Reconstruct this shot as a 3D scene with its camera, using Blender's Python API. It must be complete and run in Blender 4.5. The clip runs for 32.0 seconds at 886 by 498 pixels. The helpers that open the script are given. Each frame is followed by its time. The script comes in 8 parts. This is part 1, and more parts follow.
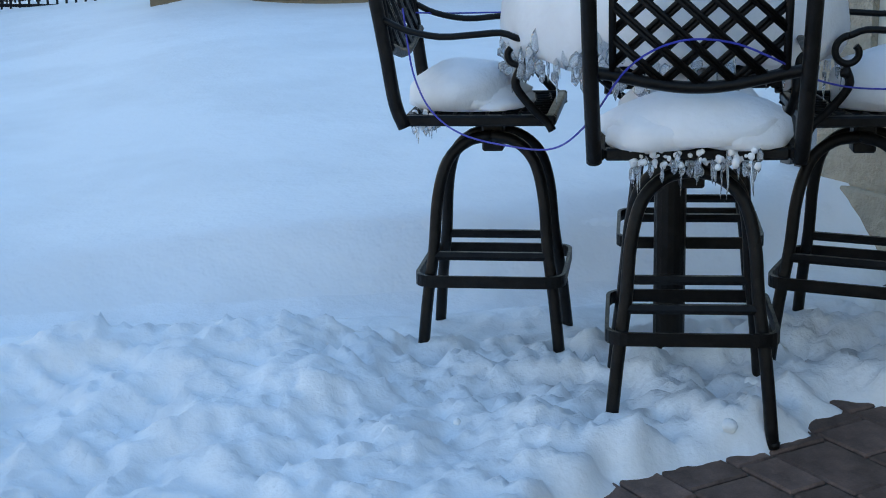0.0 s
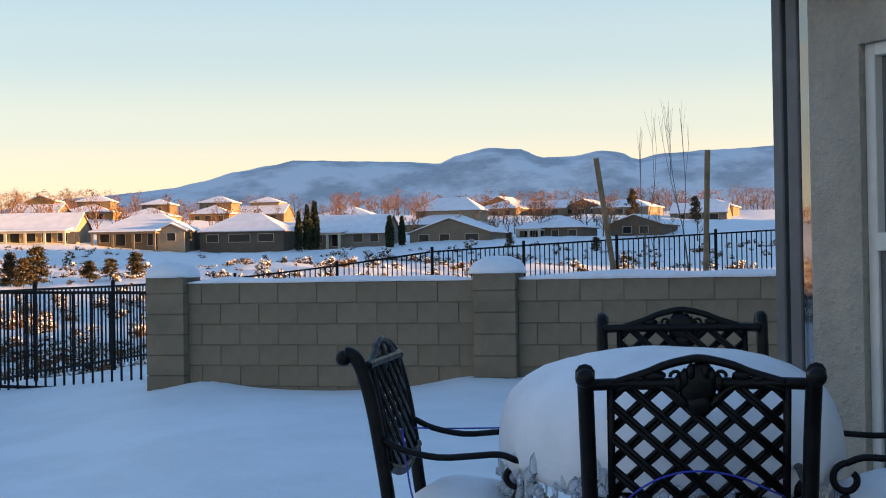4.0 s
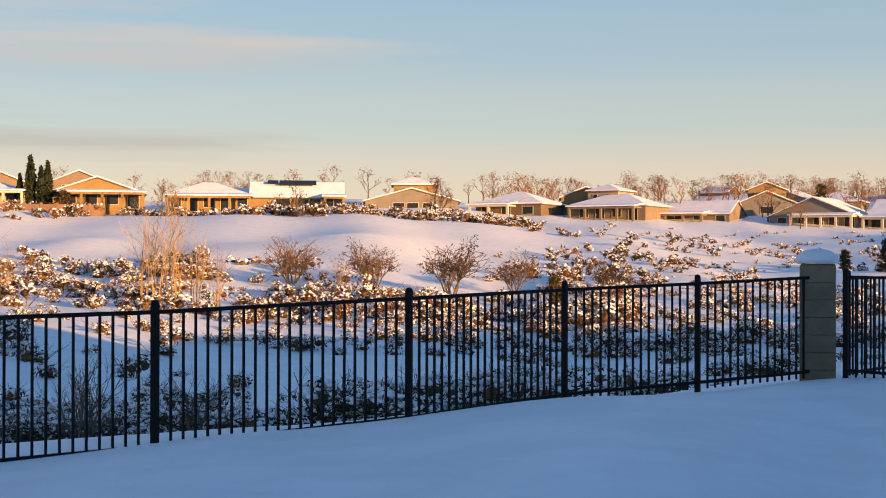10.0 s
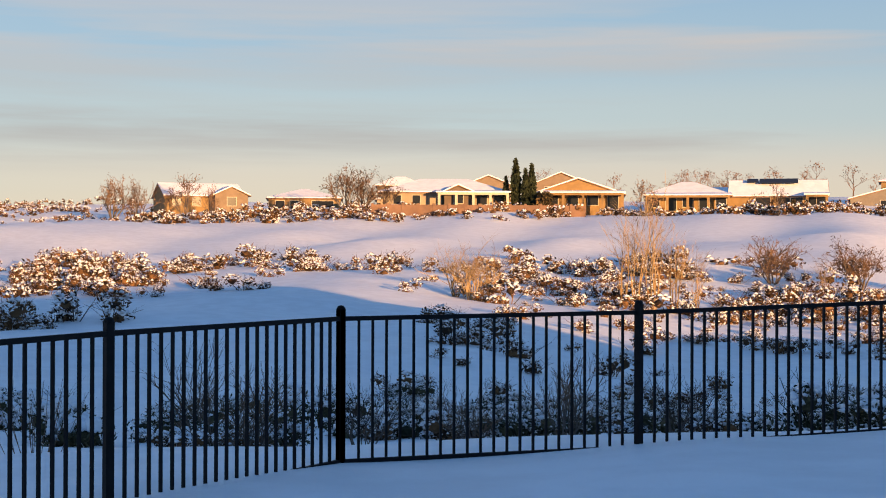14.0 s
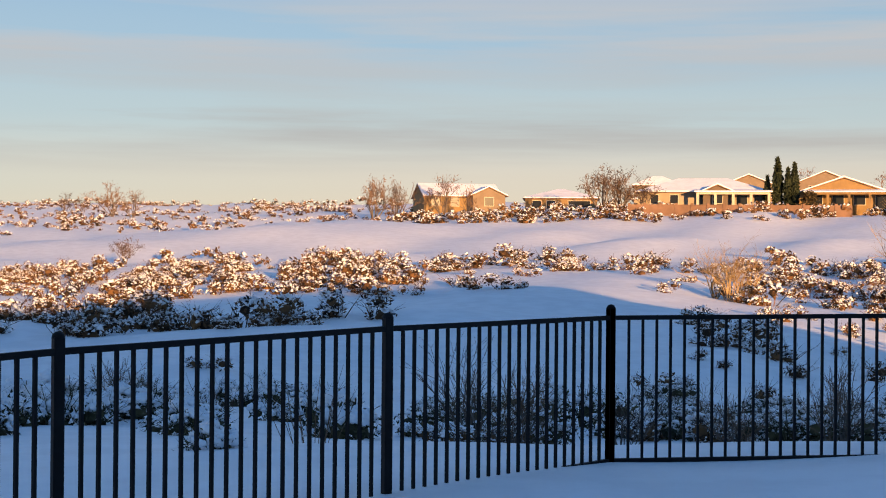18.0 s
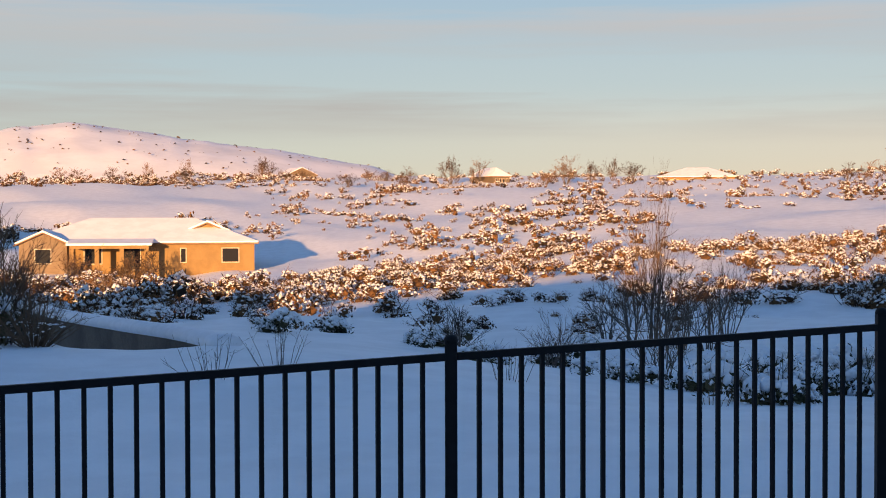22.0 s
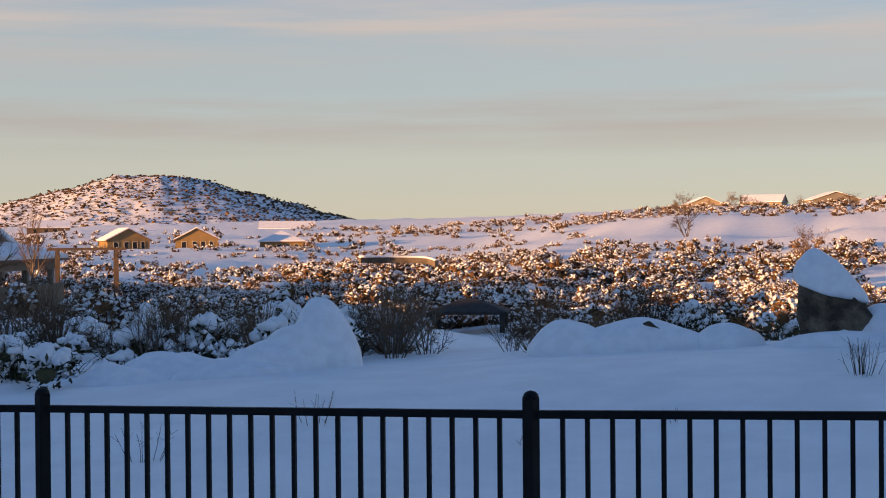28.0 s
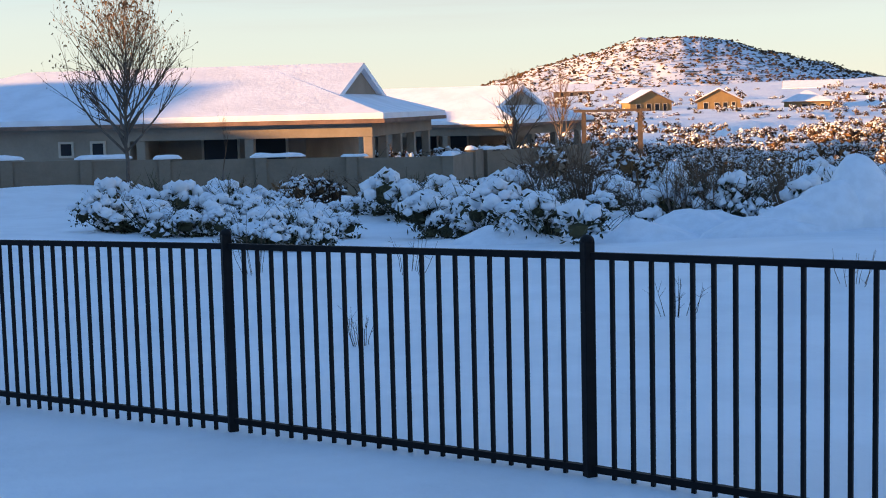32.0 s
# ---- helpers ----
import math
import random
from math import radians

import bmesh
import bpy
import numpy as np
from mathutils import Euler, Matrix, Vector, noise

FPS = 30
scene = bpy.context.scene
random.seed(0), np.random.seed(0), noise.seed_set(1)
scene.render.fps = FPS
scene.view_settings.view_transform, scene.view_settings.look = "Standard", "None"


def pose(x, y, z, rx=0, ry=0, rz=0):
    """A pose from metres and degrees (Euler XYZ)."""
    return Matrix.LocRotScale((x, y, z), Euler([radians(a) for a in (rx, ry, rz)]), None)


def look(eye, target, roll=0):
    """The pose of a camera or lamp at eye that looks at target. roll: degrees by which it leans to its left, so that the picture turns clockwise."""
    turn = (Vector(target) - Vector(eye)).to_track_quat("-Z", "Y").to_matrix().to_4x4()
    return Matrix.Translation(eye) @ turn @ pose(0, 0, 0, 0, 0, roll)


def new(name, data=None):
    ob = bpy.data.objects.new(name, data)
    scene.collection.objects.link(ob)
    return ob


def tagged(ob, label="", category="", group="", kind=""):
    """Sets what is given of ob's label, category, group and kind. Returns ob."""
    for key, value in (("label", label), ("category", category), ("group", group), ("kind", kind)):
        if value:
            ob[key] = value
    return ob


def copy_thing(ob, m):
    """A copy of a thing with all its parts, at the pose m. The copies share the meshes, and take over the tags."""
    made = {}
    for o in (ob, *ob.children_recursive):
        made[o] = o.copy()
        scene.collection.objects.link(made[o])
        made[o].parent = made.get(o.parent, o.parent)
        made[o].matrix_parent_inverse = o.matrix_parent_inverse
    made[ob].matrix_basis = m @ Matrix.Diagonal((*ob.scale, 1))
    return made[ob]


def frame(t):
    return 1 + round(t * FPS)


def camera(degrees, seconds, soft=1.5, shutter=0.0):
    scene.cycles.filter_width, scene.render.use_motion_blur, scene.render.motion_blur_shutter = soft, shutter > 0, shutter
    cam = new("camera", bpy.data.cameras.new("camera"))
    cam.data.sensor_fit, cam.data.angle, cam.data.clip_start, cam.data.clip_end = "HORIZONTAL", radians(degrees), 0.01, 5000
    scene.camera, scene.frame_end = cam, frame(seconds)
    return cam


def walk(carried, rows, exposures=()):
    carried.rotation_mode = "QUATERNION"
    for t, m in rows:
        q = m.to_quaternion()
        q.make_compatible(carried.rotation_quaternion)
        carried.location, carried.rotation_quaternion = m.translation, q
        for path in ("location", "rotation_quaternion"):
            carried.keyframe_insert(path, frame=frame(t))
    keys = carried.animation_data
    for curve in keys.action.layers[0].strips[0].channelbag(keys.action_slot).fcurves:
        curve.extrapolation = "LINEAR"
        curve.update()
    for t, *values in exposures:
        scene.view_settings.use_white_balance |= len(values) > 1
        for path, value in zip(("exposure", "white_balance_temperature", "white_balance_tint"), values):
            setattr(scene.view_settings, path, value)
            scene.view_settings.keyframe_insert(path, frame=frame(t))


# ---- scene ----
cam = camera(35.08, 32.0, soft=1.0)
# seconds, eye, yaw to the left from +y, pitch up, roll (degrees)
PATH = [
    (0, (0.060, -0.074, 1.494), -6.07, -14.55, -1.62),
    (0.5, (0.060, -0.083, 1.533), -8.19, -10.96, -1.09),
    (1, (0.049, -0.087, 1.544), -10.02, -8.55, -1.22),
    (1.5, (0.041, -0.084, 1.567), -10.60, -5.92, -0.84),
    (2, (0.045, -0.089, 1.611), -9.48, -2.77, -0.25),
    (2.5, (0.046, -0.094, 1.622), -8.48, -1.24, -0.59),
    (4.5, (0.035, -0.057, 1.639), -5.91, 0.72, -1.05),
    (5, (0.023, -0.045, 1.644), -4.76, 0.50, -1.38),
    (5.5, (0.012, -0.038, 1.644), -3.15, 0.48, -1.37),
    (6, (-0.003, -0.009, 1.642), 0.08, 0.62, -1.08),
    (6.5, (-0.011, 0.010, 1.637), 1.91, 0.72, -0.43),
    (7, (-0.018, 0.071, 1.634), 3.90, 0.80, 0.16),
    (7.5, (-0.039, 0.140, 1.630), 7.72, 0.79, -0.01),
    (8, (-0.064, 0.166, 1.628), 12.27, 0.79, 0.03),
    (8.5, (-0.112, 0.151, 1.635), 16.31, 0.81, 0.03),
    (9, (-0.146, 0.145, 1.628), 19.03, 0.88, 0.31),
    (9.5, (-0.182, 0.166, 1.624), 22.67, 0.66, 0.20),
    (10, (-0.223, 0.210, 1.629), 27.94, 0.27, 0.12),
    (10.5, (-0.254, 0.284, 1.632), 31.94, 0.03, 0.18),
    (11, (-0.293, 0.328, 1.630), 35.90, -0.15, 0.22),
    (11.5, (-0.312, 0.353, 1.633), 39.38, -0.14, 0.02),
    (12, (-0.330, 0.382, 1.630), 42.02, -0.02, -0.07),
    (12.5, (-0.337, 0.396, 1.624), 43.49, 0.17, 0.54),
    (13, (-0.338, 0.384, 1.628), 45.14, 0.36, 0.50),
    (13.5, (-0.359, 0.359, 1.630), 46.29, 0.26, 0.26),
    (15.5, (-0.415, 0.265, 1.635), 50.85, 0.40, 0.84),
    (16, (-0.465, 0.277, 1.625), 52.50, 0.42, 1.02),
    (16.5, (-0.488, 0.266, 1.624), 54.80, 0.47, 0.96),
    (17, (-0.460, 0.226, 1.636), 56.52, 0.52, 0.98),
    (17.5, (-0.436, 0.209, 1.637), 57.92, 0.57, 0.86),
    (18, (-0.407, 0.213, 1.622), 57.72, 0.14, 0.51),
    (18.5, (-0.390, 0.226, 1.622), 53.59, -0.94, -0.02),
    (19, (-0.388, 0.227, 1.619), 51.62, -1.15, 0.07),
    (19.5, (-0.387, 0.215, 1.623), 51.86, -1.35, 0.42),
    (20, (-0.375, 0.136, 1.636), 57.99, -1.60, 0.03),
    (20.5, (-0.346, 0.046, 1.646), 68.01, -1.80, 0.01),
    (21, (-0.255, -0.038, 1.655), 76.13, -1.74, -0.71),
    (21.5, (-0.196, -0.074, 1.661), 82.25, -1.36, -0.16),
    (22, (-0.150, -0.078, 1.671), 88.90, -1.20, -0.14),
    (22.5, (-0.109, -0.096, 1.678), 94.95, -1.11, -0.41),
    (23, (-0.132, -0.114, 1.678), 99.45, -1.07, -0.44),
    (23.5, (-0.130, -0.121, 1.679), 102.66, -0.93, 0.06),
    (24, (-0.125, -0.122, 1.679), 104.83, -0.86, 0.06),
    (24.5, (-0.142, -0.142, 1.679), 108.74, -0.79, -0.45),
    (25, (-0.125, -0.156, 1.682), 114.12, -0.68, -0.97),
    (25.5, (-0.072, -0.164, 1.690), 119.01, -0.56, -1.45),
    (26, (-0.035, -0.172, 1.695), 122.33, -0.43, -1.16),
    (26.5, (-0.025, -0.191, 1.695), 126.14, -0.37, -0.95),
    (28.5, (-0.097, -0.353, 1.665), 138.04, -0.77, -0.48),
    (29, (-0.094, -0.369, 1.660), 140.11, -1.13, -0.55),
    (29.5, (-0.103, -0.396, 1.652), 141.62, -1.54, -0.48),
    (30, (-0.111, -0.424, 1.645), 143.26, -2.26, -0.51),
    (30.5, (-0.117, -0.442, 1.631), 144.63, -3.44, -0.77),
    (31, (-0.146, -0.559, 1.608), 149.28, -4.80, -0.89),
    (31.5, (-0.158, -0.624, 1.602), 154.87, -5.22, -1.28),
    (32, (-0.158, -0.643, 1.585), 156.76, -5.80, -1.40),
]


def aimed(eye, yaw, pitch, roll):
    a, b = radians(yaw), radians(pitch)
    way = Vector((-math.sin(a) * math.cos(b), math.cos(a) * math.cos(b), math.sin(b)))
    return look(eye, Vector(eye) + way, roll)


walk(cam, [(t, aimed(eye, yaw, pitch, roll)) for t, eye, yaw, pitch, roll in PATH], exposures=[(0, 2.85, 9600, 10), (1, 3.0, 10200, 11), (2, 2.15, 8600, 11), (2.5, 2.05, 8200, 11), (4.5, 2.05, 8300, 10), (6, 1.75, 8000, 10), (8, 1.54, 7600, 10), (13, 1.38, 6900, 11), (20, 1.36, 6800, 11), (23, 1.34, 7500, 16), (26, 1.3, 7700, 18), (29, 1.4, 7500, 18), (30, 1.72, 7200, 16), (31, 1.8, 7100, 13), (32, 2.0, 7050, 11)])

# ---- world, sun ----
SUN_YAW, SUN_UP = 256.0, 5.2          # where the sun stands, degrees (yaw to the left from +y) and its height
sun_way = Vector((-math.sin(radians(SUN_YAW)) * math.cos(radians(SUN_UP)), math.cos(radians(SUN_YAW)) * math.cos(radians(SUN_UP)), math.sin(radians(SUN_UP))))
world = bpy.data.worlds.new("winter_sky")
scene.world = world
world.use_nodes = True
wt = world.node_tree
wt.nodes.clear()
w_out = wt.nodes.new("ShaderNodeOutputWorld")
w_bg = wt.nodes.new("ShaderNodeBackground")
w_sky = wt.nodes.new("ShaderNodeTexSky")
w_sky.sky_type = "NISHITA"
w_sky.sun_disc = False
w_sky.sun_elevation = radians(SUN_UP)
w_sky.sun_rotation = radians(-SUN_YAW)
w_sky.altitude = 1500
w_sky.air_density, w_sky.dust_density, w_sky.ozone_density = 1.0, 0.8, 3.0
w_bg.inputs["Strength"].default_value = 0.10
w_tc = wt.nodes.new("ShaderNodeTexCoord")
w_sep = wt.nodes.new("ShaderNodeSeparateXYZ")
wt.links.new(w_tc.outputs["Generated"], w_sep.inputs[0])
# morning haze: peach at the horizon, pale, then clear blue overhead
w_ramp = wt.nodes.new("ShaderNodeValToRGB")
w_ramp.color_ramp.interpolation = "EASE"
steps = ((0.0, (3.3, 2.4, 1.8)), (0.05, (2.95, 2.4, 1.95)), (0.10, (2.05, 2.25, 2.25)), (0.15, (1.5, 2.0, 2.4)), (0.21, (1.15, 1.8, 2.5)), (0.42, (0.42, 0.95, 2.05)), (1.0, (0.27, 0.72, 1.75)))
while len(w_ramp.color_ramp.elements) < len(steps):
    w_ramp.color_ramp.elements.new(0.5)
for el, (pos, col) in zip(w_ramp.color_ramp.elements, steps):
    el.position, el.color = pos, (*[c / 4 for c in col], 1)
wt.links.new(w_sep.outputs["Z"], w_ramp.inputs["Fac"])
w_gain = wt.nodes.new("ShaderNodeVectorMath")
w_gain.operation = "SCALE"
w_gain.inputs["Scale"].default_value = 4.0
# away from the sunrise side the horizon stays pale and cool
w_cool = wt.nodes.new("ShaderNodeValToRGB")
w_cool.color_ramp.interpolation = "EASE"
cool = ((0.0, (2.3, 2.3, 2.1)), (0.05, (2.1, 2.25, 2.15)), (0.11, (1.75, 2.1, 2.25)), (0.21, (1.15, 1.75, 2.4)), (0.42, (0.42, 0.95, 2.05)), (1.0, (0.27, 0.72, 1.75)))
while len(w_cool.color_ramp.elements) < len(cool):
    w_cool.color_ramp.elements.new(0.5)
for el, (pos, col) in zip(w_cool.color_ramp.elements, cool):
    el.position, el.color = pos, (*[c / 4 for c in col], 1)
wt.links.new(w_sep.outputs["Z"], w_cool.inputs["Fac"])
w_side = wt.nodes.new("ShaderNodeMapRange")
w_side.inputs[1].default_value, w_side.inputs[2].default_value = -0.35, 0.55
wt.links.new(w_sep.outputs["Y"], w_side.inputs[0])
w_haze = wt.nodes.new("ShaderNodeMix")
w_haze.data_type = "RGBA"
wt.links.new(w_side.outputs[0], w_haze.inputs[0])
wt.links.new(w_cool.outputs["Color"], w_haze.inputs[6])
wt.links.new(w_ramp.outputs["Color"], w_haze.inputs[7])
wt.links.new(w_haze.outputs[2], w_gain.inputs[0])
w_mix = wt.nodes.new("ShaderNodeMix")
w_mix.data_type = "RGBA"
w_mix.inputs[0].default_value = 0.8
wt.links.new(w_sky.outputs[0], w_mix.inputs[6])
wt.links.new(w_gain.outputs[0], w_mix.inputs[7])
# long flat banks of cloud, thickest over the open field
w_map = wt.nodes.new("ShaderNodeMapping")
w_map.inputs["Scale"].default_value = (1.0, 1.0, 17.0)
w_map.inputs["Location"].default_value = (0.3, 0.1, 0.35)
wt.links.new(w_tc.outputs["Generated"], w_map.inputs["Vector"])
w_noise = wt.nodes.new("ShaderNodeTexNoise")
w_noise.inputs["Scale"].default_value = 1.25
w_noise.inputs["Detail"].default_value = 6.0
w_noise.inputs["Roughness"].default_value = 0.58
wt.links.new(w_map.outputs[0], w_noise.inputs["Vector"])
w_cr = wt.nodes.new("ShaderNodeValToRGB")
w_cr.color_ramp.elements[0].position, w_cr.color_ramp.elements[1].position = 0.49, 0.66
w_cr.color_ramp.elements[0].color, w_cr.color_ramp.elements[1].color = (0, 0, 0, 1), (0.85, 0.85, 0.85, 1)
w_dot = wt.nodes.new("ShaderNodeVectorMath")
w_dot.operation = "DOT_PRODUCT"
w_dot.inputs[1].default_value = (-0.30, -0.10, 0.0)
wt.links.new(w_tc.outputs["Generated"], w_dot.inputs[0])
w_add = wt.nodes.new("ShaderNodeMath")
w_add.operation = "ADD"
wt.links.new(w_noise.outputs["Fac"], w_add.inputs[0])
w_off = wt.nodes.new("ShaderNodeMath")
w_off.operation = "SUBTRACT"
w_off.inputs[1].default_value = 0.17
wt.links.new(w_dot.outputs["Value"], w_off.inputs[0])
w_lim = wt.nodes.new("ShaderNodeMath")
w_lim.operation = "MINIMUM"
w_lim.inputs[1].default_value = 0.05
wt.links.new(w_off.outputs[0], w_lim.inputs[0])
wt.links.new(w_lim.outputs[0], w_add.inputs[1])
wt.links.new(w_add.outputs[0], w_cr.inputs["Fac"])
w_cloud = wt.nodes.new("ShaderNodeMix")
w_cloud.data_type = "RGBA"
w_tone = wt.nodes.new("ShaderNodeValToRGB")
for el, (pos, col) in zip(w_tone.color_ramp.elements, ((0.09, (0.42, 0.395, 0.39)), (0.15, (0.62, 0.56, 0.53)))):
    el.position, el.color = pos, (*col, 1)
wt.links.new(w_sep.outputs["Z"], w_tone.inputs["Fac"])
w_lift = wt.nodes.new("ShaderNodeVectorMath")
w_lift.operation = "SCALE"
w_lift.inputs["Scale"].default_value = 4.0
wt.links.new(w_tone.outputs["Color"], w_lift.inputs[0])
wt.links.new(w_lift.outputs[0], w_cloud.inputs[7])
# the banks lie in a belt above a clear strip at the horizon
w_belt = wt.nodes.new("ShaderNodeValToRGB")
belt = ((0.05, 0), (0.07, 0.55), (0.092, 1), (0.108, 0.35), (0.13, 0.5), (0.15, 1), (0.175, 0.45), (0.35, 0.8), (0.6, 0))
while len(w_belt.color_ramp.elements) < len(belt):
    w_belt.color_ramp.elements.new(0.5)
for el, (pos, v) in zip(w_belt.color_ramp.elements, belt):
    el.color = (v, v, v, 1)
    el.position = pos
wt.links.new(w_sep.outputs["Z"], w_belt.inputs["Fac"])
w_fade = wt.nodes.new("ShaderNodeMath")
w_fade.operation = "MULTIPLY"
wt.links.new(w_cr.outputs["Color"], w_fade.inputs[0])
wt.links.new(w_belt.outputs["Color"], w_fade.inputs[1])
wt.links.new(w_fade.outputs[0], w_cloud.inputs[0])
wt.links.new(w_mix.outputs[2], w_cloud.inputs[6])
wt.links.new(w_cloud.outputs[2], w_bg.inputs[0])
wt.links.new(w_bg.outputs[0], w_out.inputs[0])

sun = new("sun", bpy.data.lights.new("sun", "SUN"))
sun.data.energy = 4.2
sun.data.angle = radians(0.6)
sun.data.color = (1.0, 0.56, 0.235)
sun.matrix_world = look(sun_way * 50, (0, 0, 0))

# ---- materials ----
def node(nt, kind, **ins):
    n = nt.nodes.new(kind)
    for k, v in ins.items():
        n.inputs[k.replace("_", " ")].default_value = v
    return n


def material(name, base, rough=0.7, metal=0.0, vary=0.15, scale=3.0, fine=40.0, bump=0.1, second=None, spread=(0.4, 0.6), random_tint=0.0, gloss=0.5, fine_bump=0.02, coord="Object", sss=0.0):
    """A procedural surface: two scales of colour change, relief at two scales, wear in the roughness."""
    m = bpy.data.materials.new(name)
    m.use_nodes = True
    nt = m.node_tree
    p = nt.nodes["Principled BSDF"]
    tc = nt.nodes.new("ShaderNodeTexCoord")
    big = node(nt, "ShaderNodeTexNoise", Scale=scale, Detail=4.0, Roughness=0.6)
    small = node(nt, "ShaderNodeTexNoise", Scale=fine, Detail=3.0, Roughness=0.7)
    nt.links.new(tc.outputs[coord], big.inputs["Vector"])
    nt.links.new(tc.outputs[coord], small.inputs["Vector"])
    ramp = nt.nodes.new("ShaderNodeValToRGB")
    ramp.color_ramp.elements[0].position, ramp.color_ramp.elements[1].position = spread
    a = second if second else tuple(c * (1 - vary) for c in base)
    b = tuple(min(1.0, c * (1 + vary)) for c in base) if not second else base
    ramp.color_ramp.elements[0].color = (*a, 1)
    ramp.color_ramp.elements[1].color = (*b, 1)
    nt.links.new(big.outputs["Fac"], ramp.inputs["Fac"])
    mix = nt.nodes.new("ShaderNodeMix")
    mix.data_type, mix.blend_type = "RGBA", "OVERLAY"
    mix.inputs[0].default_value = min(1.0, vary * 1.6)
    nt.links.new(ramp.outputs["Color"], mix.inputs[6])
    nt.links.new(small.outputs["Fac"], mix.inputs[7])
    colour = mix.outputs[2]
    if random_tint:
        oi = nt.nodes.new("ShaderNodeObjectInfo")
        hsv = nt.nodes.new("ShaderNodeHueSaturation")
        mr = node(nt, "ShaderNodeMapRange")
        mr.inputs[3].default_value, mr.inputs[4].default_value = 1 - random_tint, 1 + random_tint
        nt.links.new(oi.outputs["Random"], mr.inputs[0])
        nt.links.new(mr.outputs[0], hsv.inputs["Value"])
        nt.links.new(colour, hsv.inputs["Color"])
        colour = hsv.outputs["Color"]
    nt.links.new(colour, p.inputs["Base Color"])
    p.inputs["Roughness"].default_value = rough
    p.inputs["Metallic"].default_value = metal
    p.inputs["Specular IOR Level"].default_value = gloss
    if sss:
        p.inputs["Subsurface Weight"].default_value = sss
        p.inputs["Subsurface Radius"].default_value = (0.05, 0.07, 0.1)
    rr = node(nt, "ShaderNodeMapRange")
    rr.inputs[3].default_value, rr.inputs[4].default_value = max(0.02, rough - 0.12), min(1.0, rough + 0.12)
    nt.links.new(small.outputs["Fac"], rr.inputs[0])
    nt.links.new(rr.outputs[0], p.inputs["Roughness"])
    b1 = node(nt, "ShaderNodeBump", Strength=bump, Distance=0.05)
    b2 = node(nt, "ShaderNodeBump", Strength=min(1.0, bump * 2), Distance=fine_bump)
    nt.links.new(big.outputs["Fac"], b1.inputs["Height"])
    nt.links.new(small.outputs["Fac"], b2.inputs["Height"])
    nt.links.new(b1.outputs[0], b2.inputs["Normal"])
    nt.links.new(b2.outputs[0], p.inputs["Normal"])
    return m


SNOW = material("snow", (0.86, 0.89, 0.91), rough=0.55, vary=0.04, scale=0.9, fine=9.0, bump=0.45, fine_bump=0.012, gloss=0.3)
SNOW_PILE = material("shovelled_snow", (0.87, 0.90, 0.92), rough=0.6, vary=0.04, scale=5.0, fine=26.0, bump=0.25, fine_bump=0.008, gloss=0.3)
SNOW_CAP = material("snow_cap", (0.86, 0.88, 0.91), rough=0.55, vary=0.04, scale=5.0, fine=60.0, bump=0.3, fine_bump=0.004, gloss=0.3)
BLACK = material("black_metal", (0.009, 0.0095, 0.011), rough=0.6, metal=0.0, vary=0.2, scale=8.0, fine=150.0, bump=0.05, fine_bump=0.002, gloss=0.15)
IRON = material("cast_iron_black", (0.006, 0.0058, 0.006), rough=0.42, metal=0.0, vary=0.35, scale=12.0, fine=220.0, bump=0.2, fine_bump=0.001, gloss=0.2)
BLOCK = material("tan_block", (0.235, 0.18, 0.122), rough=0.9, vary=0.12, scale=2.5, fine=90.0, bump=0.3, fine_bump=0.004, random_tint=0.06, gloss=0.2)
MORTAR = material("block_mortar", (0.20, 0.165, 0.12), rough=0.95, vary=0.15, scale=5.0, fine=120.0, bump=0.3, fine_bump=0.003, gloss=0.1)
PAVER = material("red_paver", (0.17, 0.105, 0.085), rough=0.85, vary=0.25, scale=7.0, fine=130.0, bump=0.3, fine_bump=0.003, random_tint=0.2, gloss=0.3)
JOINT = material("paver_sand", (0.10, 0.08, 0.065), rough=0.95, vary=0.3, scale=14.0, fine=200.0, bump=0.4)
STUCCO = material("cream_stucco", (0.40, 0.36, 0.295), rough=0.92, vary=0.10, scale=2.2, fine=22.0, bump=0.9, fine_bump=0.03, gloss=0.15)
ROCK = material("brown_rock", (0.20, 0.15, 0.105), rough=0.9, vary=0.35, scale=2.5, fine=22.0, bump=0.9, second=(0.06, 0.045, 0.034), fine_bump=0.03, gloss=0.2)
GROUND_DIRT = material("bare_soil", (0.16, 0.12, 0.085), rough=0.95, vary=0.3, scale=9.0, fine=70.0, bump=0.6)

# ---- shaping helpers ----
def part(name, bm, mat, parent=None, label="", smooth=False):
    """Link a bmesh as one mesh object under a thing or a part."""
    me = bpy.data.meshes.new(name)
    bm.to_mesh(me)
    bm.free()
    me.materials.append(mat)
    if smooth:
        me.polygons.foreach_set("use_smooth", [True] * len(me.polygons))
    ob = new(name, me)
    if parent is not None:
        ob.parent = parent
    if label:
        ob["label"] = label
    return ob


def raw(name, verts, faces, mat, parent=None, smooth=False):
    """Link plain vertices and faces as one mesh object."""
    me = bpy.data.meshes.new(name)
    me.from_pydata([tuple(map(float, v)) for v in verts], [], [tuple(map(int, f)) for f in faces])
    me.materials.append(mat)
    if smooth:
        me.polygons.foreach_set("use_smooth", [True] * len(me.polygons))
    me.update()
    ob = new(name, me)
    if parent is not None:
        ob.parent = parent
    return ob


def empty(name, m=None):
    ob = new(name)
    ob.empty_display_size = 0.2
    if m is not None:
        ob.matrix_basis = m
    return ob


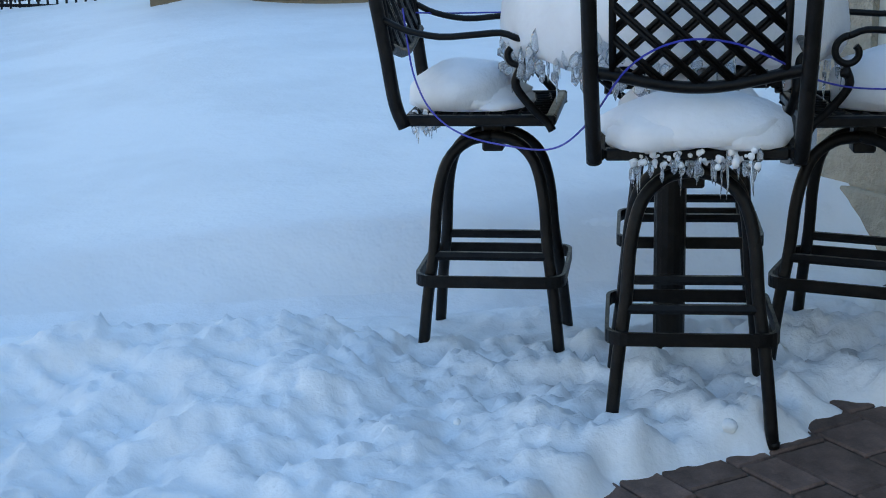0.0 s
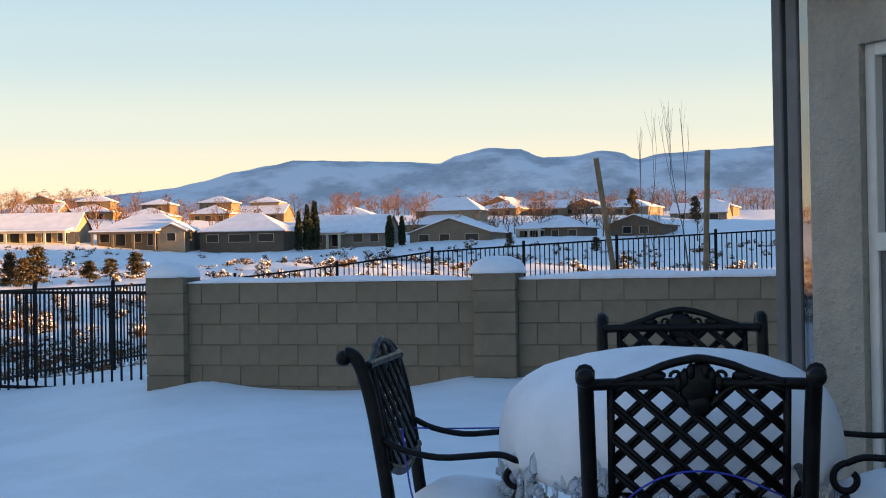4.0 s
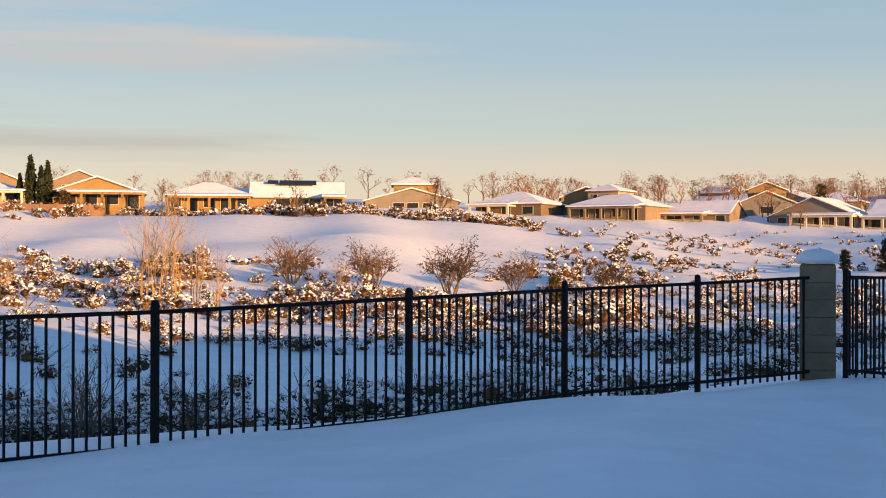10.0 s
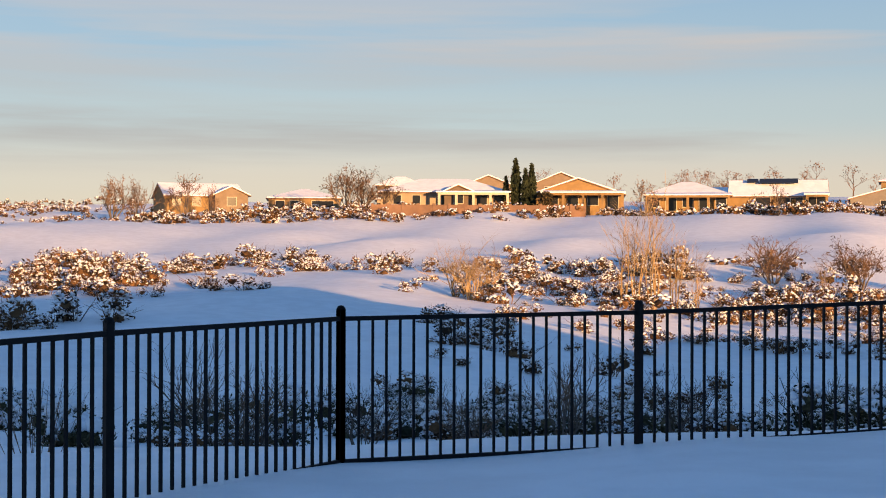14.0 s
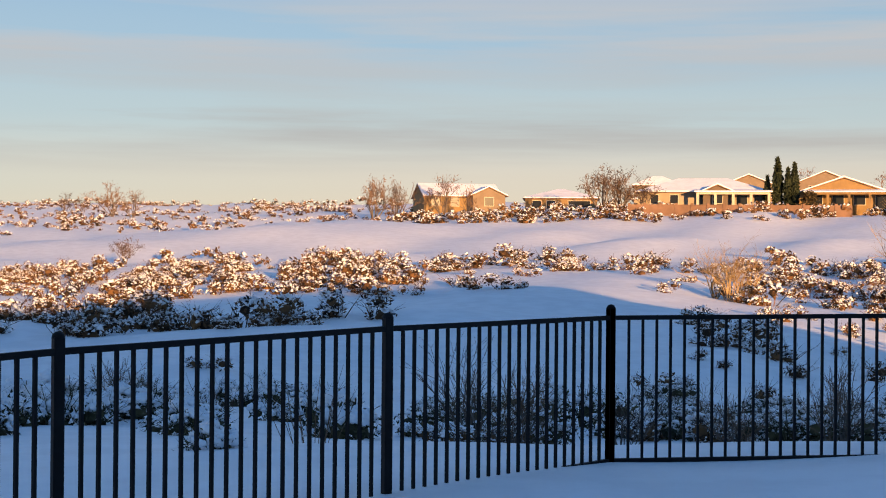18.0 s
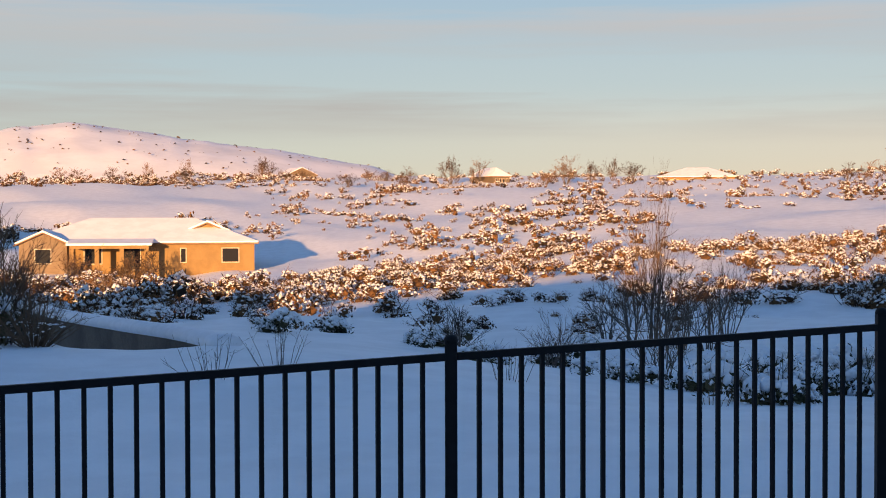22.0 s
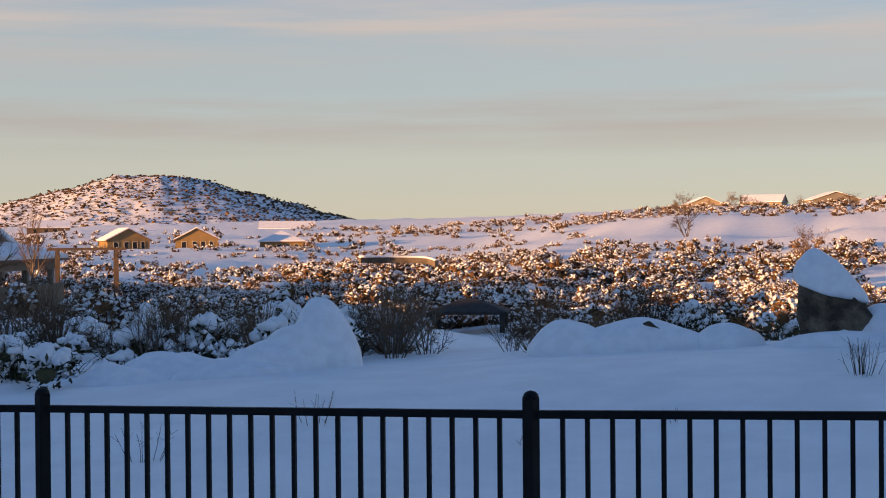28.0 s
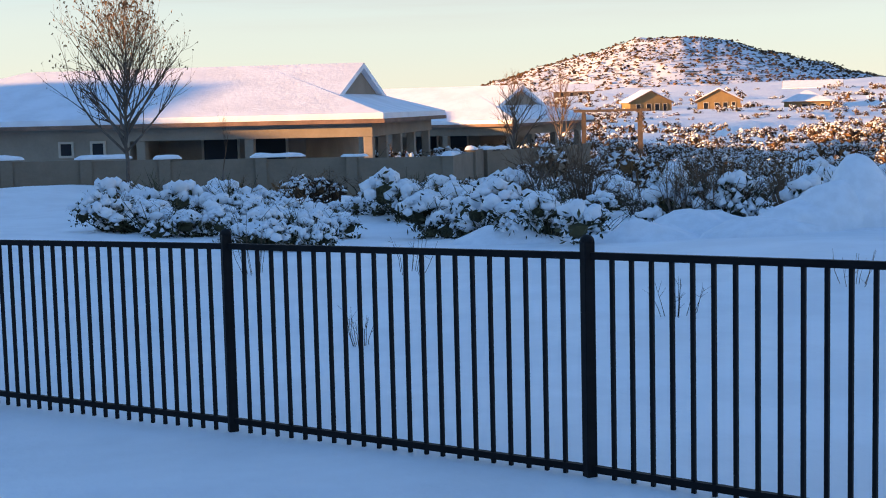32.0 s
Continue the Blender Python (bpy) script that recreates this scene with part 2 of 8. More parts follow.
def box(bm, x0, x1, y0, y1, z0, z1, m=None, bevel=0.0):
    """A box into bm, its edges cut by bevel."""
    c = Matrix.Translation(((x0 + x1) / 2, (y0 + y1) / 2, (z0 + z1) / 2)) @ Matrix.Diagonal((x1 - x0, y1 - y0, z1 - z0, 1))
    made = bmesh.ops.create_cube(bm, size=1.0, matrix=(m @ c) if m is not None else c)
    if bevel:
        edges = {e for v in made["verts"] for e in v.link_edges}
        bmesh.ops.bevel(bm, geom=list(edges), offset=bevel, segments=1, affect="EDGES")
    return bm


def tube(bm, points, radius, sides=8, radii=None, flat=1.0, caps=True):
    """A round bar along points into bm."""
    pts = [Vector(p) for p in points]
    rings = []
    side = None
    for i, p in enumerate(pts):
        d = (pts[min(i + 1, len(pts) - 1)] - pts[max(i - 1, 0)])
        d = d.normalized() if d.length > 1e-9 else Vector((0, 0, 1))
        if side is None:
            side = d.cross(Vector((0, 0, 1)) if abs(d.z) < 0.9 else Vector((1, 0, 0))).normalized()
        else:
            side = (side - d * side.dot(d)).normalized()
        up = d.cross(side)
        r = radii[i] if radii else radius
        rings.append([bm.verts.new(p + (side * math.cos(a) * r + up * math.sin(a) * r * flat)) for a in (2 * math.pi * k / sides for k in range(sides))])
    for a, b in zip(rings, rings[1:]):
        for k in range(sides):
            bm.faces.new((a[k], a[(k + 1) % sides], b[(k + 1) % sides], b[k]))
    if caps:
        bm.faces.new(rings[0][::-1])
        bm.faces.new(rings[-1])
    return bm


def blob(bm, centre, size, rough=0.15, sub=2, freq=1.2, seed=0.0, flat_under=None):
    """A lump with an uneven skin into bm."""
    made = bmesh.ops.create_icosphere(bm, subdivisions=sub, radius=1.0)
    c, s = Vector(centre), Vector(size)
    for v in made["verts"]:
        n = noise.noise(v.co * freq + Vector((seed * 3.1, seed * 1.7, seed))) * rough + noise.noise(v.co * freq * 3 + Vector((seed, 5, 2))) * rough * 0.4
        q = v.co * (1 + n)
        if flat_under is not None and q.z < -flat_under:
            q.z = -flat_under
        v.co = Vector((q.x * s.x, q.y * s.y, q.z * s.z)) + c
    return bm


def spline(points, steps=8):
    """Catmull-Rom through points."""
    p = [Vector(q) for q in points]
    p = [2 * p[0] - p[1]] + p + [2 * p[-1] - p[-2]]
    out = []
    for i in range(1, len(p) - 2):
        for k in range(steps):
            t = k / steps
            out.append(0.5 * (2 * p[i] + (p[i + 1] - p[i - 1]) * t + (2 * p[i - 1] - 5 * p[i] + 4 * p[i + 1] - p[i + 2]) * t * t + (3 * p[i] - p[i - 1] - 3 * p[i + 1] + p[i + 2]) * t ** 3))
    out.append(p[-2])
    return out


# ---- ground ----
RADII = [0, 12, 20, 35, 60, 100, 150, 230, 400, 900, 4800]
LAND = {  # yaw to the left: snow level at each radius from 12 to 900 m
    -32: (0.50, 0.50, 0.1, -1.0, -0.4, 1.0, 3.4, 14.5, 24),
    0: (0.46, 0.42, -0.6, -1.6, -1.0, 0.9, 3.9, 15.0, 24),
    12: (0.26, 0.09, -1.3, -2.4, -2.4, -0.3, 5.0, 16.0, 24),
    22: (0.37, -0.44, -1.9, -3.0, -2.6, 1.0, 7.6, 16.0, 24),
    35: (0.15, -0.90, -2.0, -2.6, -1.5, 3.0, 9.3, 16.0, 24),
    52: (0.0, -1.05, -1.9, -1.2, 0.0, 2.5, 8.4, 14.5, 22),
    76: (-0.12, -0.75, -1.7, -1.7, -1.5, 1.0, 5.2, 13.5, 22),
    100: (-0.15, -0.02, -1.0, -2.6, -3.4, -3.2, 3.0, 13.0, 20),
    122: (-0.30, 0.10, -1.2, -2.8, -3.5, -3.0, 1.0, 9.0, 15),
    140: (-0.37, -0.20, -1.0, -2.3, -3.2, -3.0, -1.5, 3.5, 12),
    158: (-0.40, -0.48, -0.9, -1.2, -1.5, -1.2, 0.0, 2.0, 8),
}
LAND_YAW = np.array([-70.0] + list(LAND) + [200.0, 245.0, 290.0])
LAND_Z = np.array([[0.2] * 4 + [0.5, 1, 2, 4, 8]] + list(LAND.values()) + [[-0.3, -0.3, -0.3, 0, 0.5, 1, 2, 4, 8], [0.1, 0.2, 0.4, 0.8, 1.2, 2, 3, 5, 9], [0.2] * 4 + [0.5, 1, 2, 4, 8]])
LAND_Z = np.concatenate([np.full((len(LAND_Z), 1), 0.10), LAND_Z, LAND_Z[:, -1:] + 12], 1)


def land(x, y):
    """Snow level at a place (arrays), smooth between the plan's directions and radii."""
    x, y = np.asarray(x, float), np.asarray(y, float)
    r = np.hypot(x, y)
    yaw = np.degrees(np.arctan2(-x, y))
    yaw = np.where(yaw < -70, yaw + 360, yaw)
    i = np.clip(np.searchsorted(LAND_YAW, yaw) - 1, 0, len(LAND_YAW) - 2)
    u = np.clip((yaw - LAND_YAW[i]) / (LAND_YAW[i + 1] - LAND_YAW[i]), 0, 1)
    u = u * u * (3 - 2 * u)
    lr = np.log(r + 8)
    kn = np.log(np.array(RADII) + 8)
    j = np.clip(np.searchsorted(kn, lr) - 1, 0, len(kn) - 2)
    v = np.clip((lr - kn[j]) / (kn[j + 1] - kn[j]), 0, 1)

    def column(k):
        z = LAND_Z[k]
        m = np.zeros_like(z)
        m[:, 1:-1] = (z[:, 2:] - z[:, :-2]) / (kn[2:] - kn[:-2])
        rows = np.arange(len(np.ravel(v)))
        zz, mm, jj, vv = z.reshape(len(rows), -1), m.reshape(len(rows), -1), np.ravel(j), np.ravel(v)
        h = kn[jj + 1] - kn[jj]
        a, b, c, d = zz[rows, jj], zz[rows, jj + 1], mm[rows, jj] * h, mm[rows, jj + 1] * h
        return ((2 * vv**3 - 3 * vv**2 + 1) * a + (vv**3 - 2 * vv**2 + vv) * c + (3 * vv**2 - 2 * vv**3) * b + (vv**3 - vv**2) * d).reshape(np.shape(v))

    shape = np.shape(r)
    i1 = np.ravel(i)
    v, j = np.ravel(v), np.ravel(j)
    z = (1 - np.ravel(u)) * column(i1) + np.ravel(u) * column(i1 + 1)
    z = z.reshape(shape) + ripple(x, y, r)
    # the patio is cut into the yard
    inside = np.minimum.reduce([x + 2.2, 6.5 - x, y + 6.0, 5.1 - y])
    dip = np.clip(inside / 0.35, 0, 1)
    z = np.where(r < 12, z * (1 - dip) + (-0.2) * dip, z)
    # drift scooped against the garden wall
    u, v = (x + 1.17) * 0.93 - (y - 14.337) * 0.368, -(x + 1.17) * 0.368 - (y - 14.337) * 0.93
    near = np.exp(-(((v - 0.1) / 0.55) ** 2)) * (v > -0.6) * (u > -1) * (u < 9.5)
    # hollow before the curved headwall
    a, b = (x + 25.5) * -0.91 + (y + 5.6) * -0.415, (x + 25.5) * 0.415 - (y + 5.6) * 0.91
    z = z - 0.5 * np.exp(-((b - 0.75) / 0.7) ** 2) * np.exp(-(a / 5.5) ** 4)
    return z + near * (0.09 * np.exp(-(((u - 0.55) / 0.35) ** 2)) + 0.09 * np.exp(-(((u - 3.3) / 0.4) ** 2)) + 0.09 * np.exp(-(((u - 4.1) / 0.5) ** 2)) - 0.05 * np.exp(-(((u - 1.9) / 0.8) ** 2)))


def ripple(x, y, r):
    """Drifts and hummocks, larger with distance."""
    far = np.clip((r - 14) / 30, 0, 1)
    z = 0.012 * np.sin(1.9 * x + 0.7 * y + 1.3) + 0.015 * np.sin(0.8 * y - 0.5 * x)
    z = z + far * (0.16 * np.sin(0.33 * x + 0.21 * y) + 0.13 * np.sin(0.47 * y - 0.29 * x + 2) + 0.07 * np.sin(1.1 * x - 0.9 * y))
    z = z + np.clip((r - 80) / 150, 0, 1) * (0.5 * np.sin(0.071 * x + 0.043 * y + 1) + 0.4 * np.sin(0.093 * y - 0.05 * x))
    z = z + np.clip((r - 70) / 60, 0, 1) * (0.22 * np.sin(0.21 * x + 0.13 * y + 0.6) * np.sin(0.05 * y + 1) + 0.16 * np.sin(0.27 * y - 0.12 * x + 1.9))
    # mounds and bunkers of the fairway
    for cx, cy, wide, long, high in ((-112, 97, 6, 10, 1.3), (-108, 107, 5, 8, -1.0), (-104, 112, 5, 9, 1.0), (-160, 80, 12, 18, 1.6), (-122, 84, 8, 16, -0.8), (-150, 55, 12, 20, 1.2), (-95, 120, 10, 14, -0.7), (-80, 130, 9, 14, 0.9), (-205, -95, 14, 22, 1.8), (-215, -120, 12, 20, -1.2), (-225, -70, 16, 24, 1.5)):
        z = z + high * np.exp(-(((x - cx) / wide) ** 2 + ((y - cy) / long) ** 2))
    return z


def level(x, y):
    return float(land(np.array([x]), np.array([y]))[0])


def make_ground():
    rr = np.concatenate([[0.0], np.geomspace(0.6, 4800, 210)])
    th = np.radians(np.linspace(0, 360, 720, endpoint=False))
    R, T = np.meshgrid(rr[1:], th, indexing="ij")
    X, Y = (-np.sin(T) * R).ravel(), (np.cos(T) * R).ravel()
    Z = land(X, Y)
    n, k = len(rr) - 1, len(th)
    verts = np.concatenate([[[0, 0, -0.3]], np.stack([X, Y, Z], 1)])
    a = 1 + (np.arange(n - 1)[:, None] * k + np.arange(k)).ravel()
    b = 1 + (np.arange(n - 1)[:, None] * k + (np.arange(k) + 1) % k).ravel()
    faces = [(p, p + k, q + k, q) for p, q in zip(a.tolist(), b.tolist())] + [(0, 1 + i, 1 + (i + 1) % k) for i in range(k)]
    me = bpy.data.meshes.new("ground")
    me.from_pydata(verts.tolist(), [], faces)
    me.materials.append(SNOW)
    me.polygons.foreach_set("use_smooth", [True] * len(me.polygons))
    return tagged(new("ground", me), "deep unbroken snow over yard, gully and fairways", "ground", kind="structure")


make_ground()

# ---- hills far off ----
HILL_ROCK = material("scrub_hill", (0.80, 0.82, 0.86), rough=0.8, vary=0.25, scale=0.16, fine=0.9, bump=0.3, second=(0.16, 0.13, 0.10), spread=(0.34, 0.47), gloss=0.1)
HILL_SNOW = material("snow_hill", (0.82, 0.84, 0.88), rough=0.8, vary=0.06, scale=0.02, fine=0.3, bump=0.3, gloss=0.1)
# snow tones lifted and flattened to carry the haze of distance
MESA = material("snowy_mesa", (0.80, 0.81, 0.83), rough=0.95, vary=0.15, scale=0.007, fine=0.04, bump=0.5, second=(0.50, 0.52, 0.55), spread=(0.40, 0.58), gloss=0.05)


def ridge_hill(name, yaw_a, yaw_b, dist, depth, crest, mat, label, seed, rough=0.06):
    """A hill across the yaw range; crest(u) gives its height over the plain, u from 0 to 1."""
    n, k = 160, 40
    verts, faces = [], []
    for i in range(n + 1):
        u = i / n
        a = radians(yaw_a + (yaw_b - yaw_a) * u)
        h = crest(u)
        broad = sum(crest(min(1, max(0, u + d))) for d in (-0.16, -0.12, -0.08, -0.04, 0, 0.04, 0.08, 0.12, 0.16)) / 9
        for j in range(k + 1):
            v = j / k
            r = dist + depth * (v - 0.5) * 2
            prof = max(0.0, math.cos((v - 0.5) * math.pi)) ** 1.1
            x, y = -math.sin(a) * r, math.cos(a) * r
            q = Vector((x, y, 0)) * (6.0 / depth)
            z = (broad + (h - broad) * prof ** 4) * prof * (1 + rough * 2 * noise.noise(q + Vector((seed, 0, 0)))) + h * rough * noise.noise(q * 4 + Vector((0, seed, 0))) * prof
            verts.append((x, y, -8 + z))
    for i in range(n):
        for j in range(k):
            p = i * (k + 1) + j
            faces.append((p, p + k + 1, p + k + 2, p + 1))
    return tagged(raw(name, verts, faces, mat, smooth=True), label, "hill", kind="structure")


def bumps(*knots):
    """A crest line through (u, height) knots, eased between them."""
    us, hs = zip(*knots)

    def crest(u):
        for a, b, p, q in zip(us, us[1:], hs, hs[1:]):
            if a <= u <= b:
                t = (u - a) / (b - a)
                t = t * t * (3 - 2 * t) * 0.6 + t * 0.4
                return p + (q - p) * t
        return 0.0
    return crest


def up(elev, dist):
    return dist * math.tan(radians(elev)) + 9.65


def east_rise():
    """Unseen rise added on the sunrise side to shade the slope across the valley."""
    n, k = 40, 24
    verts, faces = [], []
    for i in range(n + 1):
        y = 95 + 215 * i / n
        h = 26.5 * min(1.0, math.sin(math.pi * i / n) * 2.2) * (1 + 0.05 * math.sin(i * 0.7))
        for j in range(k + 1):
            x = 150 + 110 * j / k
            p = math.sin(math.pi * j / k) ** 1.3
            verts.append((x, y, 0.5 + h * p + 0.6 * noise.noise(Vector((x * 0.06, y * 0.06, 2)))))
    for i in range(n):
        for j in range(k):
            a = i * (k + 1) + j
            faces.append((a, a + 1, a + k + 2, a + k + 1))
    tagged(raw("east_rise", verts, faces, HILL_SNOW, smooth=True), "unseen snowy rise added to shade the valley slope", "hill", kind="structure")


east_rise()
MESA_LINE = [(14.00, 1.91), (6.81, 2.91), (5.47, 3.03), (4.24, 3.18), (2.99, 3.43), (1.61, 3.82), (0.00, 4.10), (-0.69, 4.29), (-1.84, 4.25), (-5.08, 4.16), (-6.65, 4.08), (-7.40, 4.40), (-8.79, 4.67), (-9.94, 4.63), (-10.85, 4.24), (-12.22, 4.27), (-13.24, 4.46), (-14.03, 4.39), (-14.70, 4.05), (-15.60, 4.26), (-17.82, 4.36), (-20.22, 4.48), (-26.00, 4.48), (-34.00, 4.00)]   # yaw and height of the crest, degrees
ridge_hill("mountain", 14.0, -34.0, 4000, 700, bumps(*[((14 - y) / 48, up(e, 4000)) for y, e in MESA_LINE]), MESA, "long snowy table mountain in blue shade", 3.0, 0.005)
# unseen range, added so that its shadow falls over the table mountain
ridge_hill("east_range", -38.0, -92.0, 5600, 900, bumps((0, 60), (0.12, 560), (0.3, 860), (0.6, 900), (0.85, 500), (1, 40)), MESA, "unseen snowy range added to shade the mountain", 9.0, 0.03)
NORTH_LINE = [(124.00, 0.60), (113.23, 2.10), (111.65, 2.55), (108.61, 3.24), (108.33, 3.12), (105.40, 3.71), (105.32, 3.65), (103.72, 3.80), (101.48, 3.52), (98.73, 3.14), (96.70, 2.90), (91.97, 2.25), (88.00, 0.50)]
ridge_hill("north_hill", 124.0, 88.0, 1500, 450, bumps(*[((124 - y) / 36, up(e, 1500)) for y, e in NORTH_LINE]), HILL_SNOW, "smooth snow-covered hill in warm morning sun", 7.0, 0.015)
SOUTH_LINE = [(158.00, 0.20), (155.21, 0.61), (154.36, 0.96), (152.42, 1.51), (150.22, 2.07), (148.44, 2.41), (146.87, 2.54), (145.28, 2.31), (143.69, 1.82), (141.86, 1.35), (140.02, 0.87), (139.10, 0.64), (136.00, 0.30)]
ridge_hill("south_hill", 158.0, 136.0, 800, 170, bumps(*[((158 - y) / 22, up(e, 800)) for y, e in SOUTH_LINE]), HILL_ROCK, "round snowy hill dotted with dark scrub", 11.0, 0.03)
ridge_hill("west_hill", 186.0, 166.0, 1200, 300, bumps((0, up(1.5, 1200)), (0.4, up(1.3, 1200)), (0.75, up(1.0, 1200)), (1, 0)), HILL_ROCK, "low scrubby hill in shade behind the roofs", 5.0, 0.03)

# ---- block wall ----
WALL_A, WALL_ALONG = Vector((-1.187, 14.337, 0)), Vector((0.926, -0.377, 0)).normalized()
WALL_TURN = math.atan2(WALL_ALONG.y, WALL_ALONG.x)
WALL_M = Matrix.Translation(WALL_A) @ Matrix.Rotation(WALL_TURN, 4, "Z")
WALL_TOP = 1.475
BLOCK_L, BLOCK_H = 0.406, 0.203


def snow_loaf(name, length, width, height, parent, m, seed, steps=24, sag=0.25):
    """A loaf of snow lying along x, with uneven height."""
    bm = bmesh.new()
    rings = []
    k = 9
    for i in range(steps + 1):
        x = length * i / steps
        end = min(1.0, 6 * min(i, steps - i) / steps + 0.35)
        h = height * end * (1 + sag * noise.noise(Vector((x * 1.5, seed, 0))) * 2)
        w = width * (1 + 0.1 * noise.noise(Vector((x * 2.3, seed, 4))))
        rings.append([bm.verts.new((x, -math.cos(math.pi * j / (k - 1)) * w / 2, max(0.0, math.sin(math.pi * j / (k - 1))) ** 0.7 * h)) for j in range(k)])
    for a, b in zip(rings, rings[1:]):
        for j in range(k - 1):
            bm.faces.new((a[j], b[j], b[j + 1], a[j + 1]))
        bm.faces.new((a[0], a[-1], b[-1], b[0]))
    bm.faces.new(rings[0])
    bm.faces.new(rings[-1][::-1])
    bmesh.ops.recalc_face_normals(bm, faces=bm.faces)
    ob = part(name, bm, SNOW_CAP, parent, smooth=True)
    ob.matrix_basis = m
    return ob


def pillar(m, top, base, label):
    """A pillar of stacked square blocks with a snow cap."""
    thing = tagged(empty("wall_pillar", m), label, "pillar")
    h = base
    core = bmesh.new()
    box(core, -0.19, 0.19, -0.19, 0.19, base - 0.5, top - 0.01)
    part("core", core, MORTAR, thing)
    while h < top - 0.05:
        bm = bmesh.new()
        box(bm, -0.203, 0.203, -0.203, 0.203, h + 0.003, min(top, h + BLOCK_H - 0.003), bevel=0.005)
        part("block", bm, BLOCK, thing)
        h += BLOCK_H
    cap = bmesh.new()
    blob(cap, (0, 0, top), (0.27, 0.27, 0.17), 0.12, 3, 1.1, seed=m.translation.x, flat_under=0.02)
    part("snow_cap", cap, SNOW_CAP, thing, "rounded snow cap", smooth=True)
    return thing


def block_wall():
    wall = tagged(empty("wall_garden", WALL_M), "tan concrete block garden wall in running bond", "wall", kind="structure")
    bm = bmesh.new()
    box(bm, 0.3, 9.4, -0.09, 0.09, -0.6, WALL_TOP - 0.012)
    part("mortar", bm, MORTAR, wall)
    shared = {}

    def piece(x0, x1, z0, z1):
        key = (round(x1 - x0, 3), round(z1 - z0, 3))
        if key not in shared:
            b = bmesh.new()
            box(b, 0.004, x1 - x0 - 0.004, -0.098, 0.098, 0.004, z1 - z0 - 0.004, bevel=0.004)
            me = bpy.data.meshes.new("block")
            b.to_mesh(me)
            b.free()
            me.materials.append(BLOCK)
            shared[key] = me
        ob = new("block", shared[key])
        ob.parent = wall
        ob.matrix_basis = Matrix.Translation((x0, 0.003 * math.sin(x0 * 37 + z0 * 91), z0))

    for x_from, x_to, shift in ((0.406, 3.36, 0.63), (3.766, 9.4, 0.55)):
        for c in range(8):
            z1 = WALL_TOP - c * BLOCK_H
            x = x_from - BLOCK_L * (shift if c % 2 == 0 else (shift + 0.5) % 1)
            while x < x_to:
                a, b = max(x, x_from), min(x + BLOCK_L, x_to)
                if b - a > 0.03:
                    piece(a, b, z1 - BLOCK_H, z1)
                x += BLOCK_L
    snow_loaf("snow_ridge", 2.95, 0.24, 0.05, wall, Matrix.Translation((0.41, 0, WALL_TOP)), 1.0, 40)
    snow_loaf("snow_ridge", 5.6, 0.24, 0.07, wall, Matrix.Translation((3.77, 0, WALL_TOP)), 2.0, 60)
    for x in (0.203, 3.563):
        pillar(WALL_M @ Matrix.Translation((x, 0, 0)), WALL_TOP + 0.065, -0.45, "tan block pillar with a snow cap in the garden wall")


block_wall()
pillar(Matrix.Translation((-4.04, 16.77, 0)) @ Matrix.Rotation(radians(14), 4, "Z"), 1.555, -0.5, "tan block corner pillar with a snow cap between fences")

# ---- iron fences ----
def picket_meshes():
    made = {}

    def get(h):
        key = round(h, 2)
        if key not in made:
            bm = bmesh.new()
            box(bm, -0.0095, 0.0095, -0.0095, 0.0095, 0, key)
            me = bpy.data.meshes.new("picket")
            bm.to_mesh(me)
            bm.free()
            me.materials.append(BLACK)
            made[key] = me
        return made[key]
    return get


picket = picket_meshes()


def fence_run(label, posts, top, low, pickets=21, post_w=0.056):
    """A fence through plan points; top and low give rail heights at each post; pickets for each panel."""
    counts = pickets if isinstance(pickets, tuple) else (pickets,) * (len(posts) - 1)
    fence = tagged(empty("iron_fence"), label, "fence", "iron fences")
    post_me = {}
    for (x, y), t, b in zip(posts, top, low):
        bm = bmesh.new()
        w = post_w / 2
        box(bm, x - w, x + w, y - w, y + w, b - 0.45, t, bevel=0.004)
        post = part("post", bm, BLACK, fence)
        cap = bmesh.new()
        blob(cap, (x, y, t), (w * 1.25, w * 1.25, w * 1.0), 0.0, 2, flat_under=0.4)
        part("post_cap", cap, BLACK, post, smooth=True)
    for (p, q), (t0, t1), (b0, b1), pickets in zip(zip(posts, posts[1:]), zip(top, top[1:]), zip(low, low[1:]), counts):
        a, b = Vector((*p, 0)), Vector((*q, 0))
        d = (b - a).normalized()
        turn = math.atan2(d.y, d.x)
        length = (b - a).length
        edge = 0.14 / length
        for z0, z1, name in ((t0 - 0.075, t1 - 0.075, "top_rail"), (b0 + 0.025, b1 + 0.025, "bottom_rail")):
            bm = bmesh.new()
            m = Matrix.Translation((a.x, a.y, z0)) @ Matrix.Rotation(turn, 4, "Z") @ Matrix.Rotation(-math.atan2(z1 - z0, length), 4, "Y")
            box(bm, post_w / 2, length - post_w / 2, -0.016, 0.016, -0.017, 0.017, m=m)
            part(name, bm, BLACK, fence)
        for k in range(1, pickets + 1):
            u = edge + (1 - 2 * edge) * (k - 1) / (pickets - 1)
            s = a.lerp(b, u)
            z1 = t0 + (t1 - t0) * u - 0.075
            z0 = b0 + (b1 - b0) * u - 0.05
            ob = new("picket", picket(z1 - z0))
            ob.parent = fence
            ob.matrix_basis = Matrix.Translation((s.x, s.y, z0)) @ Matrix.Rotation(turn, 4, "Z")
    return fence


def along(a, b, n):
    return [(a[0] + (b[0] - a[0]) * k / n, a[1] + (b[1] - a[1]) * k / n) for k in range(n + 1)]


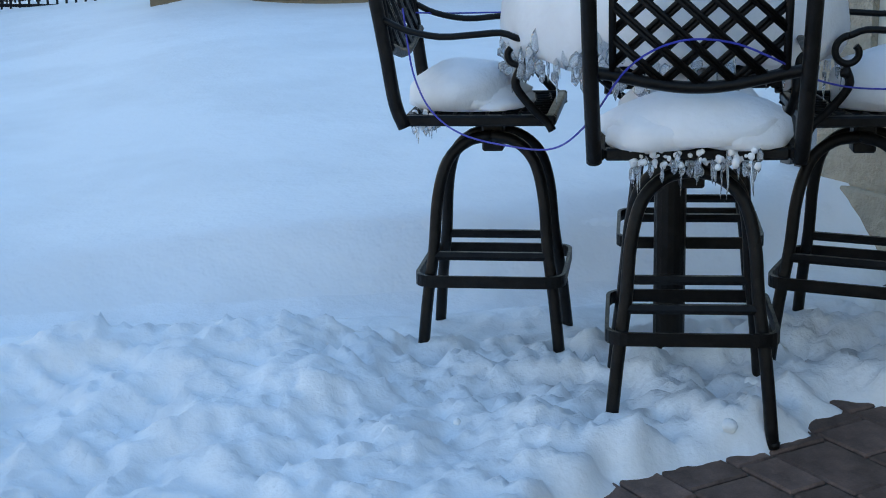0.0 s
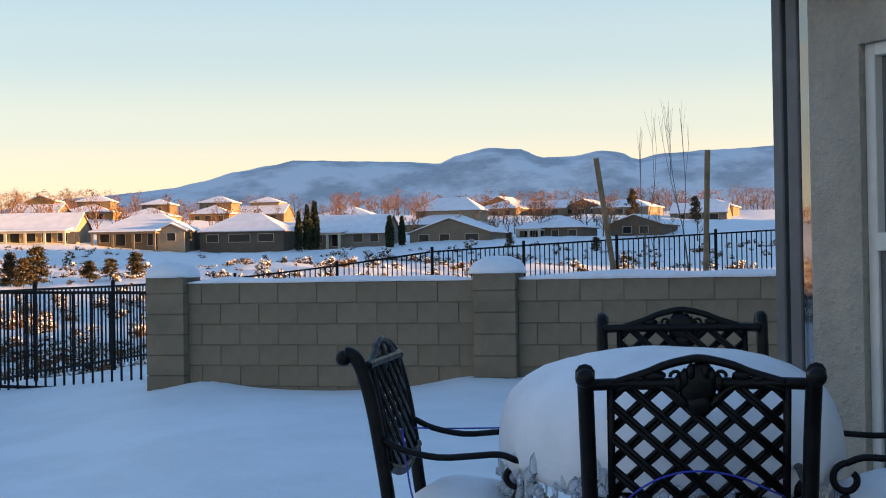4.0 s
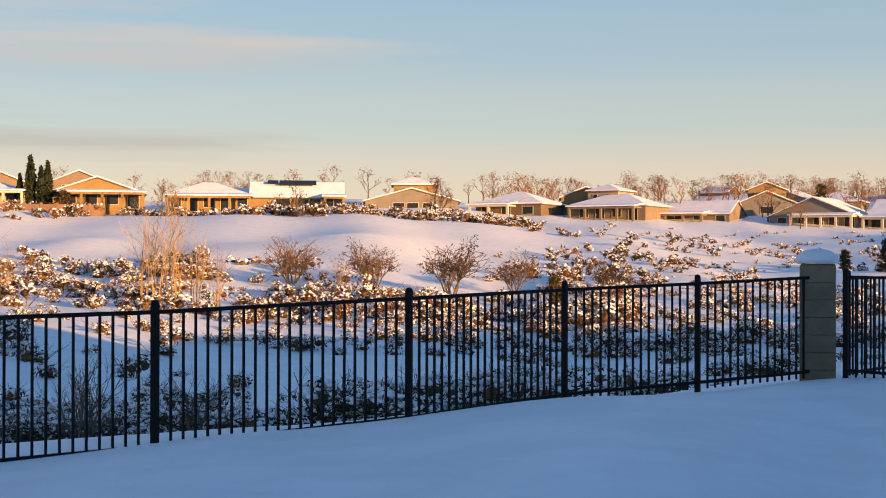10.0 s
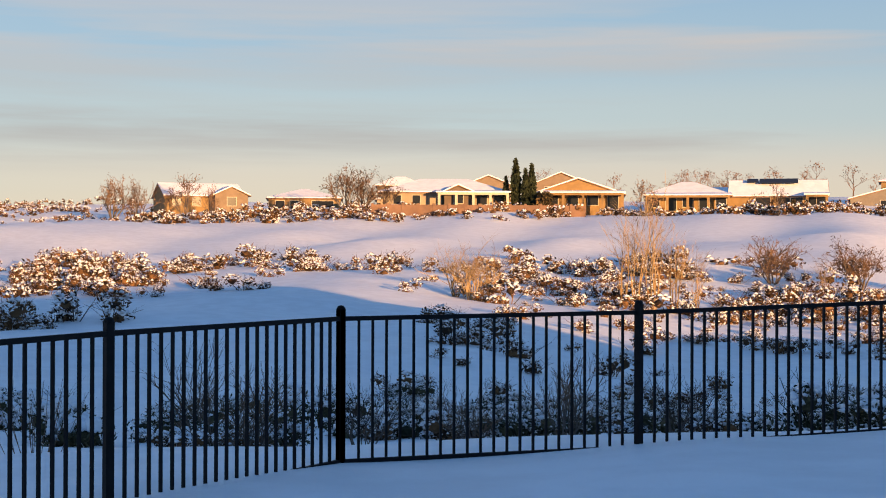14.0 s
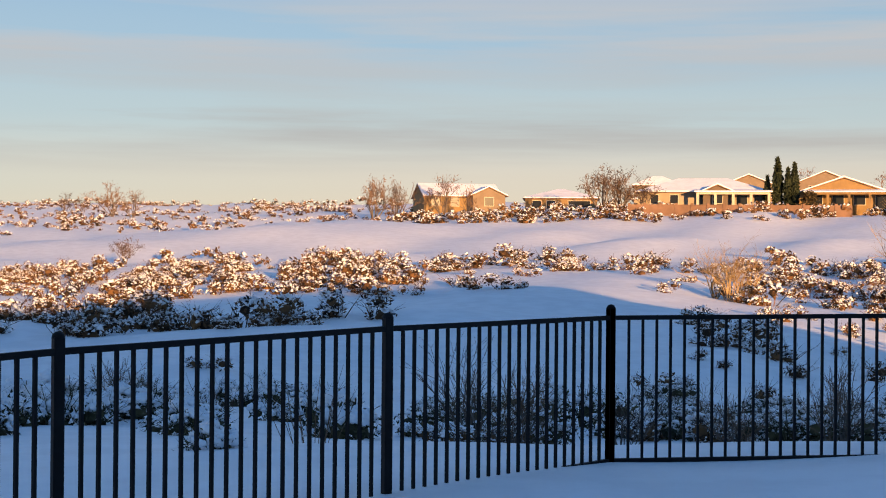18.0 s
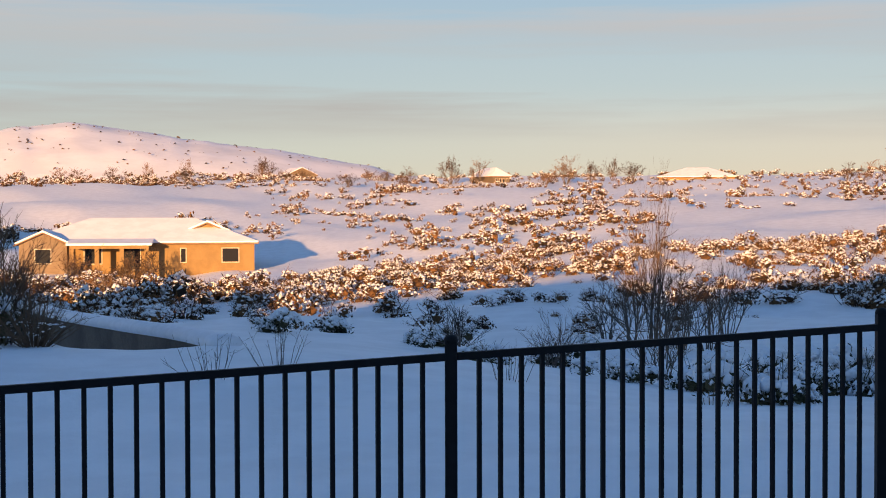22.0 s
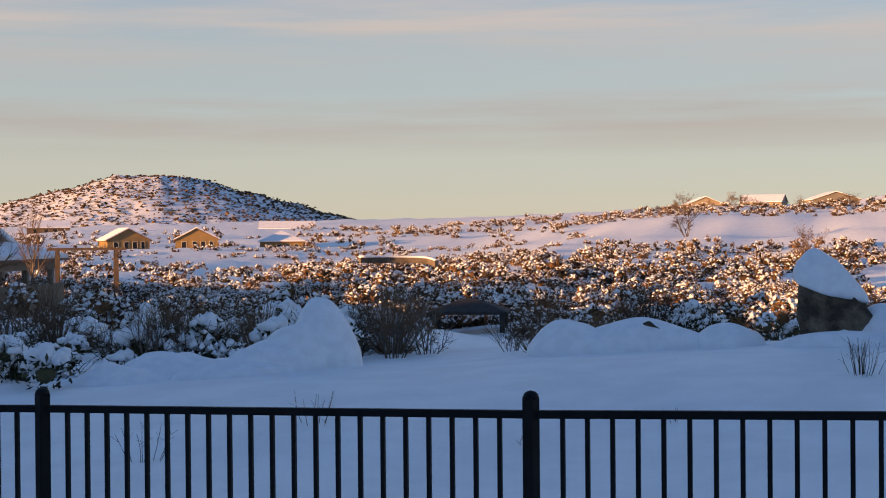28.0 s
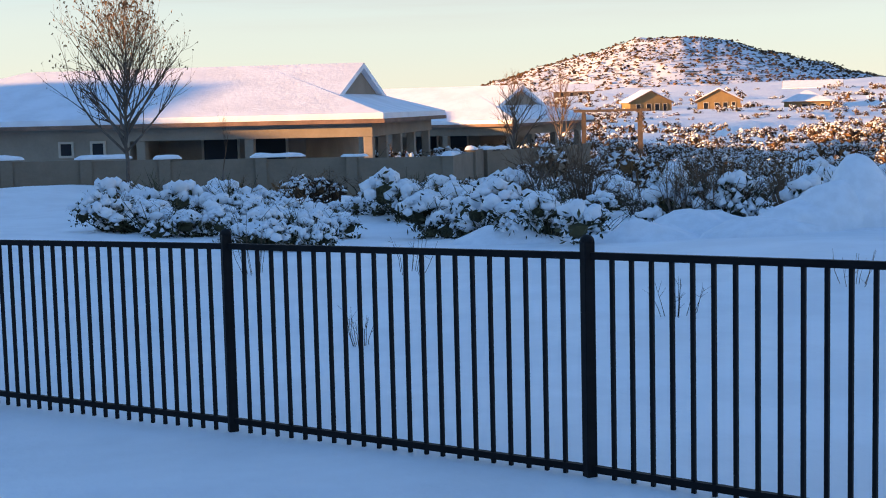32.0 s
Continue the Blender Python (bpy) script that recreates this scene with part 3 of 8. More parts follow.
LINE_1 = [(-4.06, 16.61), (-4.99, 15.20), (-5.96, 13.74), (-6.52, 11.42), (-7.62, 9.17), (-8.76, 7.01)]
LINE_2 = [(-8.76, 7.01), (-8.11, 4.67), (-7.41, 2.35), (-6.54, 0.08), (-5.66, -2.18), (-4.56, -4.36), (-3.44, -6.53), (-2.21, -8.63), (-0.93, -10.7), (0.4, -12.75)]
fence_run("black iron picket fence along the gully", LINE_1, [1.46, 1.40, 1.35, 1.31, 1.24, 1.21], [0.27, 0.21, 0.16, 0.12, 0.05, 0.02], pickets=(14, 15, 21, 21, 21))
fence_run("black iron picket fence along the open field", LINE_2, [1.21, 1.21, 1.18, 1.12, 1.05, 0.98, 0.93, 0.88, 0.82, 0.77], [0.02, 0.02, -0.01, -0.07, -0.13, -0.185, -0.215, -0.255, -0.31, -0.36])
fence_run("black iron picket fence beside the garden wall", [(-3.68, 16.60), (-1.22, 15.50)], [1.47, 1.44], [0.30, 0.28])
LINE_3 = [(-3.82, 17.4), (-3.3, 19.9), (-2.5, 22.2), (-1.75, 24.5), (-0.75, 26.6), (1.2, 27.3), (3.1, 27.6), (5.0, 27.9), (7.0, 28.2), (9.2, 28.5), (11.4, 28.8), (13.6, 29.0), (15.8, 29.2)]
fence_run("black iron picket fence of the next yard", LINE_3, [1.44, 1.44, 1.44, 1.45, 1.5, 1.7, 1.95, 2.05, 2.15, 2.25, 2.35, 2.45, 2.5], [0.2, 0.2, 0.2, 0.2, 0.3, 0.5, 0.7, 0.8, 0.9, 1.0, 1.1, 1.2, 1.25], pickets=18)

# ---- patio: house corner, table, chairs ----
GLASS = bpy.data.materials.new("window_glass")
GLASS.use_nodes = True
_g = GLASS.node_tree.nodes["Principled BSDF"]
_g.inputs["Base Color"].default_value = (0.03, 0.035, 0.04, 1)
_g.inputs["Roughness"].default_value = 0.03
_g.inputs["Specular IOR Level"].default_value = 1.0
_g.inputs["IOR"].default_value = 2.2
ICE = bpy.data.materials.new("clear_ice")
ICE.use_nodes = True
_i = ICE.node_tree.nodes["Principled BSDF"]
_i.inputs["Base Color"].default_value = (0.86, 0.92, 0.97, 1)
_i.inputs["Roughness"].default_value = 0.12
_i.inputs["Transmission Weight"].default_value = 0.75
_i.inputs["IOR"].default_value = 1.31
FRAME = material("window_frame_white", (0.66, 0.64, 0.58), rough=0.5, vary=0.05, scale=4, fine=60, bump=0.03)
GREY_METAL = material("grey_metal", (0.10, 0.105, 0.11), rough=0.45, vary=0.12, scale=6, fine=90, bump=0.05)
BLUE_WIRE = material("blue_cord", (0.03, 0.05, 0.42), rough=0.4, vary=0.1, scale=10, fine=60, bump=0.02)
# dark colour painted for the shade inside the room
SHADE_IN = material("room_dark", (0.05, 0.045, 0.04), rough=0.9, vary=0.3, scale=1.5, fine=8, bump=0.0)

FLOOR_Z = -0.02
LIFT = 0.14          # the seats stand this much higher on longer legs
HOUSE_AT = Vector((2.165, 5.32, 0))
HOUSE_TURN = math.atan2(-0.925, 0.38)
HOUSE_M = Matrix.Translation(HOUSE_AT) @ Matrix.Rotation(HOUSE_TURN, 4, "Z")   # local x runs along the wall towards the camera's side, local y into the house


def own_house():
    """The house whose corner and window stand beside the table; x along its garden wall, +y inside."""
    house = tagged(empty("house", HOUSE_M), "cream stucco house wall with a tall window beside the patio", "house")
    length, deep, eave = 15.0, 13.0, 2.75
    w0, w1, z0, z1 = 0.27, 2.1, 0.66, 2.45
    t = 0.25
    for k in ((0, w0, 0, t, -0.3, eave), (w0, w1, 0, t, -0.3, z0), (w0, w1, 0, t, z1, eave), (w1, length, 0, t, -0.3, eave), (0, t, t, deep, -0.3, eave), (length - t, length, t, deep, -0.3, eave), (t, length - t, deep - t, deep, -0.3, eave)):
        bm = bmesh.new()
        box(bm, *k)
        part("wall", bm, STUCCO, house)
    bm = bmesh.new()
    box(bm, -0.035, 2.4, -0.035, 0.1, -0.2, 0.30, bevel=0.01)
    part("plinth", bm, STUCCO, house, "cream stucco plinth")
    bm = bmesh.new()
    box(bm, t, length - t, t, deep - t, eave - 0.1, eave)
    part("ceiling_board", bm, SHADE_IN, house)
    fw = 0.05
    window = empty("window")
    window.parent = house
    window["label"] = "white framed two-light window"
    for k in ((w0, w0 + fw, 0.03, 0.12, z0, z1), (w1 - fw, w1, 0.03, 0.12, z0, z1), (w0 + fw, w1 - fw, 0.03, 0.12, z0, z0 + fw), (w0 + fw, w1 - fw, 0.03, 0.12, z1 - fw, z1), (w0 + fw, w1 - fw, 0.02, 0.12, 1.655, 1.725)):
        bm = bmesh.new()
        box(bm, *k, bevel=0.004)
        part("frame_bar", bm, FRAME, window)
    bm = bmesh.new()
    box(bm, w0 + fw, w1 - fw, 0.07, 0.08, 1.725, z1 - fw)
    part("pane", bm, GLASS, window)
    bm = bmesh.new()
    box(bm, w0 + fw, w1 - fw, 0.085, 0.095, z0 + fw, 1.655)
    part("pane", bm, GLASS, window)
    bm = bmesh.new()
    for a in ((w0 + fw, w0 + fw + 0.025, z0 + fw, 1.655), ):
        box(bm, a[0], a[1], 0.045, 0.07, a[2], a[3])
    box(bm, w0 + fw + 0.025, w1 - fw, 0.045, 0.07, z0 + fw, z0 + fw + 0.025)
    part("screen_frame", bm, GREY_METAL, window, "dark grey insect screen frame")
    bm = bmesh.new()
    box(bm, w0 - 0.03, w1 + 0.03, -0.05, 0.06, z0 - 0.05, z0 - 0.003, bevel=0.01)
    part("window_sill", bm, FRAME, window)
    # dark sheet in place of the unlit room behind the panes
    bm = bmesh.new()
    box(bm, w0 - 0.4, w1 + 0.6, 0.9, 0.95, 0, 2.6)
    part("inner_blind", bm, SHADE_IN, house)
    # roof: a low hip with snow
    o = 0.6
    for lift, thick, mat, name, grow in ((eave, 0.14, ROOF_TILE, "roof", 0.0), (eave + 0.145, 0.22, SNOW_CAP, "roof_snow", -0.05)):
        bm = bmesh.new()
        a, b, c, d = -0.25 - grow, length + o + grow, -0.25 - grow, deep + o + grow
        rise = 2.9
        ring = [(a, c), (b, c), (b, d), (a, d)]
        low = [bm.verts.new((x, y, lift)) for x, y in ring]
        edge = [bm.verts.new((x, y, lift + thick)) for x, y in ring]
        top = [bm.verts.new((x, (c + d) / 2, lift + thick + rise)) for x in (a + 4.5, b - 4.5)]
        bm.faces.new(low[::-1])
        for k in range(4):
            bm.faces.new((low[k], low[(k + 1) % 4], edge[(k + 1) % 4], edge[k]))
        bm.faces.new((edge[0], edge[1], top[1], top[0]))
        bm.faces.new((edge[1], edge[2], top[1]))
        bm.faces.new((edge[2], edge[3], top[0], top[1]))
        bm.faces.new((edge[3], edge[0], top[0]))
        part(name, bm, mat, house)
    return house


ROOF_TILE = material("roof_tile", (0.22, 0.13, 0.09), rough=0.85, vary=0.2, scale=1.2, fine=12, bump=0.3)
own_house()

bm = bmesh.new()
box(bm, -0.27, -0.21, 0.05, 0.10, -0.05, 3.1, bevel=0.006)
screen = tagged(empty("glass_screen", HOUSE_M), "narrow glass screen with dark grey metal uprights at the house corner", "screen")
part("upright", bm, GREY_METAL, screen)
bm = bmesh.new()
box(bm, -0.185, -0.115, 0.05, 0.10, -0.05, 3.1, bevel=0.006)
part("upright", bm, GREY_METAL, screen)
bm = bmesh.new()
box(bm, -0.115, -0.002, 0.06, 0.075, 0.15, 3.1)
part("pane", bm, GLASS, screen)
bm = bmesh.new()
box(bm, -0.21, -0.185, 0.06, 0.09, -0.05, 0.3)
part("kick_board", bm, GREY_METAL, screen)


def icicles(bm, spots, seed):
    rng = random.Random(seed)
    for x, y, z in spots:
        n = rng.uniform(0.02, 0.09)
        r = rng.uniform(0.003, 0.007)
        tube(bm, [(x, y, z + 0.015), (x + rng.uniform(-0.004, 0.004), y, z - n * 0.5), (x, y, z - n)], r, 5, radii=[r, r * 0.6, 0.0008])
    return bm


# -- bar table under its snow
TABLE = Vector((1.214, 4.07, FLOOR_Z + LIFT))


def bar_table():
    m = Matrix.Translation(TABLE)
    table = tagged(empty("bar_table", m), "round black cast metal bar table on a pedestal", "table")
    bm = bmesh.new()
    tube(bm, [(0, 0, 0.875), (0, 0, 0.89), (0, 0, 0.915), (0, 0, 0.92)], 0.45, 40, radii=[0.43, 0.45, 0.45, 0.44])
    part("tabletop", bm, IRON, table)
    bm = bmesh.new()
    tube(bm, [(0, 0, -0.11), (0, 0, 0.3), (0, 0, 0.9)], 0.05, 16)
    part("pedestal", bm, IRON, table)
    bm = bmesh.new()
    tube(bm, [(0, 0, -0.14), (0, 0, -0.12), (0, 0, -0.095), (0, 0, -0.08)], 0.2, 28, radii=[0.2, 0.2, 0.13, 0.06])
    part("base_plate", bm, IRON, table)
    for k in range(4):
        bm = bmesh.new()
        a = k * math.pi / 2 + 0.4
        tube(bm, [(math.cos(a) * 0.05, math.sin(a) * 0.05, 0.66), (math.cos(a) * 0.2, math.sin(a) * 0.2, 0.76), (math.cos(a) * 0.34, math.sin(a) * 0.34, 0.872)], 0.012, 6)
        part("bracket", bm, IRON, table)
    # the mound of snow lying on it
    snow = tagged(empty("table_snow", m), "thick rounded mound of snow with an icy drooping edge", "snow mound")
    bm = bmesh.new()
    n, k = 22, 72
    prof = [(0, 1.25), (0.1, 1.248), (0.2, 1.238), (0.28, 1.222), (0.35, 1.195), (0.405, 1.16), (0.445, 1.12), (0.47, 1.07), (0.482, 1.02), (0.486, 0.97), (0.482, 0.93), (0.465, 0.895), (0.44, 0.885), (0.40, 0.88), (0.2, 0.925)]
    rings = []
    for i, (r, z) in enumerate(prof):
        ring = []
        for j in range(k):
            a = 2 * math.pi * j / k
            d = Vector((math.cos(a), math.sin(a), 0))
            low = max(0.0, (1.1 - z) / 0.2) if i > 5 else 0.0
            wob = 1 + 0.035 * noise.noise(Vector((d.x * 1.5, d.y * 1.5, z * 2))) + low * 0.03 * noise.noise(Vector((d.x * 9, d.y * 9, z * 9)))
            sag = -0.06 * low * max(0.0, noise.noise(Vector((d.x * 2.2 + 3, d.y * 2.2, 0.3))) + 0.35) if z < 1.0 and i < 14 else 0
            zz = z + sag + 0.012 * noise.noise(Vector((d.x * r * 5, d.y * r * 5, 1)))
            ring.append(bm.verts.new((d.x * r * wob * 1.06, d.y * r * wob * 1.06, zz)) if r > 0 else None)
        rings.append(ring)
    tip = bm.verts.new((0, 0, prof[0][1]))
    for j in range(k):
        bm.faces.new((tip, rings[1][j], rings[1][(j + 1) % k]))
    for a, b in zip(rings[1:], rings[2:]):
        for j in range(k):
            bm.faces.new((a[j], b[j], b[(j + 1) % k], a[(j + 1) % k]))
    bmesh.ops.recalc_face_normals(bm, faces=bm.faces)
    part("mound", bm, SNOW_CAP, snow, smooth=True)
    rng = random.Random(5)
    bm = bmesh.new()
    spots = []
    for j in range(46):
        a = rng.uniform(0, 2 * math.pi)
        spots.append((math.cos(a) * rng.uniform(0.45, 0.50), math.sin(a) * rng.uniform(0.45, 0.50), rng.uniform(0.80, 0.88)))
    icicles(bm, spots, 3)
    part("icicle_fringe", bm, ICE, snow, "clear icicles", smooth=True)
    bm = bmesh.new()
    for j in range(70):
        a = rng.uniform(2.4, 4.6) + 0.2
        z = rng.uniform(0.83, 0.95)
        r = 0.507 + rng.uniform(-0.012, 0.008)
        blob(bm, (math.cos(a) * r, math.sin(a) * r, z), (rng.uniform(0.008, 0.022), rng.uniform(0.008, 0.022), rng.uniform(0.012, 0.045)), 0.35, 1, 2.0, seed=j)
    part("ice_crust", bm, ICE, snow, "glassy refrozen crust", smooth=True)


bar_table()


def scroll(cy, cz, r, a0, a1, n=10, shrink=0.45):
    return [(cy + math.cos(a0 + (a1 - a0) * i / n) * r * (1 - shrink * i / n), cz + math.sin(a0 + (a1 - a0) * i / n) * r * (1 - shrink * i / n)) for i in range(n + 1)]


def bar_chair(base_turn=0.0):
    """A swivel bar chair facing +y, its seat on two arched leg pairs."""
    chair = empty("bar_chair")
    for s in (-1, 1):
        bm = bmesh.new()
        pts = spline([(s * 0.262, -0.235, 0.665), (s * 0.264, -0.262, 0.74), (s * 0.27, -0.285, 0.9), (s * 0.274, -0.315, 1.08), (s * 0.276, -0.345, 1.19), (s * 0.276, -0.37, 1.232), (s * 0.276, -0.395, 1.236)], 5)
        tube(bm, pts, 0.02, 10, radii=[0.021] * (len(pts) - 4) + [0.022, 0.024, 0.025, 0.02])
        blob(bm, (s * 0.276, -0.40, 1.226), (0.025, 0.025, 0.025), 0.0, 2)
        part("back_post", bm, IRON, chair, smooth=True)

    def back_y(z):
        return -0.285 - max(0.0, z - 0.9) * 0.19 + 0.012

    back = bmesh.new()
    for s in (-1, 1):
        tube(back, [(s * 0.215, back_y(0.9), 0.895), (s * 0.215, back_y(1.2), 1.20)], 0.011, 6)
    tube(back, spline([(-0.268, back_y(1.2), 1.20), (-0.21, back_y(1.2), 1.205), (0.21, back_y(1.2), 1.205), (0.268, back_y(1.2), 1.20)], 3), 0.015, 8)
    tube(back, spline([(-0.268, back_y(0.9), 0.905), (-0.2, back_y(0.9), 0.892), (-0.08, back_y(0.88), 0.868), (0, back_y(0.88), 0.862), (0.08, back_y(0.88), 0.868), (0.2, back_y(0.9), 0.892), (0.268, back_y(0.9), 0.905)], 4), 0.016, 8)
    back_ob = part("backrest", back, IRON, chair, smooth=True)
    lat = bmesh.new()
    xa, za, zb = 0.213, 0.88, 1.20
    step, slope = 0.089, 0.92
    for sgn in (-1, 1):
        for k in range(-7, 8):
            ends = []
            for i in range(60):
                x = -xa + 2 * xa * i / 59
                z = 1.04 + sgn * slope * (x - k * step)
                low = 0.864 + 0.03 * (abs(x) / 0.2) ** 1.5
                if low <= z <= zb:
                    ends.append((x, z))
            if len(ends) > 2:
                (x0, z0), (x1, z1) = ends[0], ends[-1]
                off = 0.004 * sgn
                for w in (-0.0055, 0.0055):
                    tube(lat, [(x0 + w * 0.7, back_y(z0) + off, z0 - sgn * w * 0.7), (x1 + w * 0.7, back_y(z1) + off, z1 - sgn * w * 0.7)], 0.0068, 5)
    part("lattice", lat, IRON, back_ob, smooth=True)
    crest = bmesh.new()
    y = back_y(1.22)
    tube(crest, spline([(-0.215, y, 1.205), (-0.16, y, 1.222), (-0.12, y, 1.235), (-0.085, y - 0.004, 1.25), (-0.04, y - 0.004, 1.262), (0, y - 0.005, 1.268), (0.04, y - 0.004, 1.262), (0.085, y - 0.004, 1.25), (0.12, y, 1.235), (0.16, y, 1.222), (0.215, y, 1.205)], 3), 0.011, 7)
    tube(crest, spline([(-0.2, y, 1.19), (-0.13, y, 1.207), (-0.07, y, 1.19), (-0.03, y, 1.15)], 4), 0.010, 6)
    tube(crest, spline([(0.2, y, 1.19), (0.13, y, 1.207), (0.07, y, 1.19), (0.03, y, 1.15)], 4), 0.010, 6)
    blob(crest, (0, y, 1.205), (0.05, 0.014, 0.055), 0.12, 2, 2.0)
    blob(crest, (0, y, 1.155), (0.032, 0.012, 0.032), 0.08, 2, 2.0)
    for s in (-1, 1):
        for q in range(3):
            blob(crest, (s * (0.018 + 0.016 * q), y - 0.008, 1.235 - 0.014 * q), (0.012, 0.01, 0.026), 0.1, 1)
        blob(crest, (s * 0.105, y, 1.225), (0.026, 0.011, 0.014), 0.3, 2, 2.5, seed=s)
        blob(crest, (s * 0.145, y, 1.218), (0.018, 0.01, 0.015), 0.3, 2, 2.5, seed=s + 4)
        tube(crest, [(s * (0.055 + 0.014 * math.cos(a)), y, 1.222 + 0.014 * math.sin(a)) for a in (k * math.pi / 5 for k in range(9))], 0.005, 5)
    part("crest", crest, IRON, back_ob, "cast shell and leaf ornament", smooth=True)
    for s in (-1, 1):
        bm = bmesh.new()
        line = [(-0.283, 0.985), (-0.22, 0.955), (-0.12, 0.935), (-0.02, 0.94), (0.06, 0.945), (0.105, 0.93)] + scroll(0.105, 0.885, 0.045, math.pi / 2.2, -math.pi * 1.25, 12, 0.5)
        pts = [(s * (0.276 + 0.012 * min(1, i / 4)), a, b) for i, (a, b) in enumerate(line)]
        tube(bm, spline(pts, 3), 0.0125, 8, flat=0.8)
        tube(bm, spline([(s * 0.288, 0.115, 0.842), (s * 0.285, 0.10, 0.80), (s * 0.28, 0.115, 0.765), (s * 0.27, 0.155, 0.715), (s * 0.262, 0.19, 0.68), (s * 0.262, 0.205, 0.655)], 4), 0.013, 8)
        blob(bm, (s * 0.288, 0.112, 0.825), (0.016, 0.02, 0.016), 0.1, 1)
        part("armrest", bm, IRON, chair, smooth=True)
    seat = bmesh.new()
    for x0, x1, y0, y1 in ((-0.265, -0.235, -0.24, 0.215), (0.235, 0.265, -0.24, 0.215), (-0.235, 0.235, -0.24, -0.21), (-0.235, 0.235, 0.185, 0.215)):
        box(seat, x0, x1, y0, y1, 0.668, 0.70, bevel=0.006)
    seat_ob = part("seat", seat, IRON, chair)
    mesh_ = bmesh.new()
    for k in range(9):
        o = -0.2 + 0.05 * k
        tube(mesh_, spline([(o, -0.21, 0.69), (o + 0.015, -0.08, 0.684), (o - 0.015, 0.06, 0.684), (o, 0.185, 0.69)], 3), 0.006, 4)
        if k < 8:
            o = -0.19 + 0.05 * k
            tube(mesh_, spline([(-0.235, o, 0.69), (-0.08, o + 0.015, 0.685), (0.08, o - 0.015, 0.685), (0.235, o, 0.69)], 3), 0.006, 4)
    part("seat_mesh", mesh_, IRON, seat_ob, smooth=True)
    bm = bmesh.new()
    box(bm, -0.034, 0.034, -0.034, 0.034, 0.55, 0.64, bevel=0.006)
    box(bm, -0.10, 0.10, -0.10, 0.10, 0.64, 0.667, bevel=0.004)
    part("swivel", bm, IRON, chair)
    for ob in chair.children:
        for piece in (ob, *ob.children):
            piece.data.transform(Matrix.Translation((0, 0, LIFT)))
    turn = Matrix.Rotation(base_turn, 3, "Z")

    def legs_at(points):
        return [turn @ Vector(p) for p in points]
    for s in (-1, 1):
        half = [(-0.222, s * 0.192, 0.0), (-0.200, s * 0.168, 0.23), (-0.178, s * 0.14, 0.40), (-0.165, s * 0.118, 0.56), (-0.135, s * 0.09, 0.67), (-0.075, s * 0.067, 0.728), (0, s * 0.055, 0.745)]
        for side in (1, -1):
            bm = bmesh.new()
            pts = [(p[0] * side, p[1], p[2]) for p in half]
            tube(bm, spline(legs_at(pts), 4), 0.0185, 9)
            foot = turn @ Vector((-0.222 * side, s * 0.192, 0.012))
            leg = part("leg", bm, IRON, chair, smooth=True)
            bm = bmesh.new()
            blob(bm, foot, (0.022, 0.022, 0.016), 0.0, 1)
            part("foot_glide", bm, IRON, leg, smooth=True)
    ring = bmesh.new()
    a, b, c = 0.235, 0.215, 0.06
    pts = []
    for cx, cy, a0 in ((a - c, b - c, 0), (-(a - c), b - c, 90), (-(a - c), -(b - c), 180), (a - c, -(b - c), 270)):
        pts += [(cx + c * math.cos(radians(a0 + q * 18)), cy + c * math.sin(radians(a0 + q * 18))) for q in range(6)]
    outer, inner = [], []
    for x, y in pts:
        d = Vector((x, y)).normalized() * 0.013
        outer.append([ring.verts.new(turn @ Vector((x, y, z))) for z in (0.295, 0.332)])
        inner.append([ring.verts.new(turn @ Vector((x - d.x, y - d.y, z))) for z in (0.295, 0.332)])
    n = len(pts)
    for i in range(n):
        j = (i + 1) % n
        ring.faces.new((outer[i][0], outer[j][0], outer[j][1], outer[i][1]))
        ring.faces.new((inner[i][0], inner[i][1], inner[j][1], inner[j][0]))
        ring.faces.new((outer[i][1], outer[j][1], inner[j][1], inner[i][1]))
        ring.faces.new((outer[i][0], inner[i][0], inner[j][0], outer[j][0]))
    part("footrest", ring, IRON, chair)
    for s in (-1, 1):
        bm = bmesh.new()
        tube(bm, legs_at([(-0.18, s * 0.145, 0.38), (0.18, s * 0.145, 0.38)]), 0.015, 6)
        part("stretcher", bm, IRON, chair)
    return chair


def facing(x, y, dx, dy, raised=0.0):
    return Matrix.Translation((x, y, FLOOR_Z + 0.002 + raised)) @ Matrix.Rotation(math.atan2(dy, dx) - math.pi / 2, 4, "Z")


CHAIR_AT = [facing(0.69, 4.245, 0.965, -0.26, 0.01), facing(1.145, 3.61, 0.235, 0.972), facing(1.356, 4.36, -0.242, -0.97, 0.07), facing(1.765, 3.925, -0.955, 0.20, 0.01)]
chair_a = bar_chair(math.pi / 2)
chair_a.matrix_basis = CHAIR_AT[0]
chair_b = bar_chair(0.0)
chair_b.matrix_basis = CHAIR_AT[1]
chair_d = bar_chair(math.pi / 2 - 0.36)
chair_d.matrix_basis = CHAIR_AT[3]
chair_f = copy_thing(chair_b, CHAIR_AT[2])
for ob in (chair_a, chair_b, chair_d, chair_f):
    tagged(ob, "black cast metal swivel bar chair with a lattice back", "chair", "bar chairs round the table")


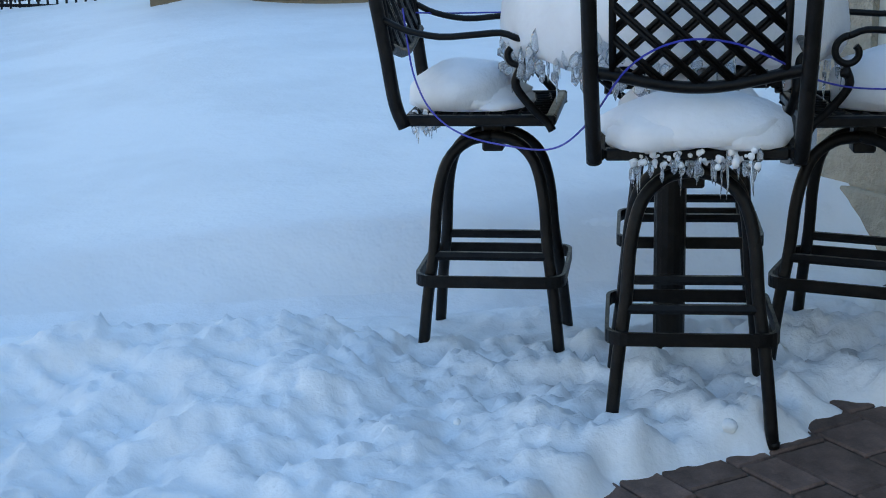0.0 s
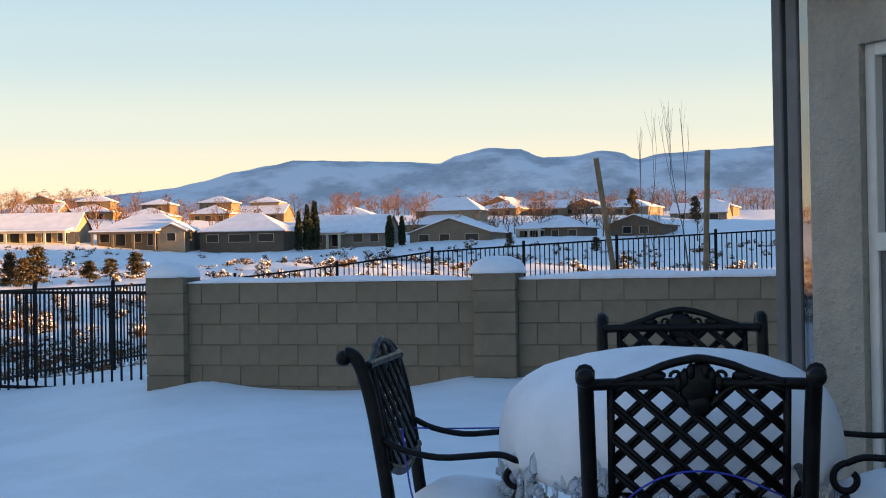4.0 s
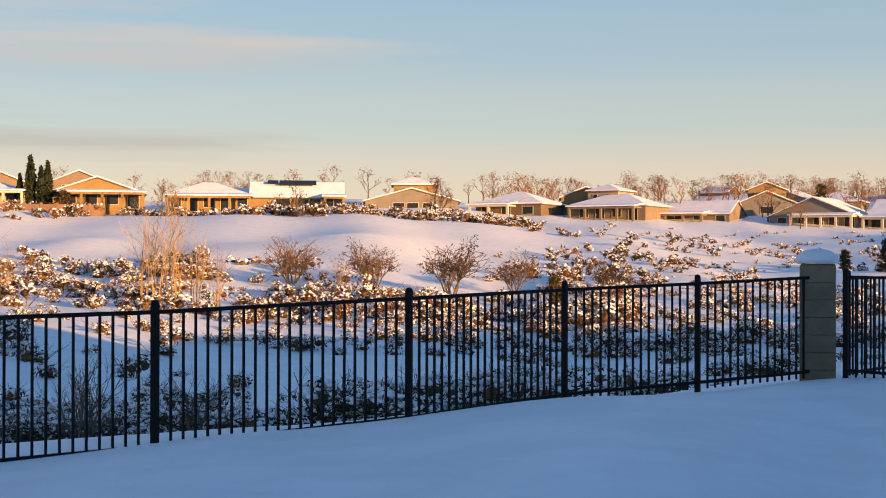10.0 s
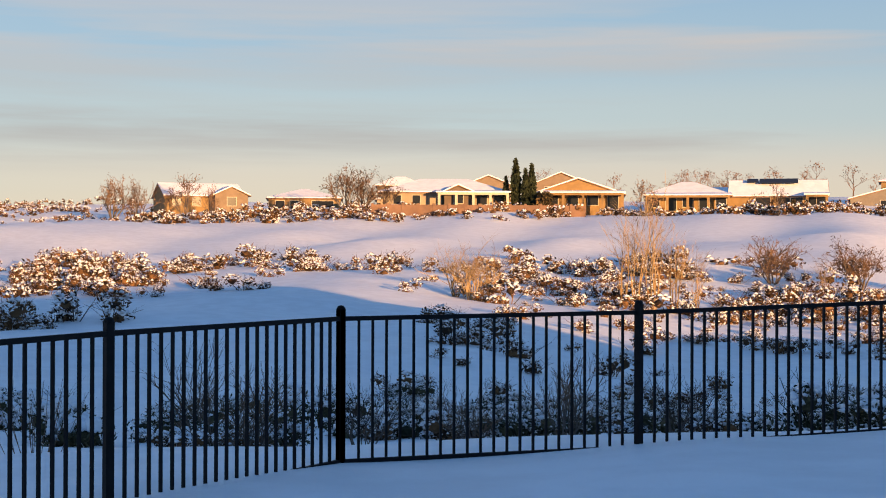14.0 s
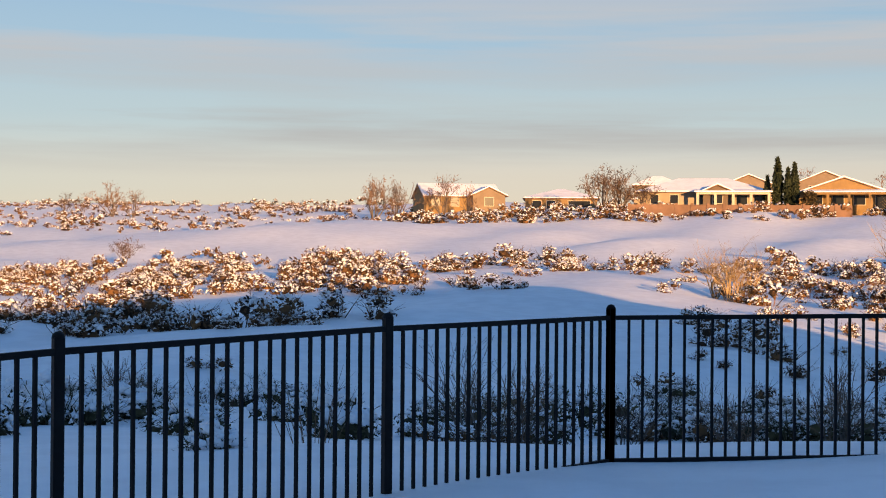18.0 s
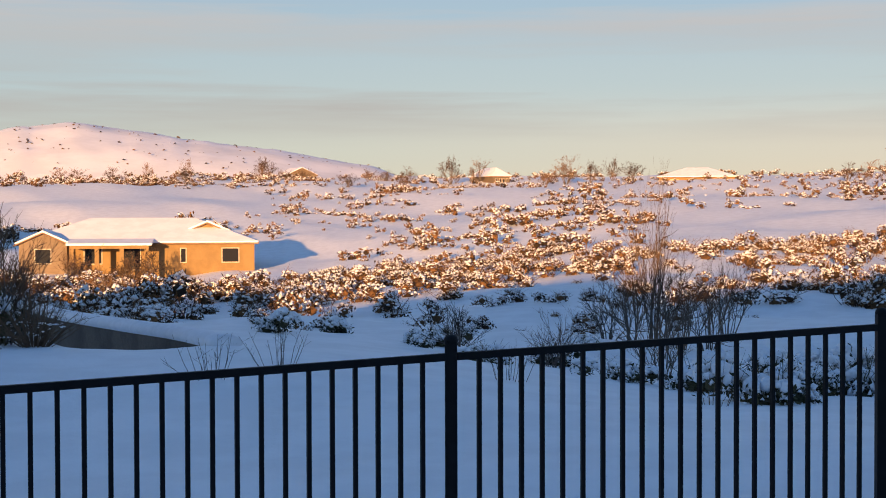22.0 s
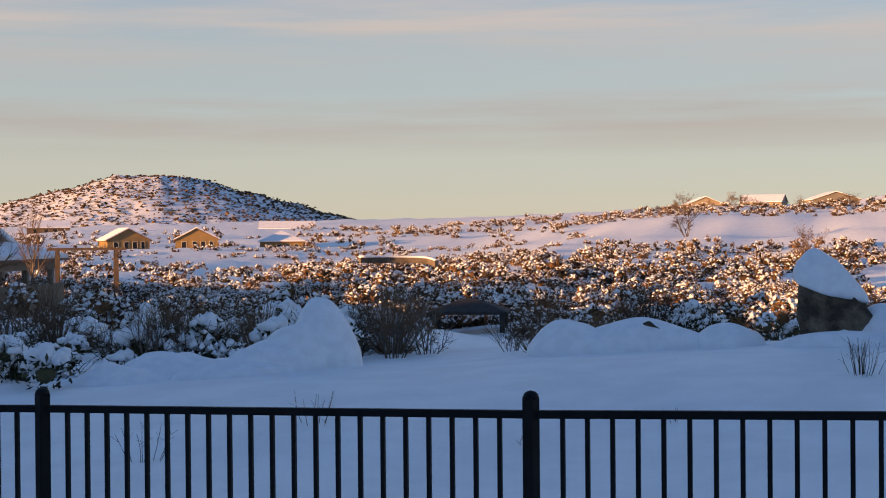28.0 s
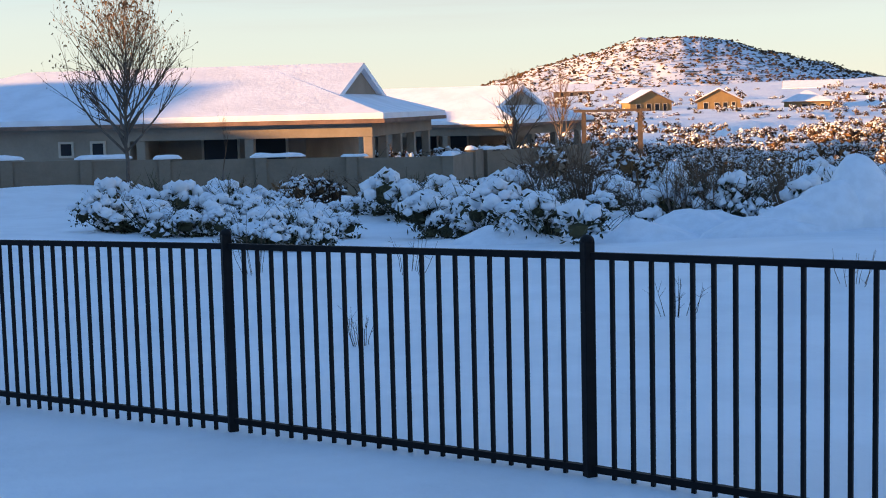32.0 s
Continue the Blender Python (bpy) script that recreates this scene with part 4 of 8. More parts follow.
def seat_snow(m, lumps, ice, seed, label):
    thing = tagged(empty("seat_snow", m @ Matrix.Translation((0, 0, LIFT))), label, "snow mound", "snow on the chairs")
    bm = bmesh.new()
    for i, (x, y, z, a, b, c) in enumerate(lumps):
        blob(bm, (x, y, z), (a, b, c), 0.14, 3, 1.6, seed=seed + i, flat_under=0.35)
    part("mound", bm, SNOW_CAP, thing, smooth=True)
    rng = random.Random(seed)
    bm = bmesh.new()
    icicles(bm, [(rng.uniform(*ice[0]), rng.uniform(*ice[1]), 0.655) for _ in range(16)], seed)
    for j in range(40):
        blob(bm, (rng.uniform(*ice[0]), rng.uniform(*ice[1]), rng.uniform(0.63, 0.69)), (rng.uniform(0.004, 0.012), rng.uniform(0.004, 0.011), rng.uniform(0.008, 0.026)), 0.35, 1, 2.0, seed=j)
    part("ice_fringe", bm, ICE, thing, "dripping ice under the seat edge", smooth=True)
    if seed != 23:
        bm = bmesh.new()
        for j in range(110):
            x, y = rng.uniform(*ice[0]), rng.uniform(*ice[1])
            s = rng.uniform(0.004, 0.011)
            blob(bm, (x, y, rng.uniform(0.655, 0.70)), (s, s, s * rng.uniform(0.8, 1.5)), 0.35, 2, 2.0, seed=j + 3)
        part("hanging_snow", bm, SNOW_CAP, thing, smooth=True)


seat_snow(CHAIR_AT[0], [(0.02, -0.08, 0.735, 0.20, 0.17, 0.105), (0.0, -0.02, 0.725, 0.2, 0.14, 0.06), (0.05, 0.04, 0.715, 0.17, 0.10, 0.03)], ((-0.22, 0.22), (-0.25, -0.16)), 11, "lopsided heap of snow on a bar chair seat")
seat_snow(CHAIR_AT[1], [(0, -0.1, 0.74, 0.25, 0.19, 0.10), (-0.1, -0.17, 0.725, 0.14, 0.12, 0.08), (0.12, -0.15, 0.725, 0.13, 0.12, 0.085), (0.0, 0.08, 0.735, 0.2, 0.12, 0.13)], ((-0.17, 0.16), (-0.27, -0.2)), 17, "wide cushion of snow overhanging a bar chair seat")
seat_snow(CHAIR_AT[3], [(0.02, -0.06, 0.735, 0.19, 0.16, 0.13), (-0.08, -0.13, 0.72, 0.13, 0.1, 0.07)], ((-0.2, 0.2), (-0.24, -0.2)), 23, "rounded dome of snow on a bar chair seat")
seat_snow(CHAIR_AT[2], [(0.0, -0.02, 0.735, 0.2, 0.18, 0.10)], ((-0.2, 0.2), (-0.24, -0.2)), 29, "rounded dome of snow on a bar chair seat")

bm = bmesh.new()
tube(bm, spline([(0.400, 4.050, 1.150), (0.410, 4.040, 1.050), (0.425, 4.010, 0.950), (0.465, 3.950, 0.860), (0.542, 3.885, 0.800), (0.664, 3.793, 0.775), (0.768, 3.645, 0.790), (0.825, 3.460, 0.890), (0.905, 3.360, 1.040), (1.015, 3.310, 1.105), (1.145, 3.290, 1.100), (1.265, 3.270, 1.050), (1.415, 3.442, 0.980), (1.597, 3.566, 0.930), (1.820, 3.610, 0.920), (2.020, 3.650, 0.960), (2.180, 3.670, 1.060)], 6), 0.0028, 5)
tagged(part("light_cord", bm, BLUE_WIRE), "thin blue cord strung round the bar chairs", "cord")
bm = bmesh.new()
tube(bm, spline([(0.385, 4.54, 1.10), (0.575, 4.57, 1.085), (0.825, 4.57, 1.08)], 6), 0.0028, 5)
tagged(part("light_cord", bm, BLUE_WIRE), "thin blue cord strung round the bar chairs", "cord")

# -- pavers and shovelled snow
def patio_floor():
    slab = tagged(empty("pavement_patio"), "red-brown concrete pavers of the patio, partly cleared", "pavement", kind="structure")
    turn = Matrix.Rotation(HOUSE_TURN, 4, "Z")
    bm = bmesh.new()
    m = Matrix.Translation((HOUSE_AT.x, HOUSE_AT.y, 0)) @ turn
    box(bm, -0.6, 9.0, -5.2, -0.04, -0.12, FLOOR_Z - 0.012, m=m)
    part("bedding", bm, JOINT, slab)
    shapes = []
    for w, d in ((0.2, 0.2), (0.3, 0.2), (0.2, 0.13)):
        bm = bmesh.new()
        box(bm, 0.004, w - 0.004, 0.004, d - 0.004, -0.03, 0.0, bevel=0.006)
        me = bpy.data.meshes.new("paver")
        bm.to_mesh(me)
        bm.free()
        me.materials.append(PAVER)
        shapes.append((w, d, me))
    rng = random.Random(3)
    n = 0
    y = -4.2
    while y < -0.1:
        d_row = 0.2 if rng.random() < 0.7 else 0.13
        x = 0.4 + rng.uniform(0, 0.2)
        while x < 3.8:
            w, d, me = shapes[2] if d_row < 0.15 else shapes[rng.choice((0, 1))]
            if n < 300:
                ob = new("paver", me)
                ob.parent = slab
                ob.matrix_basis = m @ Matrix.Translation((x, y, FLOOR_Z + rng.uniform(-0.003, 0.002)))
                n += 1
            x += w
        y += d_row


patio_floor()


def snow_bank():
    """Shovelled snow between the yard and the cleared pavers: level, lumpy, ending in a ragged edge."""
    n_x, n_y = 230, 170
    x0, x1, y0, y1 = -2.6, 2.35, 1.7, 5.35
    verts, faces = [], []
    for i in range(n_x + 1):
        for j in range(n_y + 1):
            x, y = x0 + (x1 - x0) * i / n_x, y0 + (y1 - y0) * j / n_y
            q = Vector((x, y, 0))
            rag = 0.16 * noise.noise(q * 2.2) + 0.09 * noise.noise(q * 6.5) + 0.03 * noise.noise(q * 16)
            edge = (y - 3.12) - 0.42 * (min(x, 1.7) - 0.8) + rag if x > 0.80 else (y - 3.12) + 1.4 * (0.80 - x) + rag
            right = (1.86 + 0.35 * (y - 3.1)) - x + rag * 1.2
            back = (y - 4.25) * 0.9 + (1.9 - x) * 0.9 + rag
            d = min(edge, max(right, -back - 0.55))
            cover = max(0.0, min(1.0, d / 0.22))
            cover = cover * cover * (3 - 2 * cover)
            trampled = math.exp(-(((x - 1.05) / 0.95) ** 2 + ((y - 3.95) / 0.75) ** 2) * 1.3)
            off = y - (3.98 + 0.10 * (x + 0.3) - 0.25 * max(0.0, -0.4 - x)) + 0.08 * noise.noise(q * 2.6 + Vector((3, 8, 0)))
            bank = (math.exp(-((off / 0.17) ** 2)) if off > 0 else 0.35 * math.exp(-((off / 0.16) ** 2)) + 0.65 * math.exp(-((off / 0.65) ** 2))) * max(0.0, min(1.0, (0.40 - x) / 0.35))
            front = 1.0 if off < 0.06 else max(0.0, 1 - (off - 0.06) / 0.12)
            lump = noise.noise(q * 5) * 0.5 + noise.noise(q * 11) * 0.28 + max(0.0, noise.noise(q * 3.4 + Vector((7, 1, 0)))) * 0.9
            rubble = abs(noise.noise(q * 7.5)) * 0.6 + abs(noise.noise(q * 15)) * 0.45 + abs(noise.noise(q * 30)) * 0.3
            rough = front * (0.5 if x < 0.7 else 0.42) + 0.35 * trampled
            z = FLOOR_Z + cover * (0.085 - 0.035 * trampled + 0.16 * bank + (0.014 + 0.13 * rough) * lump + 0.17 * rough * (0.45 - rubble)) - 0.05 * (1 - cover)
            out = max(0.0, min(1.0, min((x - x0) / 1.0, (y1 - y) / 0.9, 1)))
            out = out * out * (3 - 2 * out)
            z = z * out + (level(x, y) - 0.03) * (1 - out)
            if d < -0.05:
                z = FLOOR_Z - 0.09
            verts.append((x, y, z))
    for i in range(n_x):
        for j in range(n_y):
            p = i * (n_y + 1) + j
            faces.append((p, p + n_y + 1, p + n_y + 2, p + 1))
    bank = tagged(raw("snow_bank", verts, faces, SNOW_PILE, smooth=True), "lumpy shovelled snow with a ragged edge over the pavers", "snow", kind="structure")
    rng = random.Random(8)
    for k in range(24):
        x, y = rng.uniform(-1.0, 1.5), rng.uniform(3.3, 4.0)
        s = rng.uniform(0.01, 0.032)
        if k < 6:
            x, y, s = ((-0.29, 4.02, 0.085), (-0.08, 4.0, 0.075), (0.04, 3.99, 0.055), (0.24, 4.04, 0.07), (-0.66, 3.8, 0.08), (0.62, 3.5, 0.05))[k]
        bm = bmesh.new()
        blob(bm, (0, 0, 0), (s, s * 0.85, s * 0.8), 0.25, 2, 1.5, seed=k)
        ob = tagged(part("snow_clod", bm, SNOW_PILE, smooth=True), "loose clod of shovelled snow", "snow clod", "snow clods on the bank")
        base = FLOOR_Z + (0.13 if x < 0.6 else 0.065)
        ob.matrix_basis = Matrix.Translation((x, y, base + s * 0.1)) @ Matrix.Rotation(k, 4, "Z")


snow_bank()

# ---- plants ----
def tint_material(name, a, b, rough=0.85, bump=0.0, islands=True, scale=0.4):
    """Foliage and twigs: colour drifts over the land and from piece to piece."""
    m = bpy.data.materials.new(name)
    m.use_nodes = True
    nt = m.node_tree
    p = nt.nodes["Principled BSDF"]
    geo = nt.nodes.new("ShaderNodeNewGeometry")
    oi = nt.nodes.new("ShaderNodeObjectInfo")
    tc = nt.nodes.new("ShaderNodeTexCoord")
    big = node(nt, "ShaderNodeTexNoise", Scale=scale, Detail=3.0)
    nt.links.new(geo.outputs["Position"], big.inputs["Vector"])
    add = nt.nodes.new("ShaderNodeMath")
    add.operation = "ADD"
    nt.links.new(big.outputs["Fac"], add.inputs[0])
    half = nt.nodes.new("ShaderNodeMath")
    half.operation = "MULTIPLY_ADD"
    half.inputs[1].default_value, half.inputs[2].default_value = 0.7, -0.35
    nt.links.new(geo.outputs["Random Per Island"] if islands else oi.outputs["Random"], half.inputs[0])
    nt.links.new(half.outputs[0], add.inputs[1])
    ramp = nt.nodes.new("ShaderNodeValToRGB")
    ramp.color_ramp.elements[0].position, ramp.color_ramp.elements[1].position = 0.25, 0.8
    ramp.color_ramp.elements[0].color, ramp.color_ramp.elements[1].color = (*a, 1), (*b, 1)
    nt.links.new(add.outputs[0], ramp.inputs["Fac"])
    nt.links.new(ramp.outputs["Color"], p.inputs["Base Color"])
    p.inputs["Roughness"].default_value = rough
    p.inputs["Specular IOR Level"].default_value = 0.2
    return m


BRUSH = tint_material("dry_brush", (0.03, 0.019, 0.012), (0.19, 0.098, 0.042))
EVERGREEN = tint_material("evergreen_brush", (0.022, 0.026, 0.014), (0.10, 0.088, 0.045))
TWIG = tint_material("bare_twigs", (0.06, 0.04, 0.028), (0.19, 0.115, 0.07), islands=False)
WOODS = tint_material("far_bare_woods", (0.11, 0.055, 0.032), (0.25, 0.125, 0.065), islands=False, scale=0.05)
BARK = material("grey_bark", (0.13, 0.10, 0.08), rough=0.9, vary=0.3, scale=5, fine=40, bump=0.6)
STRAW = tint_material("straw_stems", (0.22, 0.15, 0.075), (0.42, 0.29, 0.15), islands=False)
CONIFER = tint_material("conifer_needles", (0.012, 0.02, 0.012), (0.05, 0.06, 0.03))

ICO = bmesh.new()
bmesh.ops.create_icosphere(ICO, subdivisions=1, radius=1.0)
ICO_V = np.array([v.co[:] for v in ICO.verts])
ICO_F = np.array([[v.index for v in f.verts] for f in ICO.faces])
ICO.free()
ICO = bmesh.new()
bmesh.ops.create_icosphere(ICO, subdivisions=2, radius=1.0)
ICO2_V = np.array([v.co[:] for v in ICO.verts])
ICO2_F = np.array([[v.index for v in f.verts] for f in ICO.faces])
ICO.free()


def joined(pieces):
    vs, fs, n = [], [], 0
    for v, f in pieces:
        if len(v):
            vs.append(v)
            fs.append(f + n)
            n += len(v)
    return (np.concatenate(vs), np.concatenate(fs)) if vs else (np.zeros((0, 3)), np.zeros((0, 3), int))


def fast_mesh(name, v, f, mat, smooth=False):
    """A triangle mesh straight from arrays."""
    me = bpy.data.meshes.new(name)
    me.vertices.add(len(v))
    me.vertices.foreach_set("co", np.ascontiguousarray(v, dtype=np.float32).ravel())
    me.loops.add(len(f) * 3)
    me.loops.foreach_set("vertex_index", np.ascontiguousarray(f, dtype=np.int32).ravel())
    me.polygons.add(len(f))
    me.polygons.foreach_set("loop_start", np.arange(0, len(f) * 3, 3, dtype=np.int32))
    me.polygons.foreach_set("use_smooth", np.full(len(f), smooth))
    me.update(calc_edges=True)
    me.materials.append(mat)
    return me


def sticks(segments, sides=3):
    """Tapered bars for rows of start, end, two radii."""
    s = np.asarray(segments, float)
    a, b, ra, rb = s[:, :3], s[:, 3:6], s[:, 6], s[:, 7]
    d = b - a
    d = d / np.maximum(np.linalg.norm(d, axis=1, keepdims=True), 1e-9)
    ref = np.where(np.abs(d[:, 2:3]) < 0.9, [[0, 0, 1.0]], [[1.0, 0, 0]])
    u = np.cross(d, ref)
    u = u / np.linalg.norm(u, axis=1, keepdims=True)
    w = np.cross(d, u)
    ang = 2 * np.pi * np.arange(sides) / sides
    ring = u[:, None] * np.cos(ang)[None, :, None] + w[:, None] * np.sin(ang)[None, :, None]
    v = np.concatenate([a[:, None] + ring * ra[:, None, None], b[:, None] + ring * rb[:, None, None]], 1).reshape(-1, 3)
    k = np.arange(sides)
    f = np.concatenate([np.stack([k, (k + 1) % sides, sides + (k + 1) % sides], 1), np.stack([k, sides + (k + 1) % sides, sides + k], 1)])
    f = (np.arange(len(s))[:, None, None] * 2 * sides + f[None]).reshape(-1, 3)
    return v, f


def leaves(points, size, rng, long=1.6):
    """Small leaf triangles in pairs at points, turned at random."""
    n = len(points)
    d = rng.normal(size=(n, 3))
    d /= np.linalg.norm(d, axis=1, keepdims=True)
    e = np.cross(d, rng.normal(size=(n, 3)))
    e /= np.linalg.norm(e, axis=1, keepdims=True)
    s = size * rng.uniform(0.6, 1.4, (n, 1))
    a, b, c, q = points + d * s * long, points + e * s * 0.6, points - d * s * long, points - e * s * 0.6
    v = np.stack([a, b, c, q], 1).reshape(-1, 3)
    i = np.arange(n)[:, None] * 4
    return v, np.concatenate([i + [[0, 1, 2]], i + [[0, 2, 3]]])


def lumps(points, sizes, rng, fine=False):
    """Soft squashed lumps of snow."""
    bv, bf = (ICO2_V, ICO2_F) if fine == 2 else (ICO_V, ICO_F)
    n = len(points)
    jit = 1 + rng.normal(size=(n, len(bv), 1)) * (0.07 if fine else 0.13)
    v = (bv[None] * jit * sizes[:, None] + points[:, None]).reshape(-1, 3)
    f = (np.arange(n)[:, None, None] * len(bv) + bf[None]).reshape(-1, 3)
    return v, f


def caps(points, sizes, rng, sides=5):
    """Small uneven pads of snow, cheaper than lumps."""
    n = len(points)
    a = 2 * np.pi * np.arange(sides) / sides
    ring = np.stack([np.cos(a), np.sin(a), np.zeros(sides)], 1)
    bv = np.concatenate([ring, [[0, 0, 1.0]]])
    k = np.arange(sides)
    bf = np.concatenate([np.stack([k, (k + 1) % sides, np.full(sides, sides)], 1), np.stack([np.zeros(sides - 2, int), k[2:], k[1:-1]], 1)])
    v = bv[None] * (1 + rng.normal(size=(n, len(bv), 1)) * 0.22) * sizes[:, None]
    v[:, :, 2] += (v[:, :, 0] * rng.normal(size=(n, 1)) + v[:, :, 1] * rng.normal(size=(n, 1))) * 0.3
    v = (v + points[:, None]).reshape(-1, 3)
    return v, (np.arange(n)[:, None, None] * len(bv) + bf[None]).reshape(-1, 3)


def shrub_arrays(seed, leaf_n, leaf_size, twig_n, snow_n, snow_size, flat=0.75, thick=0.5, fine=False):
    """A unit shrub (radius 1, height about flat*1.2): leaves and twigs, and the snow lying on it."""
    rng = np.random.default_rng(seed)
    n_core = max(3, min(8, leaf_n // 60))
    core = rng.normal(size=(n_core, 3)) * [0.4, 0.4, 0.16] + [0, 0, 0.36 * flat]
    core[:, 2] = np.clip(core[:, 2], 0.12, flat)
    rad = rng.uniform(0.24, 0.42, (n_core, 1)) * [1.0, 1.0, 0.8]
    brush = [lumps(core - [0, 0, 0.04], rad * 0.5, rng)] if thick != 0.5 else []
    which = rng.integers(0, n_core, leaf_n)
    way = rng.normal(size=(leaf_n, 3)) + [0, 0, 0.25]
    way /= np.linalg.norm(way, axis=1, keepdims=True)
    pts = core[which] + way * rad[which] * rng.uniform(0.7, 1.25, (leaf_n, 1))
    pts[:, 2] = np.clip(pts[:, 2], 0.02, flat * 1.35)
    brush.append(leaves(pts, leaf_size, rng))
    segs = []
    for _ in range(twig_n):
        a = rng.uniform(0, 2 * np.pi)
        r = rng.uniform(0.2, 1.0)
        h = flat * rng.uniform(0.7, 1.35) * (1.1 - 0.45 * r)
        p0 = np.array([np.cos(a) * 0.1, np.sin(a) * 0.1, 0])
        p2 = np.array([np.cos(a) * r, np.sin(a) * r, h])
        p1 = (p0 + p2) / 2 + [0, 0, 0.08] + rng.normal(size=3) * 0.05
        w = rng.uniform(0.008, 0.018)
        segs += [[*p0, *p1, w, w * 0.7], [*p1, *p2, w * 0.7, w * 0.25]]
        for _ in range(3):
            q0 = p1 + (p2 - p1) * rng.uniform(0.1, 0.8)
            q1 = q0 + rng.normal(size=3) * [0.16, 0.16, 0.1] + [0, 0, 0.12]
            segs.append([*q0, *q1, w * 0.4, w * 0.15])
    if segs:
        brush.append(sticks(segs))
    which = rng.integers(0, n_core, snow_n)
    way = rng.normal(size=(snow_n, 3)) * [0.75, 0.75, 0.5] + [0, 0, 0.75]
    way /= np.linalg.norm(way, axis=1, keepdims=True)
    top = core[which] + way * rad[which] * rng.uniform(0.85, 1.1, (snow_n, 1))
    top[:, 2] = np.maximum(top[:, 2], 0.05)
    sz = snow_size * rng.uniform(0.4, 1.4, (snow_n, 1)) * np.array([1.0, 1.0, thick]) * rng.uniform(0.7, 1.35, (snow_n, 3))
    if fine:
        # snow lies on the upper side, in pads of all sizes that run together
        top = top[np.argsort(-top[:, 2] - rng.uniform(0, 0.35, snow_n))]
        snow = [lumps(top[: snow_n // 3], sz[: snow_n // 3], rng, fine), caps(top[snow_n // 3:], sz[snow_n // 3:] * [0.6, 0.6, 0.9], rng, 4)]
    else:
        snow = [caps(top, sz, rng, 3)]
    return joined(brush), joined(snow)


def spots(rng, yaw0, yaw1, r0, r1, n, bias=1.0):
    yaw = np.radians(rng.uniform(yaw0, yaw1, n))
    r = r0 + (r1 - r0) * rng.uniform(0, 1, n) ** bias
    return -np.sin(yaw) * r, np.cos(yaw) * r


def clear_of(x, y):
    """Keeps shrubs off the fairways, the houses and the yards."""
    yaw, r = np.degrees(np.arctan2(-x, y)) % 360, np.hypot(x, y)
    ok = np.ones(len(x), bool)
    wave = 8 * np.sin(yaw * 0.21) + 5 * np.sin(yaw * 0.47 + 1)
    ok &= ~((yaw > 26) & (yaw < 80) & (r > 128 + wave) & (r < 190 + wave))
    ok &= ~((yaw > 46) & (yaw < 69) & (r > 63) & (r < 84 + wave * 0.5))
    ok &= ~((yaw > 96) & (yaw < 128) & (r > 205 + wave) & (r < 300 + wave))
    ok &= ~((yaw > 93) & (yaw < 119) & (r > 118) & (r < 175))
    ok &= ~((yaw > 60) & (yaw < 95) & (r < 14.3 + 0.14 * np.maximum(yaw - 66, 0)))
    ok &= ~((yaw > 132.3) & (yaw < 137.2) & (r > 23) & (r < 60))
    ok &= ~((yaw > 95) & (yaw < 150) & (r < 24))
    return ok


# near shrubs are things of their own; each shape is made once
NEAR_SHAPES = []
for k in range(5):
    (bv, bf), (sv, sf) = shrub_arrays(100 + k, 620, 0.033, 26, 230, 0.072, flat=0.8, thick=0.6, fine=True)
    NEAR_SHAPES.append((fast_mesh("foliage", bv, bf, EVERGREEN if k % 2 else BRUSH), fast_mesh("snow_load", sv, sf, SNOW_CAP, True)))
HEAVY_SHAPES = []
for k in range(4):
    (bv, bf), (sv, sf) = shrub_arrays(140 + k, 760, 0.04, 16, 170, 0.125, flat=0.85, thick=0.8, fine=True)
    HEAVY_SHAPES.append((fast_mesh("foliage", bv, bf, EVERGREEN), fast_mesh("snow_load", sv, sf, SNOW_CAP, True)))
TWIG_SHAPES = []
for k in range(4):
    (bv, bf), (sv, sf) = shrub_arrays(170 + k, 300, 0.02, 80, 40, 0.045, flat=1.25, fine=True)
    TWIG_SHAPES.append((fast_mesh("foliage", bv, bf, TWIG), fast_mesh("snow_load", sv, sf, SNOW_CAP, True)))


def plant(shape, x, y, size, tall, turn, label, name="shrub", group="shrubs behind the fence", sink=0.05):
    m = Matrix.Translation((x, y, level(x, y) - sink)) @ Matrix.Rotation(turn, 4, "Z")
    thing = tagged(empty(name, m), label, name, group)
    for me in shape:
        ob = new(me.name.split(".")[0], me)
        ob.parent = thing
        ob.matrix_basis = Matrix.Diagonal((size, size, size * tall, 1))
        ob["kind"] = "stuff"
    return thing


REST = []      # places of the shrubs past the nearest few hundred


